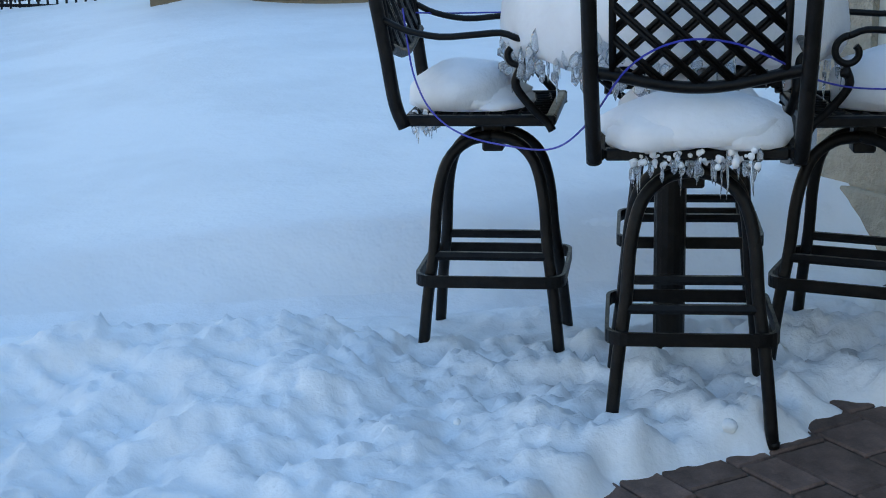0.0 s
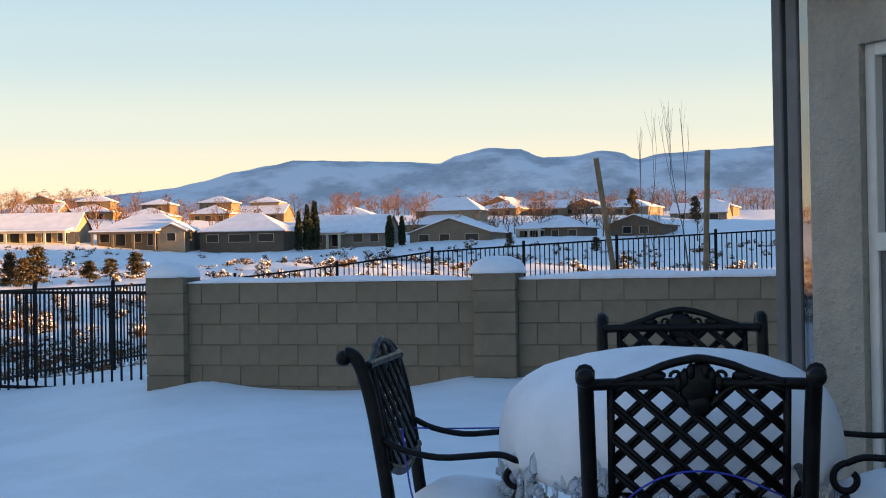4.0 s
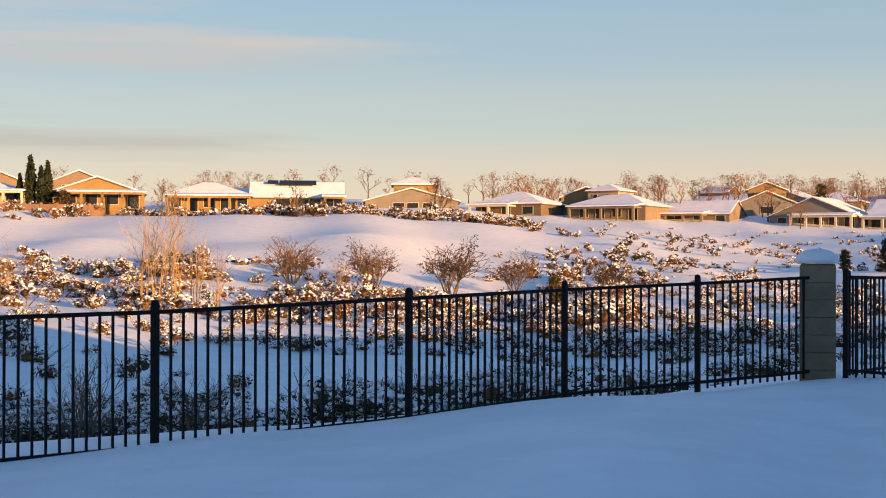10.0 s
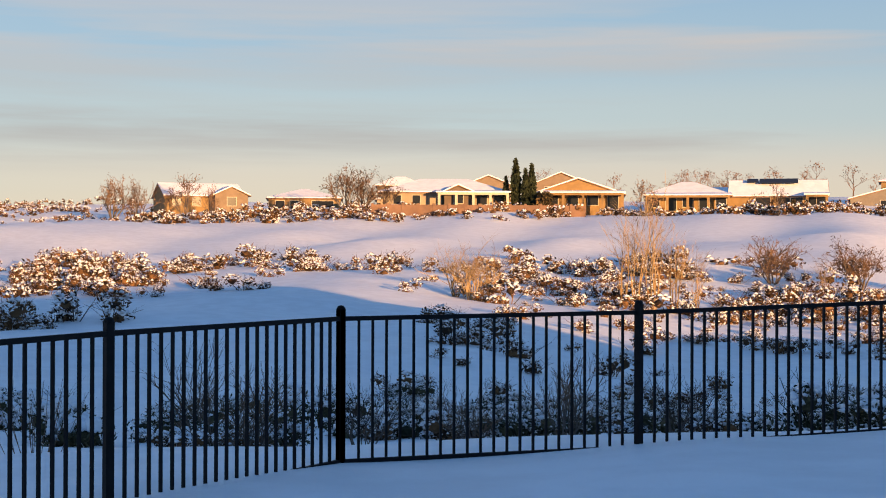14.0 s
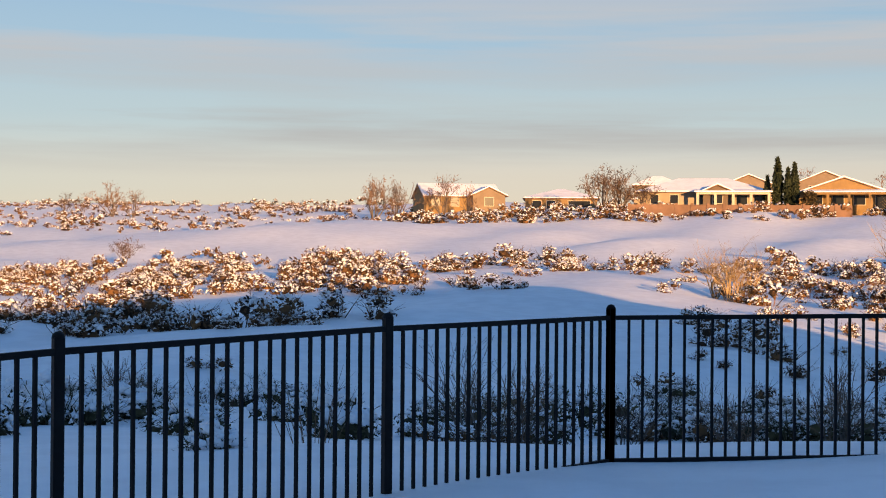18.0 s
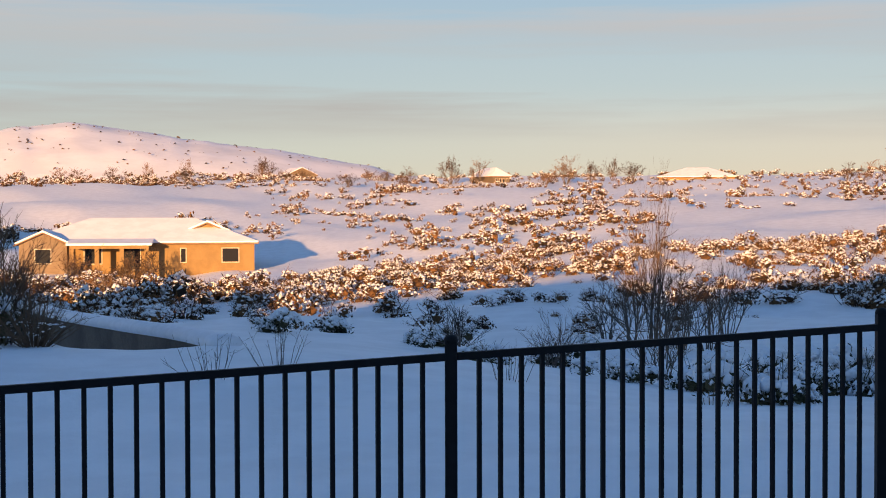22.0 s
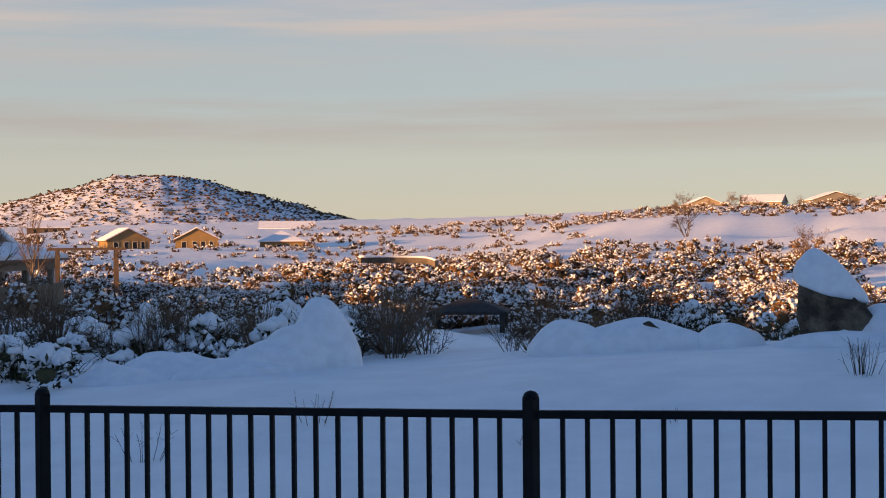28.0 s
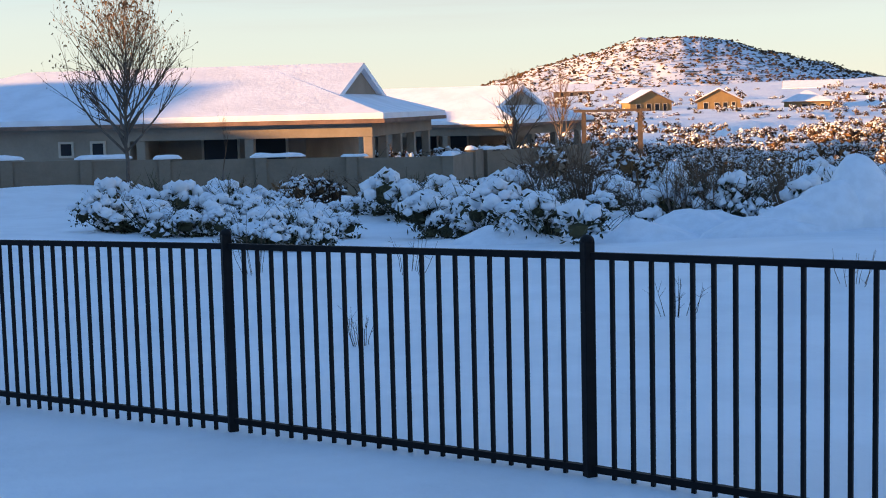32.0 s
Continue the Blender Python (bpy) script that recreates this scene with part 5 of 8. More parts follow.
def near_shrubs():
    rng = np.random.default_rng(21)
    zones = [
        (48, 58, 16.5, 30, 15, NEAR_SHAPES, (0.4, 0.9), "dark brush with snow caught in its leaves"),
        (58, 70, 16.5, 30, 9, HEAVY_SHAPES, (0.35, 0.8), "evergreen shrub bent under heavy snow"),
        (24, 50, 16.0, 36, 250, NEAR_SHAPES, (0.3, 0.75), "dark brush with snow caught in its leaves"),
        (66, 90, 16.0, 24, 10, HEAVY_SHAPES, (0.4, 0.8), "evergreen shrub bent under heavy snow"),
        (62, 98, 24, 56, 32, HEAVY_SHAPES, (0.35, 0.8), "snow-dusted brush at the edge of the field"),
        (132, 170, 20.5, 42, 96, HEAVY_SHAPES, (0.55, 1.1), "evergreen shrub bent under heavy snow"),
        (126, 158, 25, 48, 30, TWIG_SHAPES, (0.5, 0.95), "leafless twiggy shrub with flecks of snow"),
        (96, 126, 29, 55, 30, NEAR_SHAPES, (0.4, 0.8), "snow-dusted brush beyond the boulders"),
        (62, 78, 19, 27, 9, HEAVY_SHAPES, (0.5, 0.9), "evergreen shrub bent under heavy snow"),
        (-2, 24, 24, 70, 55, NEAR_SHAPES, (0.4, 0.9), "dark brush with snow caught in its leaves"),
    ]
    found = []
    for yaw0, yaw1, r0, r1, n, shapes, size, label in zones:
        x, y = spots(rng, yaw0, yaw1, r0, r1, n, 0.9)
        ok = clear_of(x, y)
        if yaw1 == 50:      # the gully's shrubs stand in clumps with open snow between
            ok &= np.sin(x * 0.55 + 1.3 * np.sin(y * 0.3)) + np.sin(y * 0.6 + x * 0.2) + rng.uniform(-0.7, 0.7, n) > -0.35
        for a, b in zip(x[ok], y[ok]):
            found.append((math.hypot(a, b), float(a), float(b), shapes, rng.uniform(*size), rng.uniform(0.75, 1.15), rng.uniform(0, 6.28), label, int(rng.integers(4))))
    found.sort(key=lambda row: row[0])
    for r, a, b, shapes, size, tall, turn, label, k in found[:270]:
        plant(shapes[k], a, b, size, tall, turn, label)
    REST.extend(found[270:])


near_shrubs()


def far_shrubs():
    """Chaparral over the far slopes, too many to count."""
    rng = np.random.default_rng(33)
    mid = [shrub_arrays(300 + k, 180, 0.052, 8, 70, 0.078, flat=0.75, thick=0.8) for k in range(6)]
    far = [shrub_arrays(320 + k, 52, 0.10, 0, 22, 0.11, flat=0.75, thick=0.8) for k in range(6)]
    zones = [  # yaw from, to, radius from, to, count, size
        (20, 64, 84, 128, 700, (0.8, 1.9)), (-4, 24, 60, 200, 480, (0.6, 1.6)), (-18, 22, 150, 234, 420, (0.35, 1.0)), (6, 48, 36, 84, 480, (0.5, 1.15)), (2, 30, 84, 150, 380, (0.5, 1.3)), (64, 104, 130, 330, 700, (0.5, 1.2)), (94, 130, 340, 376, 620, (0.9, 2.4)), (96, 128, 120, 205, 260, (0.6, 1.3)), (66, 98, 60, 130, 420, (0.6, 1.6)), (111, 121, 118, 140, 22, (0.7, 1.3)), (24, 64, 190, 214, 560, (0.8, 1.9)), (-22, -2, 90, 235, 260, (0.6, 1.5)),
        (60, 102, 56, 120, 720, (0.7, 1.7)), (62, 104, 120, 400, 1500, (0.7, 1.9)), (100, 142, 50, 205, 2500, (0.8, 2.0)), (96, 142, 296, 430, 900, (0.8, 2.1)),
        (128, 160, 44, 240, 1500, (0.6, 1.6)), (140, 156, 60, 150, 420, (0.7, 1.5)), (130, 165, 240, 420, 500, (0.9, 2.2)), (46, 66, 195, 330, 260, (0.8, 1.8)), (60, 100, 380, 460, 220, (1.0, 2.4)),
    ]
    rows = [(a, b, size * 1.05, turn) for r, a, b, shapes, size, tall, turn, label, k in REST]
    for yaw0, yaw1, r0, r1, n, size in zones:
        x, y = spots(rng, yaw0, yaw1, r0, r1, n)
        ok = clear_of(x, y)
        # shrubs gather in patches
        patch = np.sin(x * 0.11 + 1.3 * np.sin(y * 0.05)) + np.sin(y * 0.13 + x * 0.04) + rng.uniform(-1.2, 1.2, len(x))
        ok &= patch > (-0.5 if yaw0 != 100 else -1.5)
        rows += [(a, b, rng.uniform(*size), rng.uniform(0, 6.28)) for a, b in zip(x[ok], y[ok])]
    xy = np.array([row[:2] for row in rows])
    z = land(xy[:, 0], xy[:, 1])
    brush, snow = [], []
    for (a, b, s, t), c in zip(rows, z):
        (bv, bf), (sv, sf) = (mid if math.hypot(a, b) < 125 else far)[rng.integers(6)]
        rot = np.array([[np.cos(t), -np.sin(t), 0], [np.sin(t), np.cos(t), 0], [0, 0, rng.uniform(0.7, 1.15)]]) * s
        brush.append((bv @ rot.T + [a, b, c - 0.1], bf))
        snow.append((sv @ rot.T + [a, b, c - 0.1], sf))
    tagged(new("chaparral", fast_mesh("chaparral", *joined(brush), BRUSH)), "brown and olive chaparral scattered over the snowy slopes", "brush", kind="stuff")
    tagged(new("chaparral_snow", fast_mesh("chaparral_snow", *joined(snow), SNOW_CAP, True)), "snow clumps lying on the chaparral", "snow", kind="stuff")


far_shrubs()


def tree_arrays(seed, levels=5, kids=3, spread=0.55, up_pull=0.35, length=0.36, shrink=0.72, trunk=0.022, clean=0.22, lean=0.0):
    """Bare branches of a tree of height about 1; rows for sticks()."""
    rng = np.random.default_rng(seed)
    segs, tips = [], []

    def grow(p, d, l, r, k):
        steps = 2 if k < levels - 1 else 1
        for _ in range(steps):
            d2 = d + rng.normal(size=3) * 0.09
            d2 = d2 / np.linalg.norm(d2)
            q = p + d2 * l / steps
            segs.append([*p, *q, r, r * 0.82])
            p, d, r = q, d2, r * 0.82
            if k >= levels:
                tips.append(q)
        if k >= levels:
            return
        n = kids + (1 if rng.uniform() < 0.45 else 0)
        for i in range(n):
            a = 2 * np.pi * (i + rng.uniform(0, 0.6)) / n
            side = np.array([np.cos(a), np.sin(a), 0]) * spread * rng.uniform(0.6, 1.3)
            nd = d * rng.uniform(0.5, 1.0) + side + [0, 0, up_pull]
            nd = nd / np.linalg.norm(nd)
            grow(p, nd, l * shrink * rng.uniform(0.8, 1.15), r * 0.66, k + 1)

    segs.append([0, 0, -0.05, lean * 0.3, 0, clean, trunk * 1.25, trunk])
    grow(np.array([lean * 0.3, 0, clean]), np.array([lean, 0, 1.0]), length * 0.55, trunk, 0)
    s = np.array(segs)
    top = s[:, [2, 5]].max()
    s[:, :6] /= top
    s[:, 6:] /= top
    return s, np.array(tips) / top


def leader_arrays(seed, side_n=26, depth=3, low=0.2, wide=0.42, rise=0.75, trunk=0.02):
    """A tree with a leader and side limbs along it, each with limbs of its own; height 1."""
    rng = np.random.default_rng(seed)
    segs, tips = [], []

    def limb(p, d, l, r, k):
        n = 4 if k < depth else 2
        pts = [p]
        for _ in range(n):
            d = d + rng.normal(size=3) * 0.10 + [0, 0, 0.06]
            d = d / np.linalg.norm(d)
            pts.append(pts[-1] + d * l / n)
        for i in range(n):
            segs.append([*pts[i], *pts[i + 1], r * (1 - 0.7 * i / n), r * (1 - 0.7 * (i + 1) / n)])
        tips.append(pts[-1])
        if k >= depth:
            return
        for _ in range(6 if k == 1 else 4):
            u = rng.uniform(0.25, 0.98)
            i = min(n - 1, int(u * n))
            q = pts[i] + (pts[i + 1] - pts[i]) * (u * n - i)
            side = np.cross(d, rng.normal(size=3))
            side = side / np.linalg.norm(side)
            nd = d * 0.75 + side * 0.62 + [0, 0, 0.22]
            limb(q, nd / np.linalg.norm(nd), l * rng.uniform(0.35, 0.6), r * 0.5 * (1 - 0.4 * u), k + 1)

    pts = [np.array([0, 0, -0.05])]
    for i in range(10):
        pts.append(np.array([0, 0, 0.1 * (i + 1)]) + [*(rng.normal(size=2) * 0.008 * i ** 0.7), 0])
    for i in range(10):
        segs.append([*pts[i], *pts[i + 1], trunk * (1 - 0.095 * i) * (1.3 if i == 0 else 1), trunk * (1 - 0.095 * (i + 1))])
    for k in range(side_n):
        h = low + (0.97 - low) * (k + rng.uniform(0, 0.8)) / side_n
        a = k * 2.4 + rng.uniform(-0.5, 0.5)
        l = wide * (1.02 - h) ** 0.7 * rng.uniform(0.85, 1.2) + 0.05
        d = np.array([np.cos(a), np.sin(a), rise + 0.5 * h])
        i = min(9, int(h * 10))
        base = pts[i] + (pts[i + 1] - pts[i]) * (h * 10 - i)
        limb(base, d / np.linalg.norm(d), l, trunk * 0.5 * (1.1 - h) + 0.0018, 1)
    return np.array(segs), np.array(tips)


TREE_SHAPES = []
for k in range(4):
    s, tips = leader_arrays(40 + k, 20, 3, low=0.25, wide=0.5, rise=0.9)
    s[:, 6:] *= 1.15
    thick = s[:, 6] > 0.008
    TREE_SHAPES.append((fast_mesh("trunk", *sticks(s[thick], 6), BARK), fast_mesh("crown", *sticks(s[~thick], 3), TWIG)))
SLIM_SHAPES = []
for k in range(3):
    s, tips = tree_arrays(60 + k, 5, 2, spread=0.3, up_pull=0.7, length=0.5, trunk=0.012)
    thick = s[:, 6] > 0.006
    SLIM_SHAPES.append((fast_mesh("trunk", *sticks(s[thick], 5), BARK), fast_mesh("crown", *sticks(s[~thick], 3), TWIG)))


def vase_arrays(seed, stems=7, levels=3, spread=0.45, kids=3, w=0.012, first=0.42, wander=0.1):
    """Many stems from one foot, forking into a broad crown of fine twigs; height 1."""
    rng = np.random.default_rng(seed)
    segs = []

    def grow(p, d, l, r, k):
        m = p + d * l * 0.5 + rng.normal(size=3) * l * wander * 0.5
        q = m + (d + rng.normal(size=3) * wander) * l * 0.5
        segs.append([*p, *m, r, r * 0.85])
        segs.append([*m, *q, r * 0.85, r * 0.7])
        if k >= levels:
            return
        for i in range(kids + (rng.uniform() < 0.4)):
            nd = d + rng.normal(size=3) * [0.5, 0.5, 0.3] + [0, 0, 0.12]
            s = q if i < 2 else m + (q - m) * rng.uniform(0, 1)
            grow(s, nd / np.linalg.norm(nd), l * rng.uniform(0.5, 0.8), r * 0.58, k + 1)

    for i in range(stems):
        a = 2 * np.pi * (i + rng.uniform(0, 0.7)) / stems
        t = spread * rng.uniform(0.15, 1.1)
        d = np.array([np.cos(a) * t, np.sin(a) * t, 1.0])
        p = np.array([np.cos(a) * 0.03, np.sin(a) * 0.03, -0.03])
        grow(p, d / np.linalg.norm(d), first * rng.uniform(0.7, 1.15), w * rng.uniform(0.6, 1.1), 0)
    s = np.array(segs)
    top = s[:, [2, 5]].max()
    return s / top


def vase_shape(seed, mat, **kw):
    s = vase_arrays(seed, **kw)
    thick = s[:, 6] > np.quantile(s[:, 6], 0.9)
    return fast_mesh("trunk", *sticks(s[thick], 5), BARK if mat is not STRAW else STRAW), fast_mesh("crown", *sticks(s[~thick], 3), mat)


def hazy_shape(seed, mat, **kw):
    """A broad bare tree whose finest twigs stand as a thin haze of slivers."""
    s = vase_arrays(seed, **kw)
    rng = np.random.default_rng(seed)
    fine = s[s[:, 6] <= np.quantile(s[:, 6], 0.6)]
    tip = fine[rng.integers(0, len(fine), 420), 3:6] + rng.normal(size=(420, 3)) * 0.035
    thick = s[:, 6] > np.quantile(s[:, 6], 0.9)
    return fast_mesh("trunk", *sticks(s[thick], 5), BARK), fast_mesh("crown", *joined([sticks(s[~thick], 3), leaves(tip, 0.013, rng, 2.6)]), mat)


VASE_SHAPES = [hazy_shape(500 + k, TWIG, stems=9, levels=3, spread=0.72, kids=4, w=0.014, first=0.36) for k in range(3)]
VASE_FAR = [hazy_shape(505 + k, TWIG, stems=6, levels=3, spread=0.55, kids=3, w=0.018, first=0.4) for k in range(3)]
BROOM_SHAPES = [vase_shape(520 + k, STRAW, stems=15, levels=3, spread=0.4, kids=2, w=0.012, first=0.5) for k in range(2)]
DARK_SHAPES = [vase_shape(540 + k, TWIG, stems=10, levels=3, spread=0.62, kids=3, w=0.012, first=0.42) for k in range(3)]
TALL_SHAPES = [vase_shape(560 + k, STRAW, stems=9, levels=3, spread=0.2, kids=2, w=0.009, first=0.5, wander=0.06) for k in range(2)]


def tree(shape, x, y, z, height, wide, turn, label, group="bare trees", name="tree"):
    thing = tagged(empty(name, Matrix.Translation((x, y, z)) @ Matrix.Rotation(turn, 4, "Z")), label, "tree", group)
    for me in shape:
        ob = new(me.name.split(".")[0], me)
        ob.parent = thing
        ob.matrix_basis = Matrix.Diagonal((height * wide, height * wide, height, 1))
    return thing


def polar(yaw, r):
    return -math.sin(radians(yaw)) * r, math.cos(radians(yaw)) * r


def lone_trees():
    rng = random.Random(4)
    # yaw, radius, height, width, shape kind
    rows = [(34.15, 112, 4.0, 1.25, 2), (32.2, 105, 3.4, 0.8, 3), (30.9, 108, 4.4, 1.25, 2), (27.65, 110, 5.0, 1.2, 2), (25.05, 116, 3.9, 1.25, 2), (21.1, 118, 3.2, 1.2, 2), (60.55, 218, 7.0, 0.9, 2), (57.75, 216, 6.6, 0.9, 2), (51.3, 208, 7.0, 1.0, 2), (50.6, 210, 6.6, 1.0, 2), (33.9, 196, 4.4, 1.0, 2), (59.6, 215, 6.5, 0.8, 0), (56.7, 215, 5.0, 0.7, 0), (50.5, 212, 6.0, 0.9, 0), (49.6, 214, 5.2, 0.9, 0), (39.2, 200, 5.5, 0.9, 0), (28.2, 215, 6.0, 0.9, 0), (36.0, 260, 5, 0.9, 0),
            (88.6, 330, 6.5, 0.9, 0), (87.5, 330, 5.8, 0.9, 0), (90.3, 330, 4.2, 1.0, 0), (83.9, 320, 6.8, 1.2, 0), (82.9, 322, 5.0, 0.8, 0), (82.0, 325, 5.8, 0.8, 0), (81.2, 300, 4.6, 1.2, 0), (72.8, 300, 4.6, 1.2, 0), (71.0, 250, 6.0, 1.1, 0), (70.2, 245, 5.2, 0.9, 0), (70.5, 130, 2.6, 1.1, 0), (96.2, 380, 7, 1.0, 0), (99.2, 400, 5, 0.8, 0), (100.8, 400, 5, 0.8, 0), (108.4, 400, 6, 0.9, 0), (111.9, 390, 7.0, 1.0, 0), (117.1, 390, 7.5, 1.0, 0), (113.4, 400, 5, 0.9, 0), (126, 330, 6, 0.9, 0), (121.2, 170, 5.0, 0.8, 0), (125.8, 240, 6, 0.9, 0), (113.2, 150, 5.2, 1.1, 0), (110, 380, 5, 1, 0)]
    for k in range(34):
        rows.append((rng.uniform(94, 127), rng.uniform(355, 395), rng.uniform(1.8, 4.2), rng.uniform(0.9, 1.4), 2))
    for k in range(14):
        rows.append((rng.uniform(66, 94), rng.uniform(300, 350), rng.uniform(1.5, 3.2), rng.uniform(0.9, 1.4), 2))
    for k in range(12):
        rows.append((rng.uniform(98, 122), rng.uniform(60, 180), rng.uniform(1.6, 3.4), rng.uniform(0.9, 1.3), 2))
    for yaw, r, h, w, kind in rows:
        x, y = polar(yaw, r)
        shapes = (VASE_FAR, SLIM_SHAPES, VASE_SHAPES if r < 125 else VASE_FAR, BROOM_SHAPES)[kind]
        tree(shapes[rng.randrange(len(shapes))], x, y, level(x, y) - 0.1, h, w, rng.uniform(0, 6), "leafless tree catching the warm low sun")


lone_trees()


def far_woods():
    """Bare brown woods behind the far houses."""
    rng = np.random.default_rng(9)
    shapes = []
    for k in range(4):
        s, tips = leader_arrays(80 + k, 6, 2, low=0.15, wide=0.5, rise=0.8)
        s[:, 6:] *= 1.3
        tip = tips[rng.integers(0, len(tips), 120)] + rng.normal(size=(120, 3)) * 0.05
        shapes.append(joined([sticks(s), leaves(tip, 0.014, rng, 2.6)]))
    out = []
    for yaw0, yaw1, r0, r1, n in ((-21, 17, 385, 470, 300), (6, 26, 300, 380, 110), (-8, 14, 262, 300, 44), (-14, -7, 262, 330, 40), (24, 46, 270, 330, 40), (10, 20, 238, 260, 8), (-18, 18, 252, 266, 26)):
        x, y = spots(rng, yaw0, yaw1, r0, r1, n)
        for a, b, c in zip(x, y, land(x, y)):
            v, f = shapes[rng.integers(4)]
            s = rng.uniform(3.6, 7.0)
            t = rng.uniform(0, 6.28)
            rot = np.array([[np.cos(t), -np.sin(t), 0], [np.sin(t), np.cos(t), 0], [0, 0, 1]]) * s
            out.append((v @ rot.T * [1.1, 1.1, 1] + [a, b, c], f))
    tagged(new("far_woods", fast_mesh("far_woods", *joined(out), WOODS)), "bare russet woods behind the far houses", "woods", kind="stuff")


far_woods()


def conifer_arrays(seed, n, narrow):
    """Needle tufts of a conifer of height 1: boughs in uneven tiers, or a tight column."""
    rng = np.random.default_rng(seed)
    if narrow > 0.15:
        bough = 46
        bz = rng.uniform(0.08, 0.97, bough)
        ba = rng.uniform(0, 2 * np.pi, bough)
        bl = narrow * (1.02 - bz) ** 0.65 * rng.uniform(0.65, 1.25, bough)
        k = rng.integers(0, bough, n)
        u = rng.uniform(0.1, 1, n) ** 0.7
        spread = rng.normal(size=(n, 3)) * [0.045, 0.045, 0.028]
        p = np.stack([np.cos(ba[k]) * bl[k] * u, np.sin(ba[k]) * bl[k] * u, bz[k] - bl[k] * u * 0.12], 1) + spread
        return leaves(p, 0.026, rng, 1.5)
    z = rng.uniform(0.06, 1.0, n) ** 0.9
    rad = narrow * np.minimum(1, (1 - z) * 3.0) * np.minimum(1, z * 8 + 0.3)
    a = rng.uniform(0, 2 * np.pi, n)
    r = rad * np.sqrt(rng.uniform(0.15, 1, n)) * rng.uniform(0.8, 1.25, n)
    return leaves(np.stack([np.cos(a) * r, np.sin(a) * r, z - r * 0.25], 1), 0.035, rng, 1.8)


CYPRESS = fast_mesh("crown", *conifer_arrays(1, 1500, 0.10), CONIFER)
# brown-green needles, lightened and warmed to carry the low sun
PINE_SUNLIT = tint_material("pine_needles", (0.03, 0.028, 0.016), (0.13, 0.09, 0.045))
PINE = fast_mesh("crown", *conifer_arrays(2, 2200, 0.36), PINE_SUNLIT)
POLE = fast_mesh("trunk", *sticks([[0, 0, -0.05, 0, 0, 0.9, 0.02, 0.004]], 6), BARK)
for yaw, r, h, me, w in ((44.35, 213, 8.0, CYPRESS, 0.8), (43.95, 212, 6.6, CYPRESS, 0.8), (43.7, 212, 7.4, CYPRESS, 0.75), (44.75, 214, 5.6, CYPRESS, 0.8), (43.1, 210, 3.8, PINE, 1.6), (-0.9, 238, 6.6, CYPRESS, 0.8), (-1.25, 239, 7.6, CYPRESS, 0.8), (-1.55, 240, 8.2, CYPRESS, 0.8), (-4.6, 236, 5.4, CYPRESS, 1.1), (-5.1, 238, 5.0, CYPRESS, 1.0), (12.9, 300, 6, PINE, 0.9), (23.45, 102, 2.6, PINE, 1.2), (12.0, 155, 2.4, PINE, 1.1), (9.4, 150, 4.4, PINE, 1.05), (10.4, 152, 3.9, PINE, 1.0), (9.9, 149, 3.2, PINE, 1.2), (6.6, 152, 2.3, PINE, 1.5), (5.6, 153, 2.8, PINE, 1.3), (7.4, 156, 2.2, PINE, 1.7), (33.3, 196, 2.2, PINE, 1.2), (-14.5, 330, 7, PINE, 0.8), (-17, 320, 6, PINE, 0.8), (-9.5, 225, 2.6, PINE, 1.0), (-13.0, 215, 2.8, PINE, 1.0), (114.9, 385, 5.0, PINE, 0.9), (108.9, 392, 4.5, PINE, 0.8)):
    x, y = polar(yaw, r)
    tree((POLE, me), x, y, level(x, y) - 0.1, h, w, yaw, "dark narrow cypress by the houses" if me is CYPRESS else "dark pine dusted with snow", "evergreen trees")

# saplings, reeds and tall brush with a place of their own
for yaw, r, h, w, label in ((39.5, 88, 8.6, 0.8, "clump of tall pale bare saplings"), (38.8, 87, 7.4, 0.8, "clump of tall pale bare saplings"), (40.0, 88, 6.6, 0.8, "clump of tall pale bare saplings"), (38.0, 87, 6.0, 0.9, "clump of tall pale bare saplings"), (37.1, 89, 4.6, 0.9, "clump of tall pale bare saplings"), (46.2, 86, 4.6, 1.0, "bushy pale bare sapling"), (45.6, 87, 4.0, 1.2, "bushy pale bare sapling"), (46.8, 88, 3.8, 1.2, "bushy pale bare sapling"), (80.6, 36, 4.9, 0.7, "slender dead sapling above the brush"), (80.0, 34, 3.2, 0.8, "slender dead sapling above the brush")):
    x, y = polar(yaw, r)
    shape = TALL_SHAPES[int(yaw * 10) % 2] if yaw < 41 else BROOM_SHAPES[int(yaw * 10) % 2] if yaw < 60 else SLIM_SHAPES[int(yaw * 10) % 3]
    tree(shape, x, y, level(x, y) - 0.1, h, w, yaw * 3, label, "saplings")


def hill_scrub(name, hill, count, size, seed, skip=0.0):
    """Dark scrub dotted over a far hill."""
    rng = np.random.default_rng(seed)
    me = bpy.data.objects[hill].data
    co = np.empty(len(me.vertices) * 3)
    me.vertices.foreach_get("co", co)
    co = co.reshape(-1, 3)
    i = rng.integers(0, 160, count * 2) * 41 + rng.integers(0, 40, count * 2)
    u, w = rng.uniform(0, 1, (2, count * 2, 1))
    a = co[i] + (co[i + 1] - co[i]) * u + (co[i + 41] - co[i]) * w
    a = a[a[:, 2] > 0][:count]
    count = len(a)
    p = a + rng.normal(size=(count, 3)) * [size * 2, size * 2, 0.15 * size]
    sz = size * rng.uniform(0.4, 1.3, (count, 1)) * np.array([1.2, 1.2, 0.75])
    tagged(new(name, fast_mesh(name, *caps(p, sz, rng, 4), BRUSH)), "dark scrub dotted over the snowy hill", "scrub", kind="stuff")


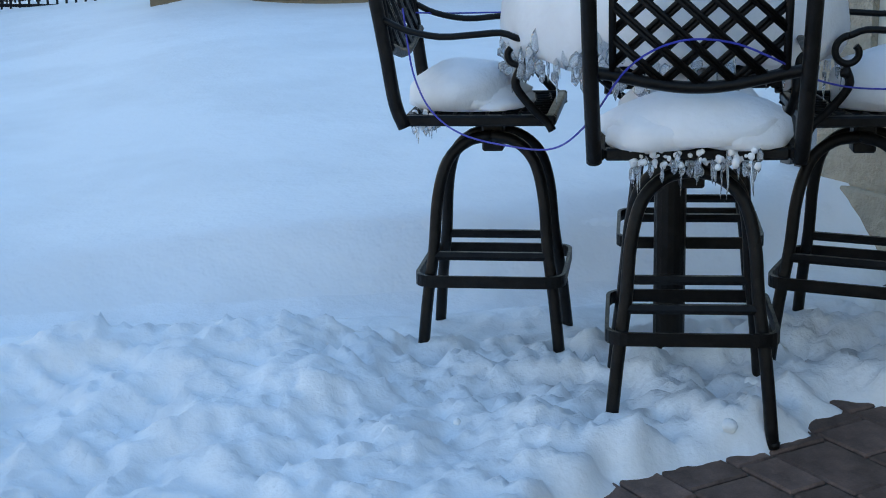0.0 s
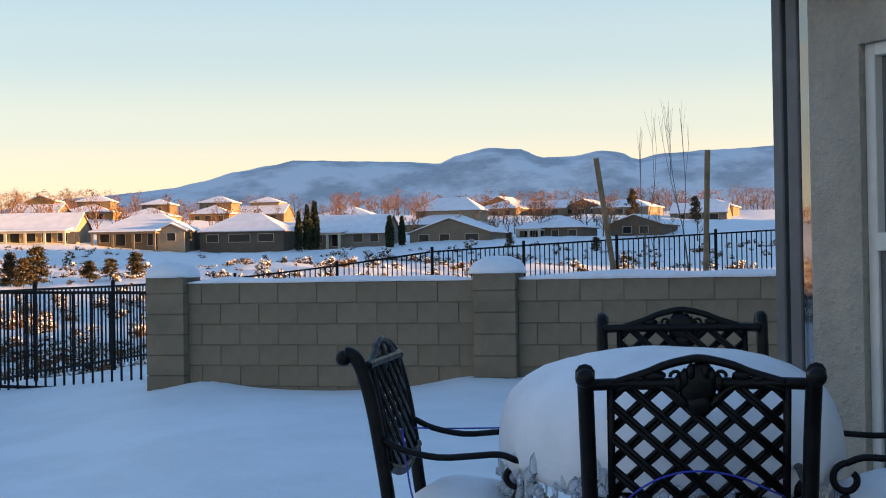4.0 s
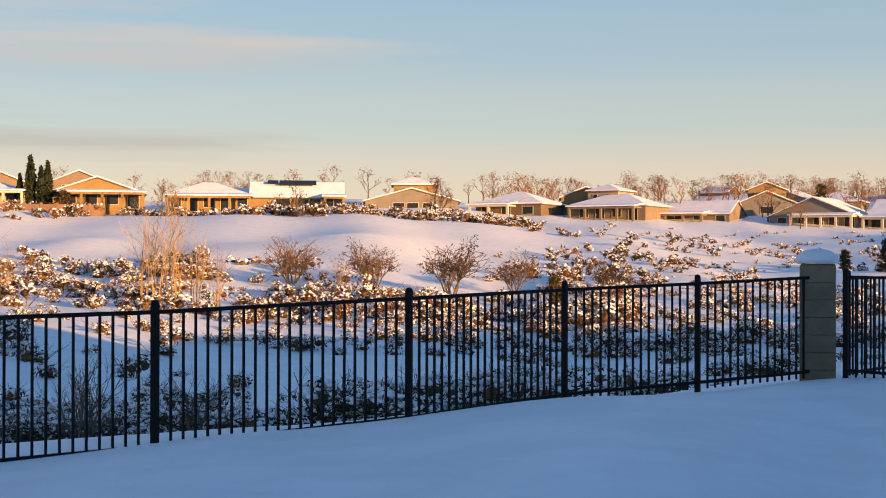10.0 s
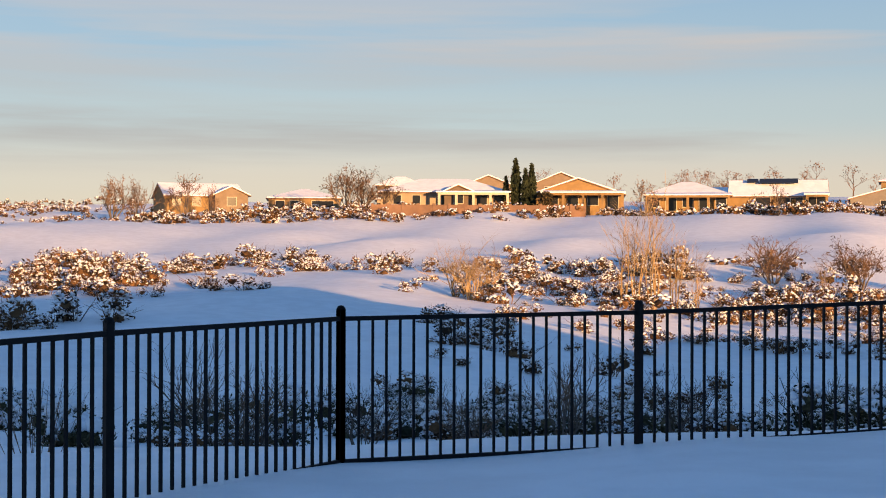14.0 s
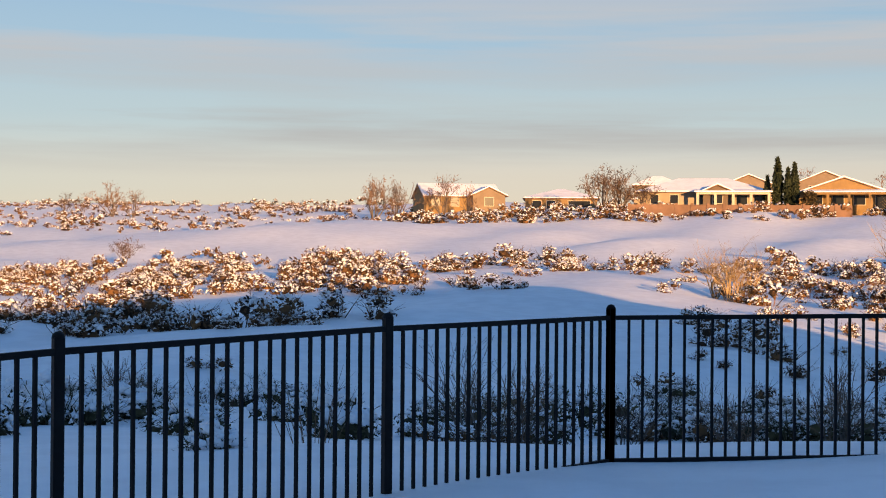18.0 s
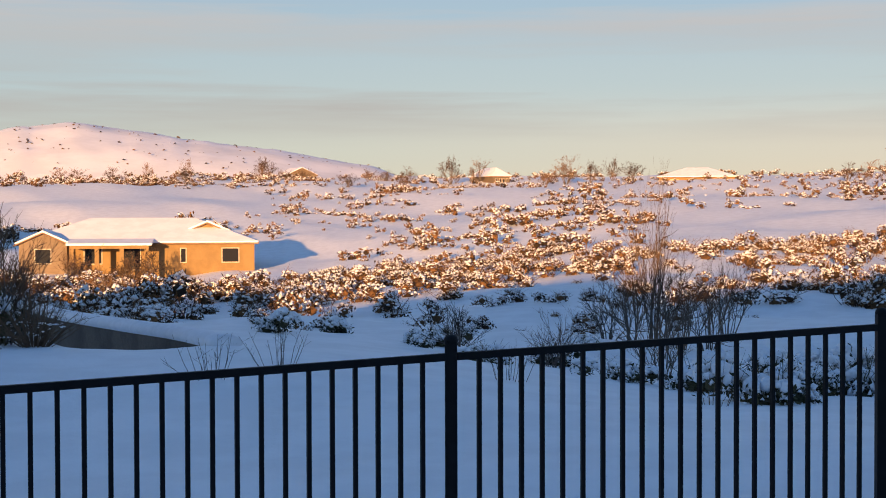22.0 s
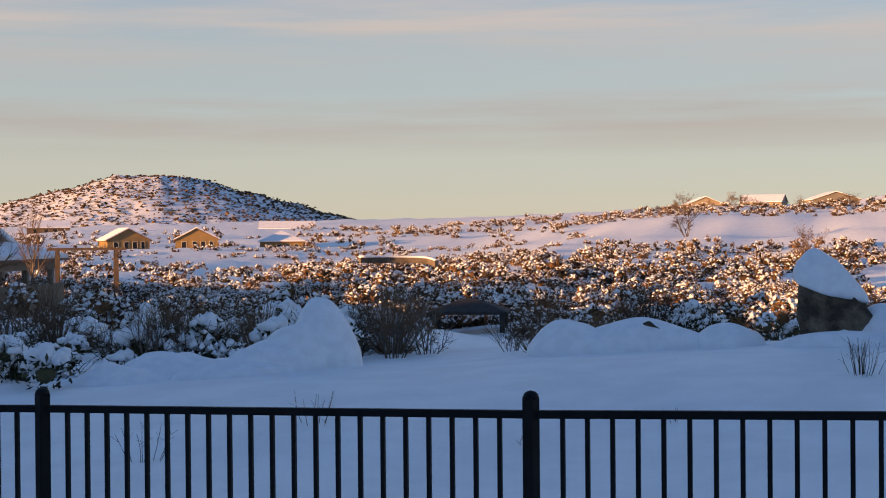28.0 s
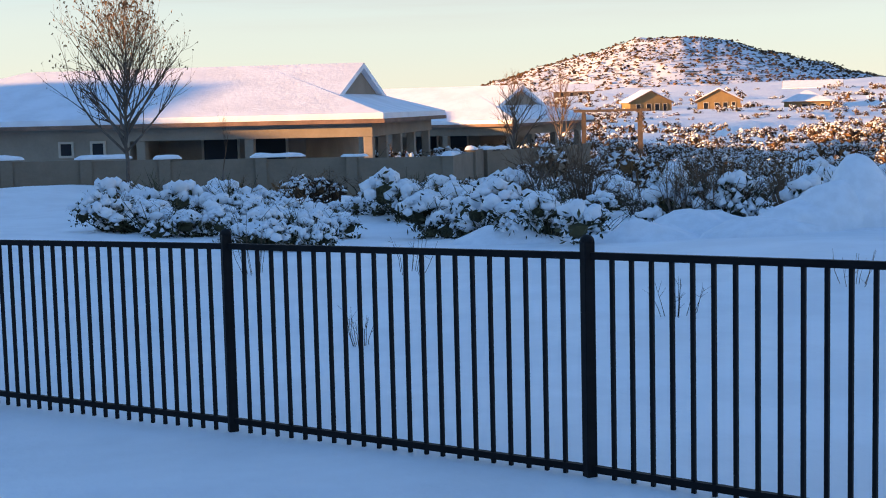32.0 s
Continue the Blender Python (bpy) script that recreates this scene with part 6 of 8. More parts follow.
hill_scrub("hill_scrub", "south_hill", 13000, 0.82, 3)
hill_scrub("north_hill_scrub", "north_hill", 1500, 1.2, 4)
hill_scrub("west_hill_scrub", "west_hill", 4000, 1.5, 5)

# ---- houses ----
def wall_paint(name, c):
    return material(name, c, rough=0.9, vary=0.08, scale=0.8, fine=9, bump=0.2, gloss=0.15)


PAINTS = [wall_paint("tan_stucco", (0.21, 0.16, 0.115)), wall_paint("cream_paint", (0.34, 0.27, 0.19)), wall_paint("brown_stucco", (0.14, 0.105, 0.078)), wall_paint("grey_stucco", (0.21, 0.185, 0.155)), wall_paint("ochre_stucco", (0.26, 0.17, 0.08)), wall_paint("white_paint", (0.68, 0.66, 0.60))]
TRIM = material("porch_trim", (0.5, 0.43, 0.34), rough=0.7, vary=0.06, scale=2, fine=20, bump=0.1)
ROOF_SNOW = material("roof_snow", (0.85, 0.87, 0.91), rough=0.6, vary=0.05, scale=0.7, fine=5.0, bump=0.3, fine_bump=0.03, gloss=0.3)
PANE = bpy.data.materials.new("far_pane")
PANE.use_nodes = True
_p = PANE.node_tree.nodes["Principled BSDF"]
_p.inputs["Base Color"].default_value = (0.02, 0.022, 0.026, 1)
_p.inputs["Roughness"].default_value = 0.15
_p.inputs["Specular IOR Level"].default_value = 0.25


def roof_mesh(kind, x0, x1, y0, y1, z, rise, thick, cut=1.0):
    """A hip roof, or a gable roof with its ridge along x ("side") or y ("front")."""
    bm = bmesh.new()
    ring = [(x0, y0), (x1, y0), (x1, y1), (x0, y1)]
    low = [bm.verts.new((x, y, z)) for x, y in ring]
    edge = [bm.verts.new((x, y, z + thick)) for x, y in ring]
    xm, ym = (x0 + x1) / 2, (y0 + y1) / 2
    if kind == "front" or (kind == "hip" and x1 - x0 < y1 - y0):
        inset = 0 if kind == "front" else (x1 - x0) / 2 * cut
        top = [bm.verts.new((xm, y0 + inset, z + thick + rise)), bm.verts.new((xm, y1 - inset, z + thick + rise))]
        faces = [(edge[0], edge[1], top[0]), (edge[1], edge[2], top[1], top[0]), (edge[2], edge[3], top[1]), (edge[3], edge[0], top[0], top[1])]
    else:
        inset = 0 if kind == "side" else (y1 - y0) / 2 * cut
        top = [bm.verts.new((x0 + inset, ym, z + thick + rise)), bm.verts.new((x1 - inset, ym, z + thick + rise))]
        faces = [(edge[0], edge[1], top[1], top[0]), (edge[1], edge[2], top[1]), (edge[2], edge[3], top[0], top[1]), (edge[3], edge[0], top[0])]
    bm.faces.new(low[::-1])
    for k in range(4):
        bm.faces.new((low[k], low[(k + 1) % 4], edge[(k + 1) % 4], edge[k]))
    for f in faces:
        bm.faces.new(f)
    return bm


def volume(house, kind, x0, x1, y0, y1, h, rise, paint, base=-2.0, over=0.45):
    """Walls, a tiled roof and the snow on it, as parts of the house."""
    bm = bmesh.new()
    box(bm, x0, x1, y0, y1, base, h)
    if kind in ("front", "side"):
        tri = [(x0, x1), (y0, y1)]
        for e in ((y0, y1) if kind == "front" else (x0, x1)):
            if kind == "front":
                d = 0.02 if e == y0 else -0.02
                v = [bm.verts.new(c) for c in ((x0, e + d, h), (x1, e + d, h), ((x0 + x1) / 2, e + d, h + rise * 0.97))]
            else:
                d = 0.02 if e == x0 else -0.02
                v = [bm.verts.new(c) for c in ((e + d, y0, h), (e + d, y1, h), (e + d, (y0 + y1) / 2, h + rise * 0.97))]
            bm.faces.new(v)
    part("wall", bm, paint, house)
    gx = 0.3 if kind == "side" else over
    gy = 0.3 if kind == "front" else over
    if kind in ("front", "side"):
        slabs(house, kind, x0 - gx, x1 + gx, y0 - gy, y1 + gy, h, rise)
    else:
        roof = part("roof", roof_mesh(kind, x0 - gx, x1 + gx, y0 - gy, y1 + gy, h, rise, 0.12), ROOF_TILE, house, "brown tile roof edge")
        part("snow_layer", roof_mesh(kind, x0 - gx + 0.06, x1 + gx - 0.06, y0 - gy + 0.06, y1 + gy - 0.06, h + 0.13, rise, 0.16), ROOF_SNOW, roof, "smooth snow layer")


def slabs(house, kind, x0, x1, y0, y1, h, rise):
    """Two sloping roof slabs with snow on them."""
    half = (x1 - x0) / 2 if kind == "front" else (y1 - y0) / 2
    drop = rise * 0.12
    for s in (-1, 1):
        for mat, lo, hi, inset, name in ((ROOF_TILE, 0.0, 0.14, 0.0, "roof"), (ROOF_SNOW, 0.145, 0.33, 0.07, "snow_layer")):
            bm = bmesh.new()
            vs = []
            for dz in (lo, hi):
                for a, b in ((1, 0), (1, 1), (0, 1), (0, 0)):
                    if kind == "front":
                        x = (x0 + x1) / 2 + s * half * (a - inset / half * a)
                        y = y0 + inset + (y1 - y0 - 2 * inset) * b
                    else:
                        y = (y0 + y1) / 2 + s * half * (a - inset / half * a)
                        x = x0 + inset + (x1 - x0 - 2 * inset) * b
                    vs.append(bm.verts.new((x, y, h + rise * (1 - a) - drop * a + dz)))
            for f in ((3, 2, 1, 0), (4, 5, 6, 7), (0, 1, 5, 4), (1, 2, 6, 5), (2, 3, 7, 6), (3, 0, 4, 7)):
                bm.faces.new([vs[i] for i in f])
            bmesh.ops.recalc_face_normals(bm, faces=bm.faces)
            ob = part(name, bm, mat, house)


def opening(house, x0, x1, z0, z1, y, door=False):
    """A window or door: a frame proud of the wall, with a pane in it."""
    bm = bmesh.new()
    f = 0.09
    for k in ((x0 - f, x0, z0 - f, z1 + f), (x1, x1 + f, z0 - f, z1 + f), (x0, x1, z1, z1 + f), (x0, x1, z0 - f, z0)):
        box(bm, k[0], k[1], y - 0.07, y + 0.02, k[2], k[3])
    w = part("door" if door else "window", bm, TRIM, house)
    bm = bmesh.new()
    box(bm, x0, x1, y - 0.03, y + 0.01, z0, z1)
    part("pane", bm, PANE, w)


def porch(house, x0, x1, depth, y, h, posts, paint):
    """A covered porch along the front wall: floor, posts, beam, roof with snow."""
    bm = bmesh.new()
    box(bm, x0, x1, y - depth, y, h - 0.32, h - 0.02)
    part("porch_beam", bm, paint, house)
    for k in range(posts):
        x = x0 + 0.2 + (x1 - x0 - 0.4) * k / max(1, posts - 1)
        bm = bmesh.new()
        box(bm, x - 0.2, x + 0.2, y - depth, y - depth + 0.38, -2.0, h - 0.32)
        part("porch_post", bm, paint, house)
    bm = bmesh.new()
    vs = [bm.verts.new(c) for c in ((x0 - 0.3, y - depth - 0.3, h), (x1 + 0.3, y - depth - 0.3, h), (x1 + 0.3, y + 0.3, h + 0.35), (x0 - 0.3, y + 0.3, h + 0.35), (x0 - 0.3, y - depth - 0.3, h + 0.2), (x1 + 0.3, y - depth - 0.3, h + 0.2), (x1 + 0.3, y + 0.3, h + 0.6), (x0 - 0.3, y + 0.3, h + 0.6))]
    for f in ((3, 2, 1, 0), (4, 5, 6, 7), (0, 1, 5, 4), (1, 2, 6, 5), (2, 3, 7, 6), (3, 0, 4, 7)):
        bm.faces.new([vs[i] for i in f])
    part("porch_roof", bm, ROOF_SNOW, house, "snow-covered porch roof")


def house_at(x, y, z, turn=0.0, label="tan stucco house with a snowy roof", group="far houses"):
    yaw = math.atan2(-x, y)
    return tagged(empty("house", Matrix.Translation((x, y, z)) @ Matrix.Rotation(yaw + radians(turn), 4, "Z")), label, "house", group)


def ranch(x, y, z, w, kind="hip", d=11.0, h=2.35, rise=2.2, paint=0, turn=0.0, porch_span=None, posts=4, wins=((0.1, 0.2), (0.8, 0.9)), wing=None, upper=None, label="tan stucco house with a snowy roof"):
    """A one-storey house; spans along its front are shares of its width."""
    hs = house_at(x, y, z, turn, label)
    p = PAINTS[paint]
    volume(hs, kind, -w / 2, w / 2, 0, d, h, rise, p)
    for a, b in wins:
        opening(hs, -w / 2 + a * w, -w / 2 + b * w, 0.7, 2.0, 0.0)
    if porch_span:
        a, b = -w / 2 + porch_span[0] * w, -w / 2 + porch_span[1] * w
        porch(hs, a, b, 3.4, 0.0, h - 0.05, posts, TRIM if paint in (1, 2, 3) else PAINTS[paint])
        n = max(2, int((b - a) / 2.6))
        for k in range(n):
            q = a + (b - a) * (k + 0.5) / n
            opening(hs, q - 0.8, q + 0.8, 0.0 if k % 2 else 0.6, 2.05, 0.0, bool(k % 2))
    if wing:
        a, b, front, kind2 = wing
        a, b = -w / 2 + a * w, -w / 2 + b * w
        volume(hs, kind2, a, b, -front, 5.0, h, (b - a) * 0.24, PAINTS[(paint + 1) % 5])
        opening(hs, (a + b) / 2 - 0.7, (a + b) / 2 + 0.7, 0.7, 2.0, -front)
    if upper:
        a, b, kind2 = upper
        a, b = -w / 2 + a * w, -w / 2 + b * w
        volume(hs, kind2, a, b, d * 0.45, d * 1.1, h + 2.9, (b - a) * 0.2, PAINTS[(paint + 1) % 5], base=h)
        for q in (0.25, 0.65):
            opening(hs, a + (b - a) * q - 0.4, a + (b - a) * q + 0.4, h + 1.3, h + 2.4, d * 0.45)
    return hs


# front row across the gully, from the gully's end to the mountain side
ranch(-78, 238, 6.7, 15.5, "side", turn=-17, paint=0, porch_span=(0.1, 0.75), wins=((0.85, 0.95),))
ranch(-57, 243, 6.3, 15.3, "front", d=14, rise=3.0, turn=-17, paint=3, porch_span=(0.3, 1.0), posts=5, wins=((0.1, 0.2),), label="grey gabled house with a long white porch")
ranch(-41, 244, 5.9, 14.3, "side", rise=3.0, turn=-17, paint=1, porch_span=(0.0, 0.95), posts=5, wins=())
ranch(-23, 244, 5.6, 15.4, "hip", rise=3.0, paint=0, porch_span=(0.0, 0.72), posts=4, wins=(), wing=(0.7, 1.0, 0.6, "front"), turn=-16)
ranch(-6, 245, 5.3, 15.0, "hip", rise=3.2, turn=-17, paint=2, wins=((0.08, 0.22), (0.35, 0.6), (0.7, 0.88)), label="brown stucco house with a hipped snowy roof")
ranch(12, 245, 5.0, 14.0, "side", rise=3.0, turn=-17, paint=3, porch_span=(0.02, 0.5), wins=((0.6, 0.72), (0.82, 0.92)))
ranch(30, 243, 4.8, 14.6, "front", d=14, rise=2.3, turn=-17, paint=0, wins=((0.12, 0.24), (0.38, 0.5), (0.7, 0.86)), label="tan gabled house with three rear windows")
ranch(50, 255, 5.5, 12.6, "hip", rise=2.3, turn=-17, paint=2, porch_span=(0.1, 0.45), posts=3, wins=((0.55, 0.65), (0.8, 0.92)))
ranch(68, 262, 6.2, 11.0, "front", rise=1.8, turn=-17, paint=2, wins=((0.3, 0.45), (0.6, 0.75)))
# second row, seen over their roofs
for x, y, z, w, kind, paint, up_ in ((-97, 316, 11.2, 14, "side", 4, (0.1, 0.6, "side")), (-82, 320, 12.2, 12, "front", 1, None), (-69, 313, 11.2, 12, "hip", 0, None), (-56, 335, 12.6, 11, "side", 3, (0.2, 0.8, "front")), (-47, 357, 13.4, 12, "hip", 4, (0.2, 0.9, "hip")), (-30, 329, 11.2, 11, "hip", 1, (0.3, 0.9, "hip")), (-16, 340, 12.0, 10, "hip", 4, (0.1, 0.9, "hip")), (-4, 350, 12.4, 12, "side", 0, (0.2, 0.8, "hip")), (16, 330, 11.0, 12, "hip", 3, None), (33, 283, 7.2, 16, "hip", 0, (0.1, 0.95, "hip")), (66, 415, 16.8, 10, "front", 4, None), (73, 383, 14.2, 14, "side", 3, None), (60, 380, 14.0, 12, "hip", 0, None), (84, 380, 14.2, 12, "front", 2, None), (92, 369, 13.6, 16, "hip", 3, None), (97, 315, 10.2, 13, "side", 3, None), (108, 345, 12.5, 14, "hip", 0, None)):
    ranch(x, y, z, w, kind, rise=2.2, paint=paint, upper=up_, wins=((0.15, 0.27), (0.4, 0.55), (0.7, 0.85)), turn=(x * 7) % 20 - 26)
# the row above the fairway
ranch(-145, 192, 9.0, 10.5, "side", rise=1.6, paint=4, porch_span=(0.0, 1.0), posts=4, wins=())
ranch(-131, 195, 9.0, 15.5, "side", d=9, rise=2.4, paint=4, wins=((0.27, 0.42), (0.5, 0.62), (0.63, 0.75)), porch_span=(0.78, 1.0), posts=2, label="ochre house with solar panels on its snowy roof")
ranch(-117, 209, 8.6, 15.9, "front", d=12, rise=2.0, paint=3, wins=((0.3, 0.42), (0.45, 0.57), (0.62, 0.72)), upper=(0.3, 0.75, "hip"), label="pale house with a hipped upper storey")
ranch(-105, 222, 8.2, 12.4, "hip", rise=2.2, turn=-24, paint=2, porch_span=(0.0, 0.62), posts=3, wins=((0.72, 0.88),), label="brown house with a deep shaded porch")
ranch(-96, 236, 9.8, 9, "front", rise=1.8, paint=4, wins=())
ranch(-89, 228, 7.8, 14.5, "hip", rise=2.2, turn=-24, paint=0, porch_span=(0.1, 0.95), posts=5, wins=(), upper=(0.1, 0.5, "hip"))
ranch(-70, 262, 9.0, 12, "front", rise=2.4, paint=3, wins=((0.4, 0.6),), upper=(0.2, 0.8, "front"))
ranch(-189, 123, 8.4, 12.6, "side", d=10, h=2.3, rise=1.9, paint=4, wins=((0.1, 0.2), (0.35, 0.45)), wing=(0.58, 1.0, 3.0, "front"), turn=12, label="ochre house with a lit gable end")
ranch(-188, 142, 8.4, 12.0, "hip", rise=1.6, paint=4, wins=((0.1, 0.22), (0.3, 0.42), (0.6, 0.9)), label="low ochre house with an arched entry")
ranch(-158, 146, 8.6, 19.5, "hip", d=12, rise=2.2, paint=1, porch_span=(0.45, 1.0), posts=5, wins=((0.1, 0.16), (0.25, 0.31)), wing=(0.5, 0.72, 2.4, "front"), label="cream house with a pillared porch")
ranch(-204, 177, 9.6, 9.0, "hip", rise=1.6, paint=1, upper=(0.0, 1.0, "hip"), wins=())
ranch(-189, 186, 9.6, 9.0, "front", rise=1.6, paint=4, upper=(0.0, 1.0, "front"), wins=())
ranch(-144, 161, 8.6, 13.6, "front", d=10, rise=2.2, paint=4, porch_span=(0.1, 1.0), posts=5, wins=(), label="ochre gabled house with a shaded porch")
ranch(-176, 192, 9.6, 10.5, "front", rise=2.0, paint=4, upper=(0.0, 1.0, "front"), wins=())
ranch(-137, 179, 8.6, 13.0, "hip", rise=2.2, paint=4, porch_span=(0.0, 1.0), posts=5, wins=(), label="cream house with an open pillared porch")

# solar panels
bm = bmesh.new()
box(bm, -3.6, 2.6, -0.9, 0.9, 0, 0.08)
box(bm, -5.6, -3.8, -0.4, 0.9, 0, 0.08)
panels = part("solar_panels", bm, PANE)
tagged(panels, "dark solar panels on a snowy roof", "solar panel")
panels.matrix_basis = Matrix.Translation((-131.6, 195.9, 13.85)) @ Matrix.Rotation(math.atan2(131, 195), 4, "Z") @ Matrix.Translation((0.6, 2.2, 0)) @ Matrix.Rotation(radians(26), 4, "X")

# retaining wall under the pillared houses
RUST = material("rust_block", (0.18, 0.105, 0.07), rough=0.9, vary=0.15, scale=0.5, fine=6, bump=0.3)
a, b = polar(50.2, 203), polar(41.5, 206)
for k in range(14):
    p, q = (a[0] + (b[0] - a[0]) * k / 14, a[1] + (b[1] - a[1]) * k / 14), (a[0] + (b[0] - a[0]) * (k + 1) / 14, a[1] + (b[1] - a[1]) * (k + 1) / 14)
    bm = bmesh.new()
    m = Matrix.Translation((*p, 0)) @ Matrix.Rotation(math.atan2(q[1] - p[1], q[0] - p[0]), 4, "Z")
    box(bm, 0.02, math.hypot(q[0] - p[0], q[1] - p[1]), -0.12, 0.12, 3, 8.75, m=m)
    box(bm, -0.2, 0.2, -0.2, 0.2, 3, 8.95, m=m)
    tagged(part("retaining_wall", bm, RUST), "rust-coloured block wall below the houses", "wall", "retaining wall panels")

# houses on the far ridge
for x, y, z, w, kind, paint, turn, label in ((-364, -166, 12.6, 16.5, "side", 4, -18, "ochre house on the ridge in full sun"), (-375, -139, 12.6, 17, "side", 1, 12, "cream house on the ridge with square windows"), (-382, -120, 12.2, 11, "hip", 0, 0, "tan house on the ridge"), (-382, -101, 11.6, 14, "hip", 0, 0, "tan house on the ridge"), (-391, -85, 11.6, 14, "hip", 4, 0, "ochre house on the ridge in full sun"), (-419, -34, 14.4, 10, "front", 0, 20, "tan gabled house on the ridge"), (-330, 20, 11.0, 5, "hip", 2, 30, "small brown shed on the ridge"), (-347, -200, 10.2, 14, "front", 3, 15, "grey gabled house on the ridge"), (-353, -228, 10.2, 13, "side", 1, -10, "cream house on the ridge"), (-344, -241, 9.8, 11, "front", 1, 10, "cream house on the ridge"), (-294, 59, 8.0, 17, "hip", 4, 0, "long ochre house behind the brush"), (-141, -228, -0.9, 8.5, "front", 4, 10, "yellow gabled house below the hill"), (-150, -219, -0.9, 8.5, "front", 4, 0, "yellow gabled house below the hill"), (-166, -214, -1.6, 9, "hip", 4, 0, "yellow house below the hill"), (-259, -331, 2.0, 18, "side", 2, 0, "brown house below the hill"), (-216, -395, 3.0, 14, "side", 2, 0, "dark house at the foot of the hill"), (-186, -420, 3.0, 14, "side", 2, 0, "dark house at the foot of the hill")):
    ranch(x, y, z - (1.7 if x < -320 else 0), w * 0.92, kind, h=2.4, rise=2.0, paint=paint, turn=turn, wins=((0.15, 0.25), (0.4, 0.5), (0.6, 0.7), (0.8, 0.88)), label=label)
bm = bmesh.new()
box(bm, -14, 22, -0.15, 0.15, 8, 12.3)
w = tagged(part("garden_wall", bm, PAINTS[4]), "long ochre wall along the ridge", "wall")
w.matrix_basis = Matrix.Translation((-362, -150, 0)) @ Matrix.Rotation(radians(111), 4, "Z")

# the two houses in the hollow
ranch(-137, -27, -3.1, 22.2, "hip", d=12, h=2.45, rise=2.3, paint=4, turn=-4, porch_span=(0.22, 0.55), posts=4, wins=((0.06, 0.1), (0.68, 0.7), (0.86, 0.93)), wing=(0.0, 0.2, 1.6, "front"), label="ochre craftsman house with a shaded porch in sun")
hN2 = ranch(-141, -21, -3.0, 9.0, "front", d=8, h=2.45, rise=1.9, paint=4, turn=0, wins=((0.3, 0.45),), label="gabled wing of the craftsman house")
ranch(-150, -71, -2.8, 12.0, "hip", h=2.9, rise=2.5, paint=4, wins=((0.42, 0.52),), wing=(0.3, 0.62, 1.0, "hip"), label="ochre house with a hipped roof in full sun")
ranch(-155, -59, -2.4, 13.5, "hip", h=3.1, rise=2.9, paint=4, wins=((0.55, 0.68),), wing=(0.22, 0.5, 1.0, "hip"), label="ochre house with a tall hipped roof in full sun")

# ---- unseen neighbours added on this side: their row keeps the yard in shade ----
ROW = Vector((0.38, -0.925, 0))
for x, y, turn in ((22.5, 20.5, 0), (27.5, 8.0, 0), (29.5, 36.5, 0), (36.5, 50, 0), (17.9, -15.8, 0), (25.3, -33.8, 0), (32.9, -52.3, 0), (40.5, -71.5, 0), (48, -91, 0)):
    hs = tagged(empty("house", Matrix.Translation((x, y, -0.1)) @ Matrix.Rotation(HOUSE_TURN, 4, "Z")), "unseen cream stucco house added to shade the yard", "house", "houses in the row")
    low = y > 30
    volume(hs, "hip" if low or y < 5 else "side", -8.5, 8.5, -6.5, 6.5, 3.0 if low else 3.4, 1.4 if low else 5.0 if y > 5 else 4.2, PAINTS[1])
    for k in (-5, 0, 5):
        opening(hs, k - 0.9, k + 0.9, 0.7, 2.1, -6.5)

# ---- the long house with the gablet, beyond the shrubs ----
GABLE_GREY = wall_paint("pale_tan_stucco", (0.31, 0.255, 0.20))
WALL_BROWN = wall_paint("brown_garden_stucco", (0.22, 0.175, 0.13))


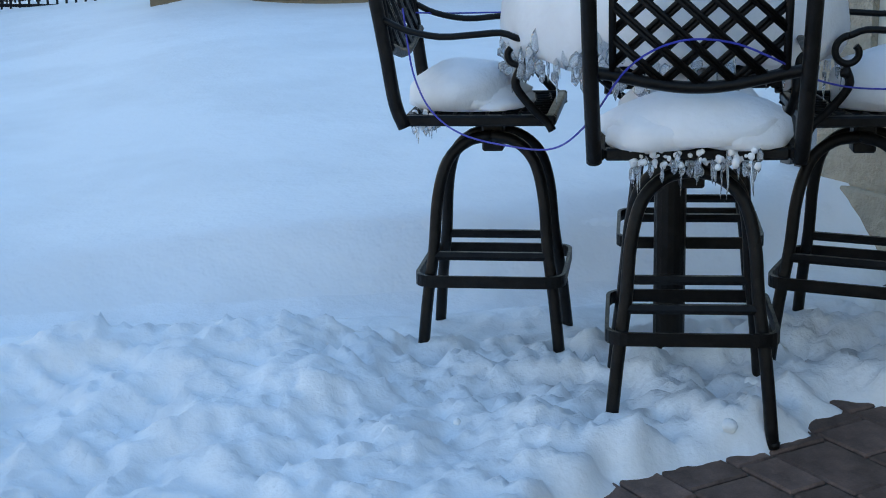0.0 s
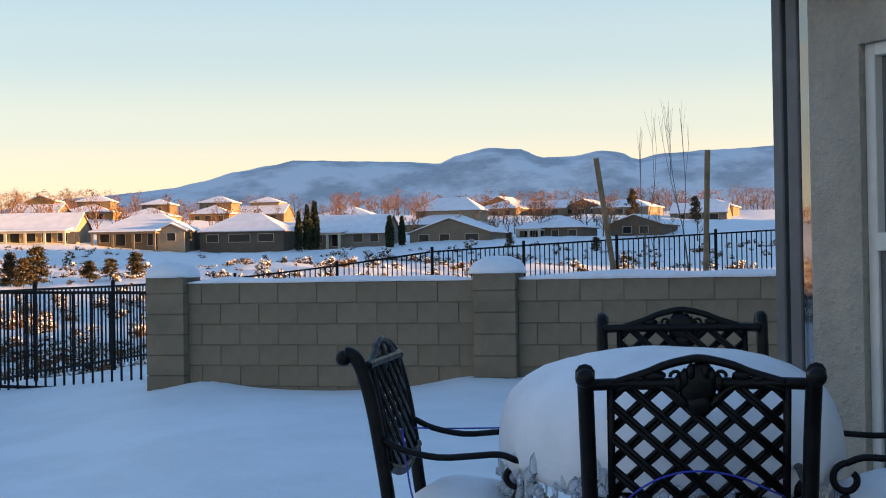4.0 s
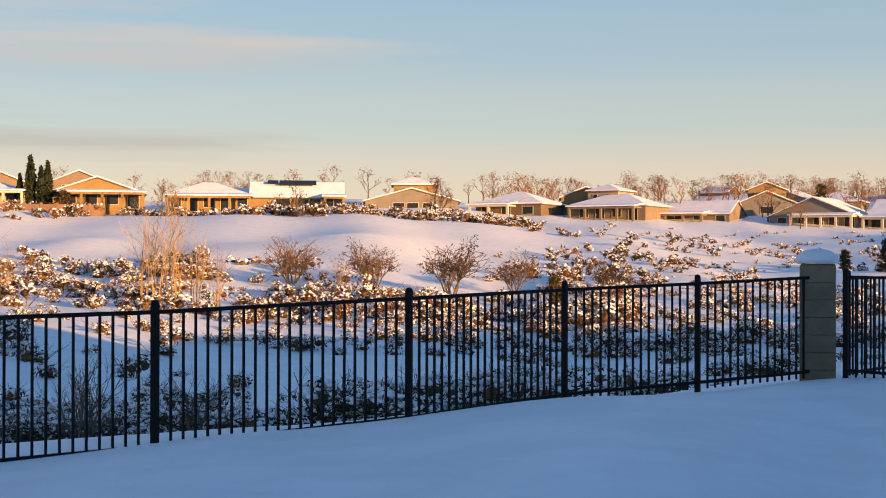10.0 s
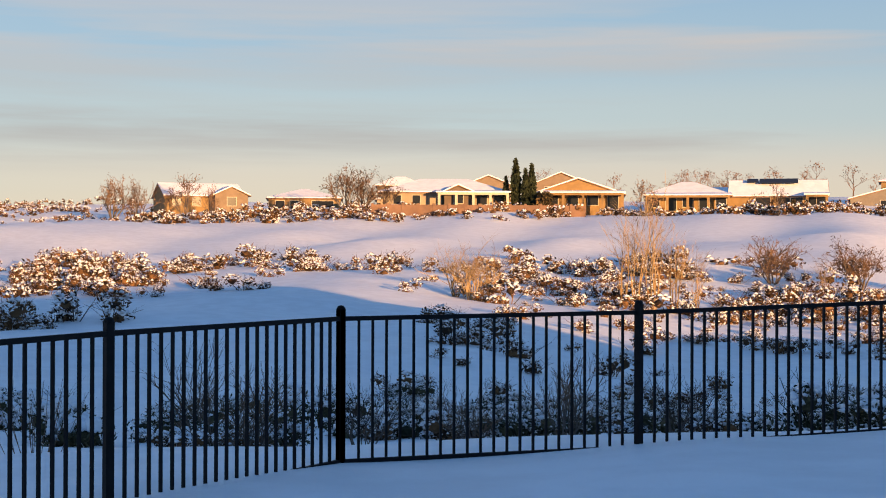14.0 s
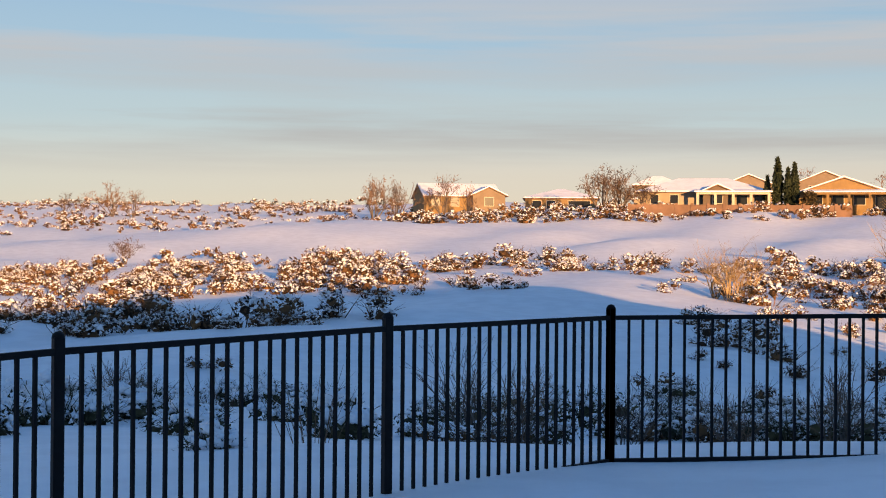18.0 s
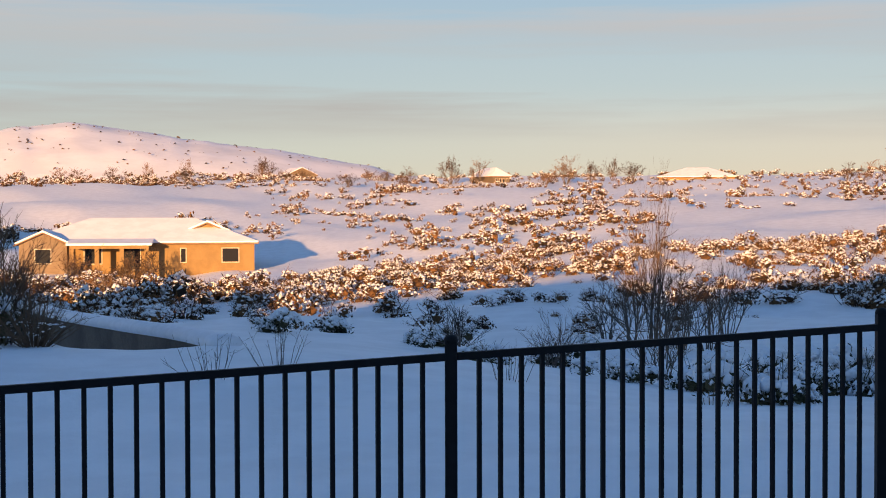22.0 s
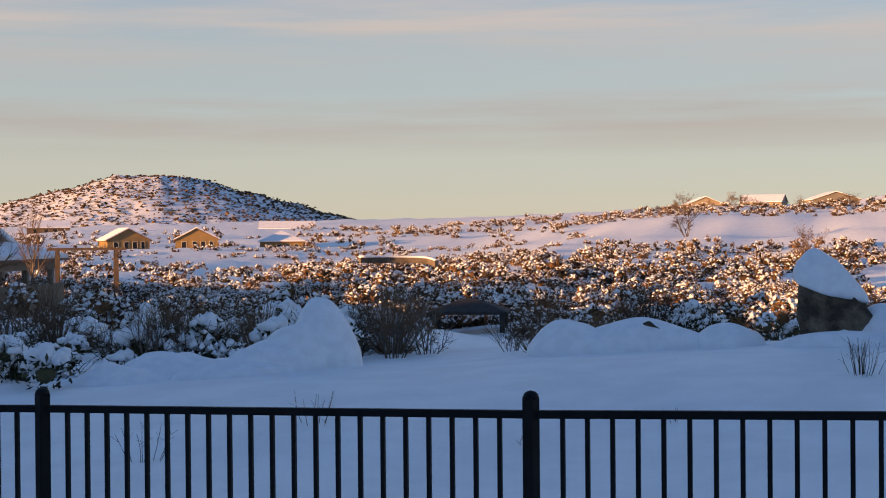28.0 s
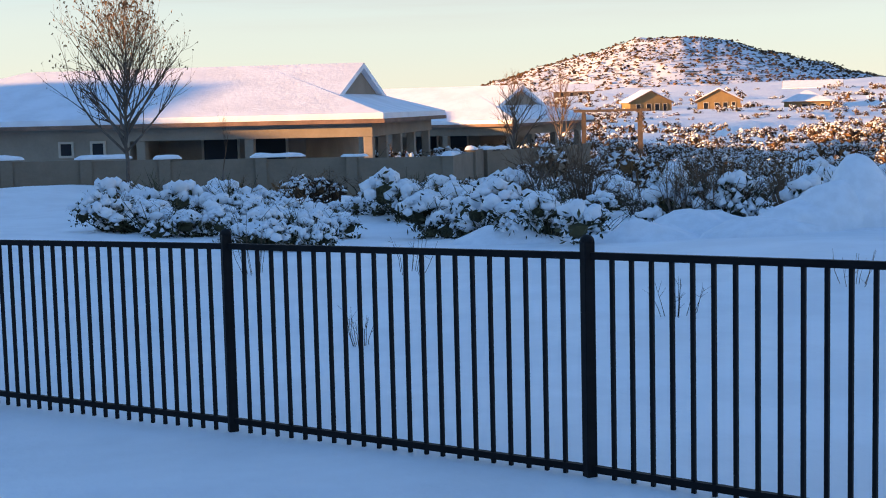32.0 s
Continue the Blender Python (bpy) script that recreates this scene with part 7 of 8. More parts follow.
def long_house(x, y, z, turn, length, deep, h, rise, columns_front, columns_end, label):
    """Origin at the near corner: front wall runs to -x, end wall runs to +y; a porch wraps the corner."""
    hs = tagged(empty("house", Matrix.Translation((x, y, z)) @ Matrix.Rotation(math.atan2(-x, y) + radians(turn), 4, "Z")), label, "house", "houses to the south")
    p = GABLE_GREY
    bm = bmesh.new()
    box(bm, -length, -3.4, 3.0, deep, -2.0, h)
    part("wall", bm, p, hs)
    bm = bmesh.new()
    box(bm, -length, -9.5, 0.0, 3.0, -2.0, h)
    part("wall", bm, p, hs)
    bm = bmesh.new()
    box(bm, -9.5, 0.0, 0.0, 0.35, h - 0.5, h)
    part("beam", bm, p, hs)
    bm = bmesh.new()
    box(bm, -0.35, 0.0, 0.35, deep, h - 0.5, h)
    part("beam", bm, p, hs)
    for cx in columns_front:
        bm = bmesh.new()
        box(bm, cx - 0.35, cx, 0.02, 0.37, -2.0, h - 0.5, bevel=0.02)
        part("column", bm, p, hs)
    for cy in columns_end:
        bm = bmesh.new()
        box(bm, -0.37, -0.02, cy, cy + 0.35, -2.0, h - 0.5, bevel=0.02)
        part("column", bm, p, hs)
    for k in (-5.6, -7.6):
        opening(hs, k, k + 1.4, 0.1, 2.0, 3.0, True)
    for k in (-11.0, -12.3, -16.5, -17.6, -18.7):
        opening(hs, k, k + 0.45, 1.35, 1.8, 0.0)
    o = 0.6
    x0, x1, y0, y1 = -length - o, o, -o, deep + o
    roof = part("roof", roof_mesh("hip", x0, x1, y0, y1, h, rise, 0.14), ROOF_TILE, hs)
    part("snow_layer", roof_mesh("hip", x0 + 0.05, x1 - 0.05, y0 + 0.05, y1 - 0.05, h + 0.15, rise, 0.22), ROOF_SNOW, roof, "thick snow layer on the roof")
    # the gablet at the end of the ridge
    ym, half, top = (y0 + y1) / 2, (y1 - y0) / 2, h + 0.37 + rise
    xe, frac = -1.9, 0.80
    zb = h + 0.33 + rise * (1 - frac)
    bm = bmesh.new()
    tri = [bm.verts.new((xe, ym - half * frac, zb)), bm.verts.new((xe, ym + half * frac, zb)), bm.verts.new((xe, ym, top - 0.1))]
    tri2 = [bm.verts.new((v.co.x - 0.2, v.co.y, v.co.z)) for v in tri]
    bm.faces.new(tri)
    bm.faces.new(tri2[::-1])
    for k in range(3):
        bm.faces.new((tri[k], tri2[k], tri2[(k + 1) % 3], tri[(k + 1) % 3]))
    part("gable_wall", bm, p, hs)
    for s in (-1, 1):
        bm = bmesh.new()
        vs = [bm.verts.new(c) for c in ((xe + 0.25, ym, top), (x1 - half - 0.3, ym, top), (x1 - half - 0.3, ym + s * half * frac, zb), (xe + 0.25, ym + s * half * frac, zb))]
        lo = [bm.verts.new((v.co.x, v.co.y, v.co.z - 0.22)) for v in vs]
        bm.faces.new(vs)
        bm.faces.new(lo[::-1])
        for k in range(4):
            bm.faces.new((vs[k], lo[k], lo[(k + 1) % 4], vs[(k + 1) % 4]))
        bmesh.ops.recalc_face_normals(bm, faces=bm.faces)
        part("gablet_snow", bm, ROOF_SNOW, hs)
    return hs


long_house(-18.37, -49.4, -1.30, -13, 22.5, 12, 2.35, 2.05, (0.0, -4.6, -8.9), (2.5, 5.2, 8.0, 11.4), "tan stucco house with pillared porch and snowy gabled roof")
long_house(-34.8, -71.2, -2.1, -24, 17, 11, 2.5, 2.0, (0.0, -4.0, -7.6), (3.0, 6.5, 10.4), "second tan stucco house with a shaded porch")
ranch(-2.0, -96, -1.0, 14, "side", h=3.0, rise=2.4, paint=3, upper=(0.1, 0.9, "side"), label="grey house beyond the bare tree")
ranch(-9.0, -75, -1.2, 8, "side", rise=1.6, paint=3, wins=((0.3, 0.5),), label="low grey house in shade")

# its low garden wall with snow lying on the piers
def low_wall(points, top, base, label):
    for k, (p, q) in enumerate(zip(points, points[1:])):
        bm = bmesh.new()
        length = math.hypot(q[0] - p[0], q[1] - p[1])
        m = Matrix.Translation((*p, 0)) @ Matrix.Rotation(math.atan2(q[1] - p[1], q[0] - p[0]), 4, "Z")
        wall = tagged(empty("low_wall", m), label, "wall", "low garden walls")
        box(bm, 0.18, length, -0.1, 0.1, base, top[k])
        part("wall_panel", bm, WALL_BROWN, wall)
        bm = bmesh.new()
        box(bm, -0.18, 0.18, -0.18, 0.18, base, top[k] + 0.06)
        part("pier", bm, WALL_BROWN, wall)
        snow_loaf("snow_cap", 0.9 if k % 2 else 1.8, 0.4, 0.13, wall, Matrix.Translation((-0.35, 0, top[k] + 0.06)), k * 1.3, 10)


gw = [(-2.2, -46.8), (-5.0, -46.4), (-7.4, -46.1), (-9.8, -45.6), (-12.8, -44.9), (-15.6, -44.0), (-18.55, -42.83)]
low_wall(gw, [0.24, 0.18, 0.12, 0.06, 0.02, -0.03], -1.6, "low tan stucco garden wall with snow on its piers")
low_wall([(-18.55, -42.83), (-21.5, -47.5), (-24.5, -52.5)], [-0.08, -0.08], -1.8, "low tan stucco garden wall with snow on its piers")
low_wall([(-23.5, -50.5), (-27.5, -53.0), (-32.0, -57.5)], [-0.2, -0.25], -2.2, "low tan stucco garden wall with snow on its piers")
# timber pergola
PERGOLA = material("brown_timber", (0.12, 0.08, 0.055), rough=0.8, vary=0.2, scale=4, fine=40, bump=0.2)
perg = tagged(empty("pergola", Matrix.Translation((-38.5, -66.5, -1.4)) @ Matrix.Rotation(radians(150), 4, "Z")), "dark brown timber pergola", "pergola")
for x in (-1.5, 1.5):
    for y in (-1.5, 1.5):
        bm = bmesh.new()
        box(bm, x - 0.1, x + 0.1, y - 0.1, y + 0.1, -1, 2.3)
        part("post", bm, PERGOLA, perg)
    bm = bmesh.new()
    box(bm, x - 0.08, x + 0.08, -2, 2, 2.3, 2.5)
    part("beam", bm, PERGOLA, perg)
for k in range(8):
    bm = bmesh.new()
    box(bm, -2, 2, -1.8 + k * 0.5, -1.72 + k * 0.5, 2.504, 2.62)
    part("rafter", bm, PERGOLA, perg)

# ---- boulders and drifts on the field ----
def hull(points, cuts, rough, seed, soften=0):
    """A faceted block round a few corners, or, softened, a rounded mass of snow."""
    bm = bmesh.new()
    for p in points:
        bm.verts.new(p)
    made = bmesh.ops.convex_hull(bm, input=bm.verts[:])
    loose = [v for v in bm.verts if not v.link_faces]
    bmesh.ops.delete(bm, geom=loose, context="VERTS")
    bmesh.ops.subdivide_edges(bm, edges=bm.edges[:], cuts=cuts, use_grid_fill=True)
    bmesh.ops.triangulate(bm, faces=bm.faces[:])
    for _ in range(soften):
        bmesh.ops.smooth_vert(bm, verts=bm.verts[:], factor=0.5, use_axis_x=True, use_axis_y=True, use_axis_z=True)
    bm.normal_update()
    moves = [v.normal * rough * (noise.noise(v.co * 2.6 + Vector((seed, 0, 0))) + 0.5 * noise.noise(v.co * 7 + Vector((0, seed, 0))) - (0.4 * abs(noise.noise(v.co * 4.5)) if not soften else 0)) for v in bm.verts]
    for v, d in zip(bm.verts, moves):
        v.co += d
    return bm


def boulder(x, y, z, turn, rock, cap, seed, label):
    """Corner points in a frame with x to the right as seen from the yard, y away and z up."""
    thing = tagged(empty("boulder", Matrix.Translation((x, y, z)) @ Matrix.Rotation(radians(turn), 4, "Z")), label, "boulder", "boulders on the field")
    part("rock", hull(rock, 6, 0.06, seed, 0), ROCK, thing)
    if cap:
        part("snow_cap", hull([Vector(p) * 1.1 - Vector((0, 0, 0.09)) for p in cap], 4, 0.025, seed + 2, 5), SNOW_CAP, thing, "smooth snow cap", smooth=True)
    return thing


def drift(x, y, size, seed, label, z=None, turn=0.0, lumpy=False):
    """A mound of snow that runs out smoothly into the field."""
    n, k = 26, 48
    base = level(x, y)
    top = size[2] + ((z if z is not None else base) - base)
    a0 = radians(turn)
    verts, faces = [(x, y, base + top * (1 + 0.05 * math.sin(seed)))], []
    for i in range(1, n + 1):
        u = i / n
        for j in range(k):
            a = 2 * math.pi * j / k
            q = Vector((math.cos(a) * u * 1.6, math.sin(a) * u * 1.6, seed))
            s = 1.75 * u * (1 + 0.12 * noise.noise(q * 0.8))
            lx, ly = math.cos(a) * size[0] * s, math.sin(a) * size[1] * s
            wx, wy = x + lx * math.cos(a0) - ly * math.sin(a0), y + lx * math.sin(a0) + ly * math.cos(a0)
            e = 1.75 * u
            h = max(0.0, 1 - (e / 1.05) ** 2.3) ** 0.75 if e < 1.0 else 0.0
            if lumpy:
                h = 0.5 * h + 0.5 * math.exp(-(e / 0.7) ** 2.6)
                h *= 1 + 0.45 * noise.noise(q * 1.9 + Vector((3, 1, 0))) + 0.2 * noise.noise(q * 4.5)
            h = 0.86 * h + 0.14 * math.exp(-(e / 1.1) ** 2)
            h *= 1 + 0.22 * noise.noise(q * 1.3 + Vector((3, 1, 0)))
            verts.append((wx, wy, level(wx, wy) * min(1, u * 2) + base * (1 - min(1, u * 2)) + top * h - 0.03 * u))
    for j in range(k):
        faces.append((0, 1 + j, 1 + (j + 1) % k))
    for i in range(n - 1):
        for j in range(k):
            p, q = 1 + i * k + j, 1 + i * k + (j + 1) % k
            faces.append((p, p + k, q + k, q))
    return tagged(raw("snow_drift", verts, faces, SNOW_CAP, smooth=True), label, "snow drift", "snow drifts on the field")


# local x to the right as seen from the yard
boulder(-19.2, -11.25, 0.0, 120.3, [(-0.62, -0.25, 0.92), (-0.62, 0.3, 0.9), (-0.66, -0.35, 0.4), (-0.62, 0.4, 0.3), (-0.5, -0.5, -0.3), (-0.36, -0.05, 1.2), (-0.3, 0.25, 1.15), (0.15, -0.34, 0.74), (0.2, 0.3, 0.76), (0.66, -0.25, 0.26), (0.66, 0.3, 0.26), (0.68, -0.4, -0.3), (0.6, 0.5, -0.3), (-0.5, 0.5, -0.3)],
        [(-0.66, -0.3, 0.92), (-0.66, 0.35, 0.95), (-0.40, -0.12, 1.46), (-0.34, 0.15, 1.46), (-0.3, -0.45, 0.82), (0.06, -0.48, 0.66), (0.44, -0.25, 0.60), (0.44, 0.25, 0.62), (-0.1, 0.5, 0.85), (0.1, -0.1, 1.15), (-0.62, -0.2, 1.2), (-0.60, 0.2, 1.2)], 2.0, "tall brown boulder with a pointed cap of snow")
boulder(-18.3, -9.0, 0.0, 116.2, [(-0.48, -0.3, -0.1), (0.48, -0.25, -0.1), (0.48, -0.2, 0.22), (0.35, -0.05, 0.52), (0.1, -0.18, 0.38), (-0.34, -0.25, 0.16), (0.42, 0.5, 0.4), (-0.4, 0.5, 0.3), (0.0, 0.5, 0.45), (0.46, 0.4, -0.1), (-0.4, 0.5, -0.1)],
        [(-0.58, -0.25, 0.14), (-0.58, 0.3, 0.4), (-0.48, -0.1, 0.48), (-0.12, -0.34, 0.24), (0.05, -0.27, 0.44), (0.34, -0.02, 0.58), (0.4, 0.4, 0.52), (-0.3, 0.35, 0.6), (-0.2, -0.08, 0.58)], 5.0, "low brown boulder half buried in snow")
drift(-19.3, -9.1, (1.15, 0.9, 0.85), 4.0, "large smooth snow drift over a buried boulder", 0.05, 115)
drift(-19.6, -10.6, (0.75, 0.6, 0.55), 6.0, "smooth snow drift beside the boulder", 0.0, 118)
drift(-18.6, -7.6, (0.55, 0.5, 0.42), 8.0, "smooth snow drift over a buried boulder", 0.0, 112)
x, y = polar(130.7, 22.0)
boulder(x, y, -0.10, 130.7, [(-0.24, -0.12, -0.1), (0.22, -0.12, -0.1), (0.22, -0.1, 0.10), (-0.22, -0.1, 0.14), (0, 0.3, 0.18), (-0.25, 0.3, -0.1), (0.25, 0.3, -0.1)], [], 9.0, "flat boulder capped with thick snow")
x, y = polar(127.4, 22.0)
boulder(x, y, -0.12, 127.4, [(-0.24, -0.12, 0.44), (-0.12, -0.16, 0.46), (0.22, -0.2, 0.2), (0.24, -0.2, 0.0), (0.04, -0.2, 0.0), (-0.2, -0.12, 0.3), (-0.2, 0.3, 0.3), (0.2, 0.3, 0.1)], [], 12.0, "dark rock face under a snow drift")
drift(-17.4, -13.75, (1.15, 0.6, 0.34), 13.0, "smooth snow drift between boulders", 0.02, 128)
drift(-16.75, -14.55, (0.7, 0.5, 0.36), 33.0, "smooth snow drift between boulders", -0.02, 130)
drift(-18.2, -12.6, (0.6, 0.5, 0.32), 14.0, "smooth snow drift between boulders", -0.02, 125)
for yaw, r, wide, deep, high, seed in ((140.95, 21.9, 0.62, 0.6, 0.98, 41.0), (141.9, 21.7, 0.62, 0.6, 0.74, 42.0), (143.0, 21.5, 0.8, 0.6, 0.46, 43.0), (144.5, 21.2, 0.9, 0.7, 0.26, 44.0)):
    x, y = polar(yaw, r)
    drift(x, y, (wide, deep, high), seed, "tall lumpy snow mound over a boulder", None, yaw)
x, y = polar(120.3, 21.2)
drift(x, y, (1.1, 0.5, 0.24), 31.0, "low snow drift at the foot of the boulder", None, 120)
drift(-12.1, -18.6, (0.9, 0.7, 0.2), 16.0, "broad snow mound beside the brush", -0.25, 143, True)
boulder(-14.3, -17.15, 0.1, 140, [(-0.1, -0.1, -0.1), (0.12, -0.1, -0.1), (0.1, -0.05, 0.2), (-0.04, -0.1, 0.32), (-0.1, 0.2, 0.2), (0.1, 0.2, 0)], [], 18.0, "grey rock showing under a snow mound")
drift(-11.0, -18.3, (0.8, 0.6, 0.16), 19.0, "broad snow mound beside the brush", -0.35, 145, True)
drift(-9.4, -19.6, (0.9, 0.7, 0.2), 20.0, "broad snow mound beside the brush", -0.4, 150, True)

# shrubs that stand out
def special(shape, x, y, size, tall, label, sink=0.1):
    return plant(shape, x, y, size, tall, x * 3, label, group="shrubs among the boulders", sink=sink)


special(NEAR_SHAPES[1], -20.3, -6.2, 0.6, 1.9, "tall bare twiggy shrub on the snow bank")
special(TWIG_SHAPES[2], -19.8, -5.4, 0.8, 0.7, "low bare twigs on the snow bank")
def bush(shapes, k, yaw, r, h, w, label, sink=0.1):
    x, y = polar(yaw, r)
    tree(shapes[k % len(shapes)], x, y, level(x, y) - sink, h, w, k * 1.7, label, "tall bare bushes", "bush")


for k, (yaw, r) in enumerate(((109.4, 24.5), (110.4, 26), (111.3, 25), (112.2, 26.5), (113.0, 25.5), (108.8, 26.5))):
    bush(BROOM_SHAPES, k, yaw, r, 1.55, 0.95, "hazy tan leafless brush beyond the drift", 0.2)
for k, (yaw, r, h, w) in enumerate(((106.7, 21.3, 2.3, 0.92), (106.4, 21.7, 2.2, 0.9), (107.6, 21.8, 1.7, 0.8), (105.6, 22, 1.4, 0.9), (138.0, 25.5, 1.75, 0.95), (136.7, 26.5, 1.4, 1.0), (139.5, 26, 1.3, 1.0), (146.3, 25, 1.7, 0.9), (145.2, 24.5, 1.4, 1.0), (147.6, 24, 1.5, 0.9), (149.0, 25, 1.2, 1.0), (151.6, 34, 2.5, 0.8), (152.8, 33, 2.0, 0.9), (133.2, 25, 1.0, 0.9))):
    bush(DARK_SHAPES, k, yaw, r, h, w, "dark leafless bush with upright twigs in the snow", 0.2)
for k, (yaw, r, h, w) in enumerate(((80.5, 37, 4.9, 0.28), (80.2, 36, 3.0, 0.55), (81.4, 36, 2.4, 0.8), (79.4, 35, 2.6, 0.75), (82.3, 37, 2.0, 0.9), (78.4, 36, 2.2, 0.8), (77.6, 40, 3.0, 0.6), (56.6, 18.2, 1.7, 0.9), (54.8, 18.6, 1.4, 0.9), (50.6, 20, 1.3, 1.0), (46.2, 19, 1.2, 1.0), (42.4, 20, 1.5, 0.9), (38.0, 19.5, 1.3, 1.0), (67.0, 19, 1.0, 0.9), (70.5, 24, 1.2, 1.0), (80.2, 26, 1.7, 0.9), (84.6, 27, 1.4, 1.0), (88.5, 26, 1.2, 1.1))):
    bush(DARK_SHAPES, k + 1, yaw, r, h, w, "dark leafless bush beyond the fence", 0.2)
special(NEAR_SHAPES[1], -22.8, -16.5, 0.85, 1.25, "round evergreen shrub flecked with snow", 0.15)
special(NEAR_SHAPES[3], -22.2, -17.2, 0.7, 1.1, "round evergreen shrub flecked with snow", 0.15)
special(NEAR_SHAPES[3], -22.0, -14.2, 0.62, 1.35, "upright evergreen shrub flecked with snow", 0.15)
special(TWIG_SHAPES[3], -18.2, -20.2, 1.05, 0.95, "dark bare shrub in the shade", 0.2)
special(TWIG_SHAPES[1], -16.0, -21.5, 0.9, 1.0, "dark bare shrub in the shade", 0.2)
special(TWIG_SHAPES[0], -13.6, -20.2, 0.85, 1.1, "dark bare shrub in the shade", 0.2)
special(HEAVY_SHAPES[0], -11.5, -20.8, 0.8, 0.9, "evergreen shrub bent under heavy snow", 0.2)
special(TWIG_SHAPES[1], -16.9, -15.4, 0.4, 1.0, "small dark shrub beside a boulder", 0.1)
special(HEAVY_SHAPES[1], -12.4, 5.2, 0.5, 0.9, "evergreen shrub bent under heavy snow", 0.2)

# ---- tree before the long house ----
s, tips = leader_arrays(91, 54, 3, low=0.24, wide=0.62, rise=0.55, trunk=0.019)
thick = s[:, 6] > 0.005
rng = np.random.default_rng(2)
LEAF_BROWN = tint_material("withered_leaves", (0.10, 0.055, 0.03), (0.24, 0.13, 0.06))
tree_s = tree((fast_mesh("trunk", *sticks(s[thick], 6), BARK), fast_mesh("crown", *sticks(s[~thick], 3), TWIG), fast_mesh("withered_leaves", *leaves(tips[rng.integers(0, len(tips), 2600)], 0.007, rng), LEAF_BROWN)), -7.56, -40.0, -0.75, 5.1, 0.68, 0.4, "leafless spreading tree with a few withered leaves", "yard trees")
tree(SLIM_SHAPES[0], -8.1, -31.7, -0.8, 2.6, 1.0, 0.3, "young bare tree with snow on its twigs", "yard trees")
tree(TREE_SHAPES[1], -25.5, -52.0, -1.6, 4.2, 0.8, 0.3, "dark bare shrub-like tree by the wall", "yard trees")
tree(TREE_SHAPES[2], -33.0, -62.0, -1.6, 4.4, 0.7, 2.3, "dark bare shrub-like tree by the wall", "yard trees")

# ---- sunken shelter, culvert wall, road wall ----
# brown darkened to near black to carry the shade over the shelter
SHELTER = material("brown_shingle", (0.03, 0.026, 0.024), rough=0.85, vary=0.25, scale=5, fine=30, bump=0.3)
shelter = tagged(empty("shelter", Matrix.Translation((-40.7, -40.3, -3.2)) @ Matrix.Rotation(radians(130), 4, "Z")), "open park shelter with a brown hipped roof", "shelter")
part("roof", roof_mesh("hip", -1.6, 1.6, -1.4, 1.4, 1.75, 0.5, 0.1), SHELTER, shelter)
for x in (-1.4, 1.4):
    for y in (-1.2, 1.2):
        bm = bmesh.new()
        box(bm, x - 0.1, x + 0.1, y - 0.1, y + 0.1, -1, 1.75)
        part("post", bm, SHELTER, shelter)

CONCRETE = material("dark_concrete", (0.11, 0.085, 0.065), rough=0.9, vary=0.25, scale=1.2, fine=14, bump=0.3)


def curved_wall(points, tops, deep, thick, label, snow=0.12):
    line = spline([(*p, t) for p, t in zip(points, tops)], 8)
    bm = bmesh.new()
    rings = []
    for i, p in enumerate(line):
        d = line[min(i + 1, len(line) - 1)] - line[max(i - 1, 0)]
        n = Vector((-d.y, d.x, 0)).normalized() * thick / 2
        rings.append([bm.verts.new((p.x + n.x, p.y + n.y, p.z)), bm.verts.new((p.x - n.x, p.y - n.y, p.z)), bm.verts.new((p.x - n.x, p.y - n.y, p.z - deep)), bm.verts.new((p.x + n.x, p.y + n.y, p.z - deep))])
    for a, b in zip(rings, rings[1:]):
        for k in range(4):
            bm.faces.new((a[k], a[(k + 1) % 4], b[(k + 1) % 4], b[k]))
    bm.faces.new(rings[0])
    bm.faces.new(rings[-1][::-1])
    bmesh.ops.recalc_face_normals(bm, faces=bm.faces)
    wall = tagged(empty("headwall"), label, "wall", "curved walls")
    part("wall_face", bm, CONCRETE, wall)
    bm = bmesh.new()
    tube(bm, [p + Vector((0, 0, 0.0)) for p in line], thick * 0.7, 10, flat=snow / (thick * 0.7))
    part("snow_cap", bm, SNOW_CAP, wall, smooth=True)


curved_wall([(-18.9, -2.6), (-21.2, -3.6), (-23.7, -4.9), (-27.5, -6.8), (-32.0, -8.6)], [0.02, -0.03, -0.10, -0.2, -0.33], 1.4, 0.3, "curved dark concrete headwall edged with snow")
curved_wall([(-85.4, -98.5), (-89, -97.5), (-91, -95.5), (-90.5, -93.5)], [-0.15, -0.2, -0.3, -0.55], 0.6, 0.4, "curved brown wall beside the sunlit road")

# ---- staked saplings behind the garden wall ----
STAKE = material("wooden_stake", (0.28, 0.17, 0.09), rough=0.85, vary=0.25, scale=6, fine=60, bump=0.3)
for a, b in (((3.65, 15.5, 2.80), (3.99, 15.43, 0.3)), ((4.85, 15.17, 2.86), (4.78, 15.2, 0.3))):
    bm = bmesh.new()
    tube(bm, [a, [(p + q) / 2 for p, q in zip(a, b)], b], 0.032, 9)
    tagged(part("tree_stake", bm, STAKE), "weathered wooden tree stake", "stake", "tree stakes")
SAPLING = []
for k in range(2):
    s, _ = tree_arrays(200 + k, 3, 2, spread=0.22, up_pull=0.9, length=0.75, shrink=0.8, trunk=0.009, clean=0.45)
    SAPLING.append((fast_mesh("trunk", *sticks(s[s[:, 6] > 0.005], 6), BARK), fast_mesh("crown", *sticks(s[s[:, 6] <= 0.005], 4), BARK)))
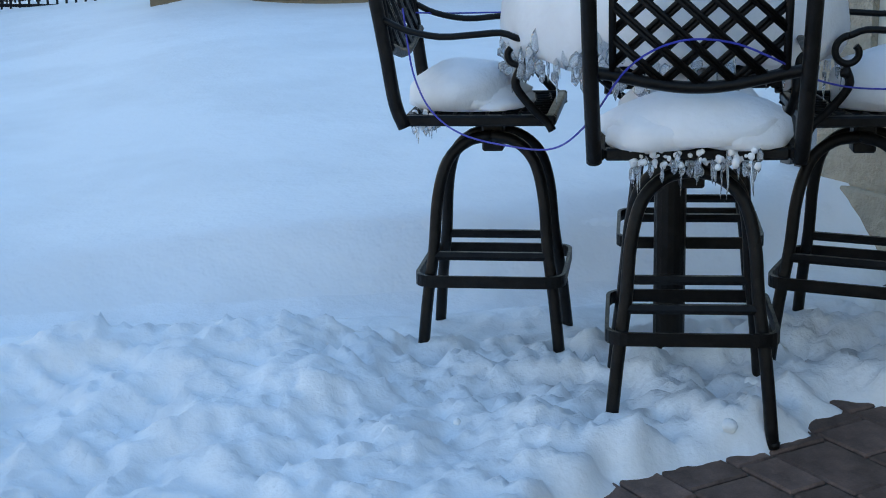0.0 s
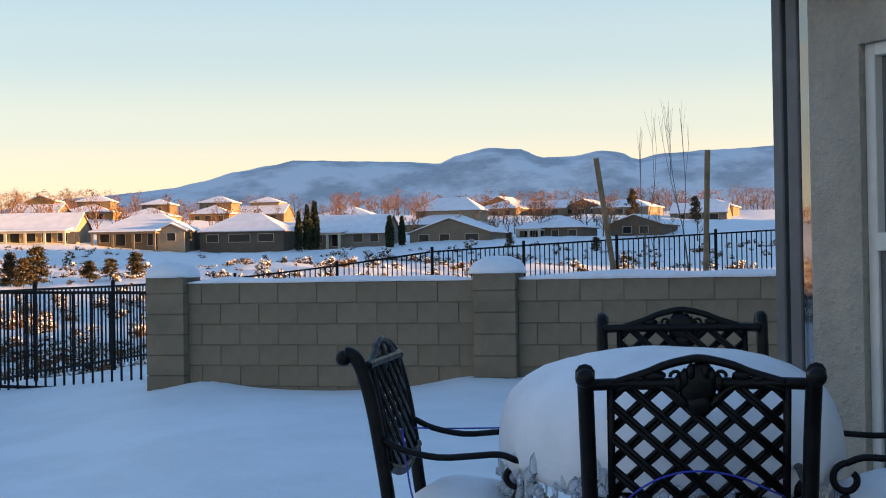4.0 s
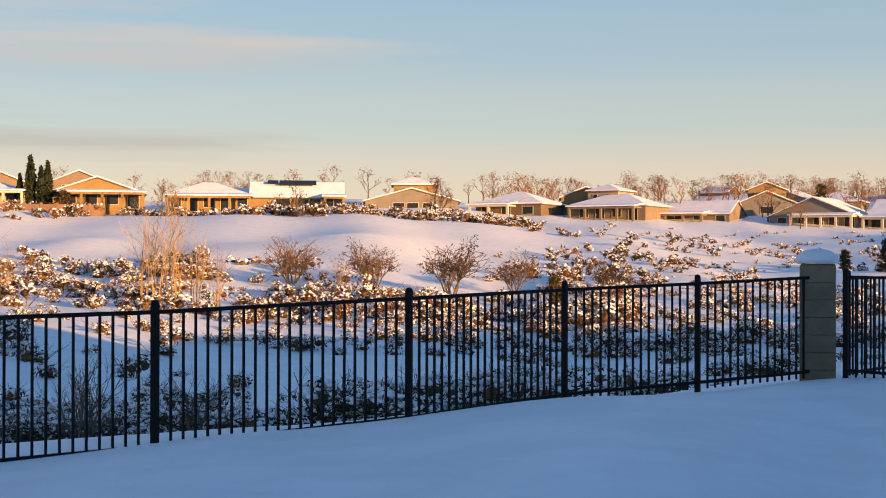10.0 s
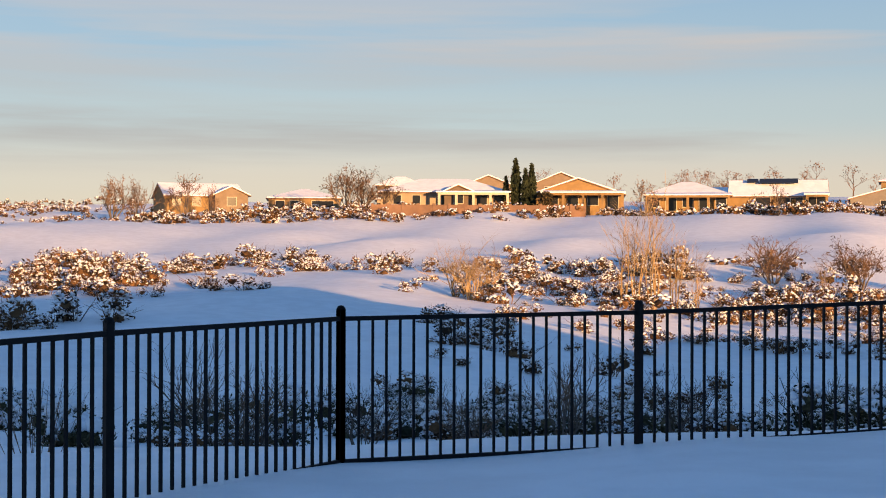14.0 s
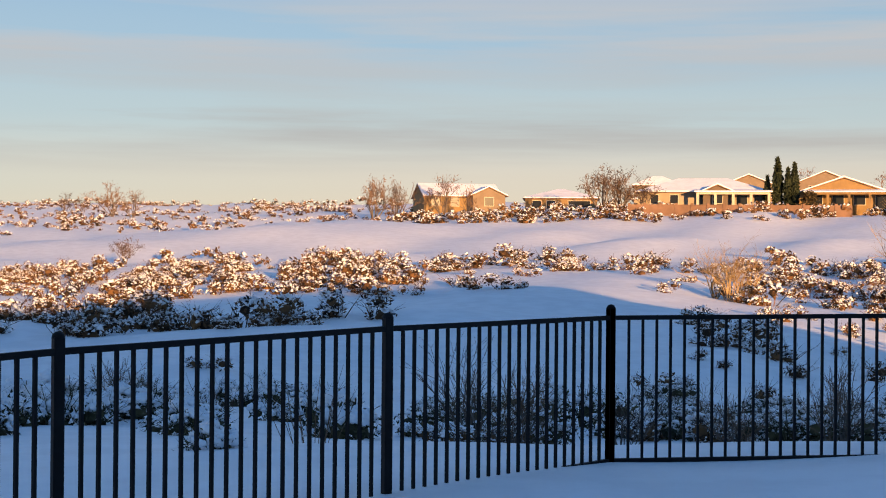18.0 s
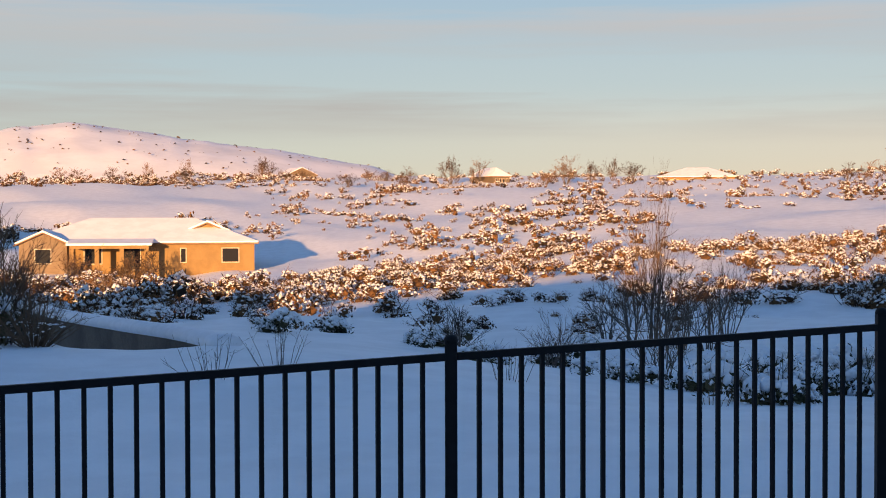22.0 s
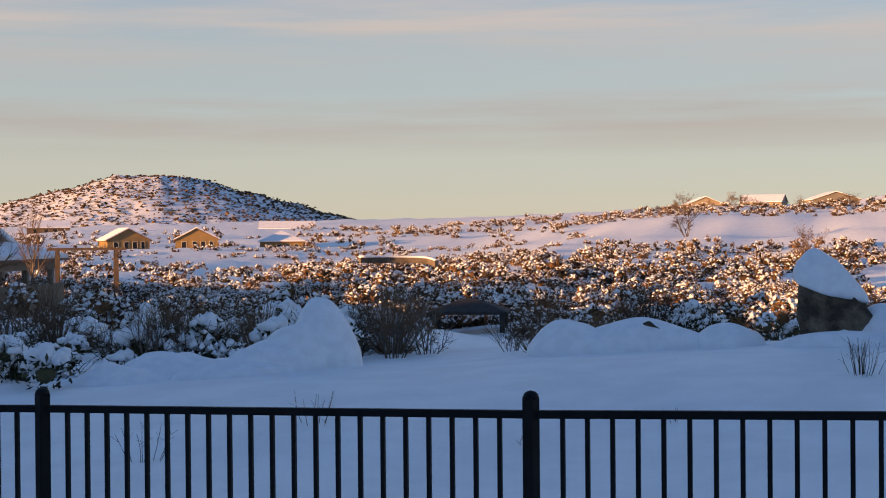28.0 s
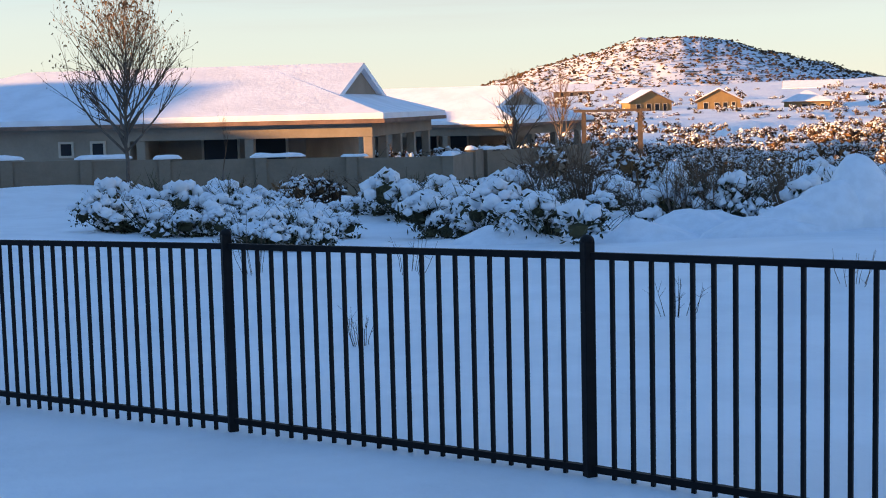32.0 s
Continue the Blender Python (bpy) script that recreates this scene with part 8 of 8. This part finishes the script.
tree(SAPLING[0], 4.28, 15.86, 0.3, 3.1, 0.8, 0.2, "young bare sapling tied between stakes", "yard saplings")
tree(SAPLING[1], 4.79, 15.72, 0.3, 3.2, 0.8, 1.9, "young bare sapling tied between stakes", "yard saplings")
tree(SAPLING[0], 4.62, 16.4, 0.3, 2.3, 0.8, 2.9, "young bare sapling tied between stakes", "yard saplings")

# dry stems on the open field
def stems(x, y, n, h, spread, seed, label):
    rng = np.random.default_rng(seed)
    segs = []
    for _ in range(n):
        a, r = rng.uniform(0, 6.28), rng.uniform(0, spread)
        p = np.array([np.cos(a) * r * 0.4, np.sin(a) * r * 0.4, -0.1])
        q = np.array([np.cos(a) * r, np.sin(a) * r, h * rng.uniform(0.5, 1.0)])
        m = (p + q) / 2 + rng.normal(size=3) * 0.02
        segs += [[*p, *m, 0.0045, 0.0035], [*m, *q, 0.0035, 0.0015]]
        for _ in range(2):
            c = m + (q - m) * rng.uniform(0, 0.8)
            segs.append([*c, *(c + rng.normal(size=3) * [0.06, 0.06, 0.02] + [0, 0, 0.07]), 0.002, 0.001])
    ob = new("dry_stems", fast_mesh("dry_stems", *sticks(segs), TWIG))
    ob.matrix_basis = Matrix.Translation((x, y, level(x, y)))
    return tagged(ob, label, "dry plant", "dry stems on the field", "stuff")


for k, (yaw, r, n, h, w) in enumerate(((119.8, 17.0, 26, 0.45, 0.35), (116.6, 16.5, 10, 0.5, 0.2), (98.5, 15.5, 16, 0.5, 0.6), (95.8, 16.5, 14, 0.55, 0.5), (160.5, 12.5, 8, 0.35, 0.25), (148.2, 13.5, 10, 0.4, 0.3), (164.5, 18, 10, 0.8, 0.5), (158.5, 17.5, 8, 0.5, 0.4), (108, 12, 6, 0.12, 0.15), (127, 14.5, 5, 0.10, 0.12), (133, 13.5, 5, 0.10, 0.12), (113.8, 10.6, 4, 0.12, 0.1), (141.5, 15, 8, 0.35, 0.3), (86.5, 17, 14, 0.5, 0.5), (78.5, 16, 10, 0.5, 0.5), (53.2, 19, 8, 0.7, 0.3), (63, 14, 20, 0.8, 0.6))):
    x, y = polar(yaw, r)
    stems(x, y, n, h, w, k, "thin dry stems poking through the snow")
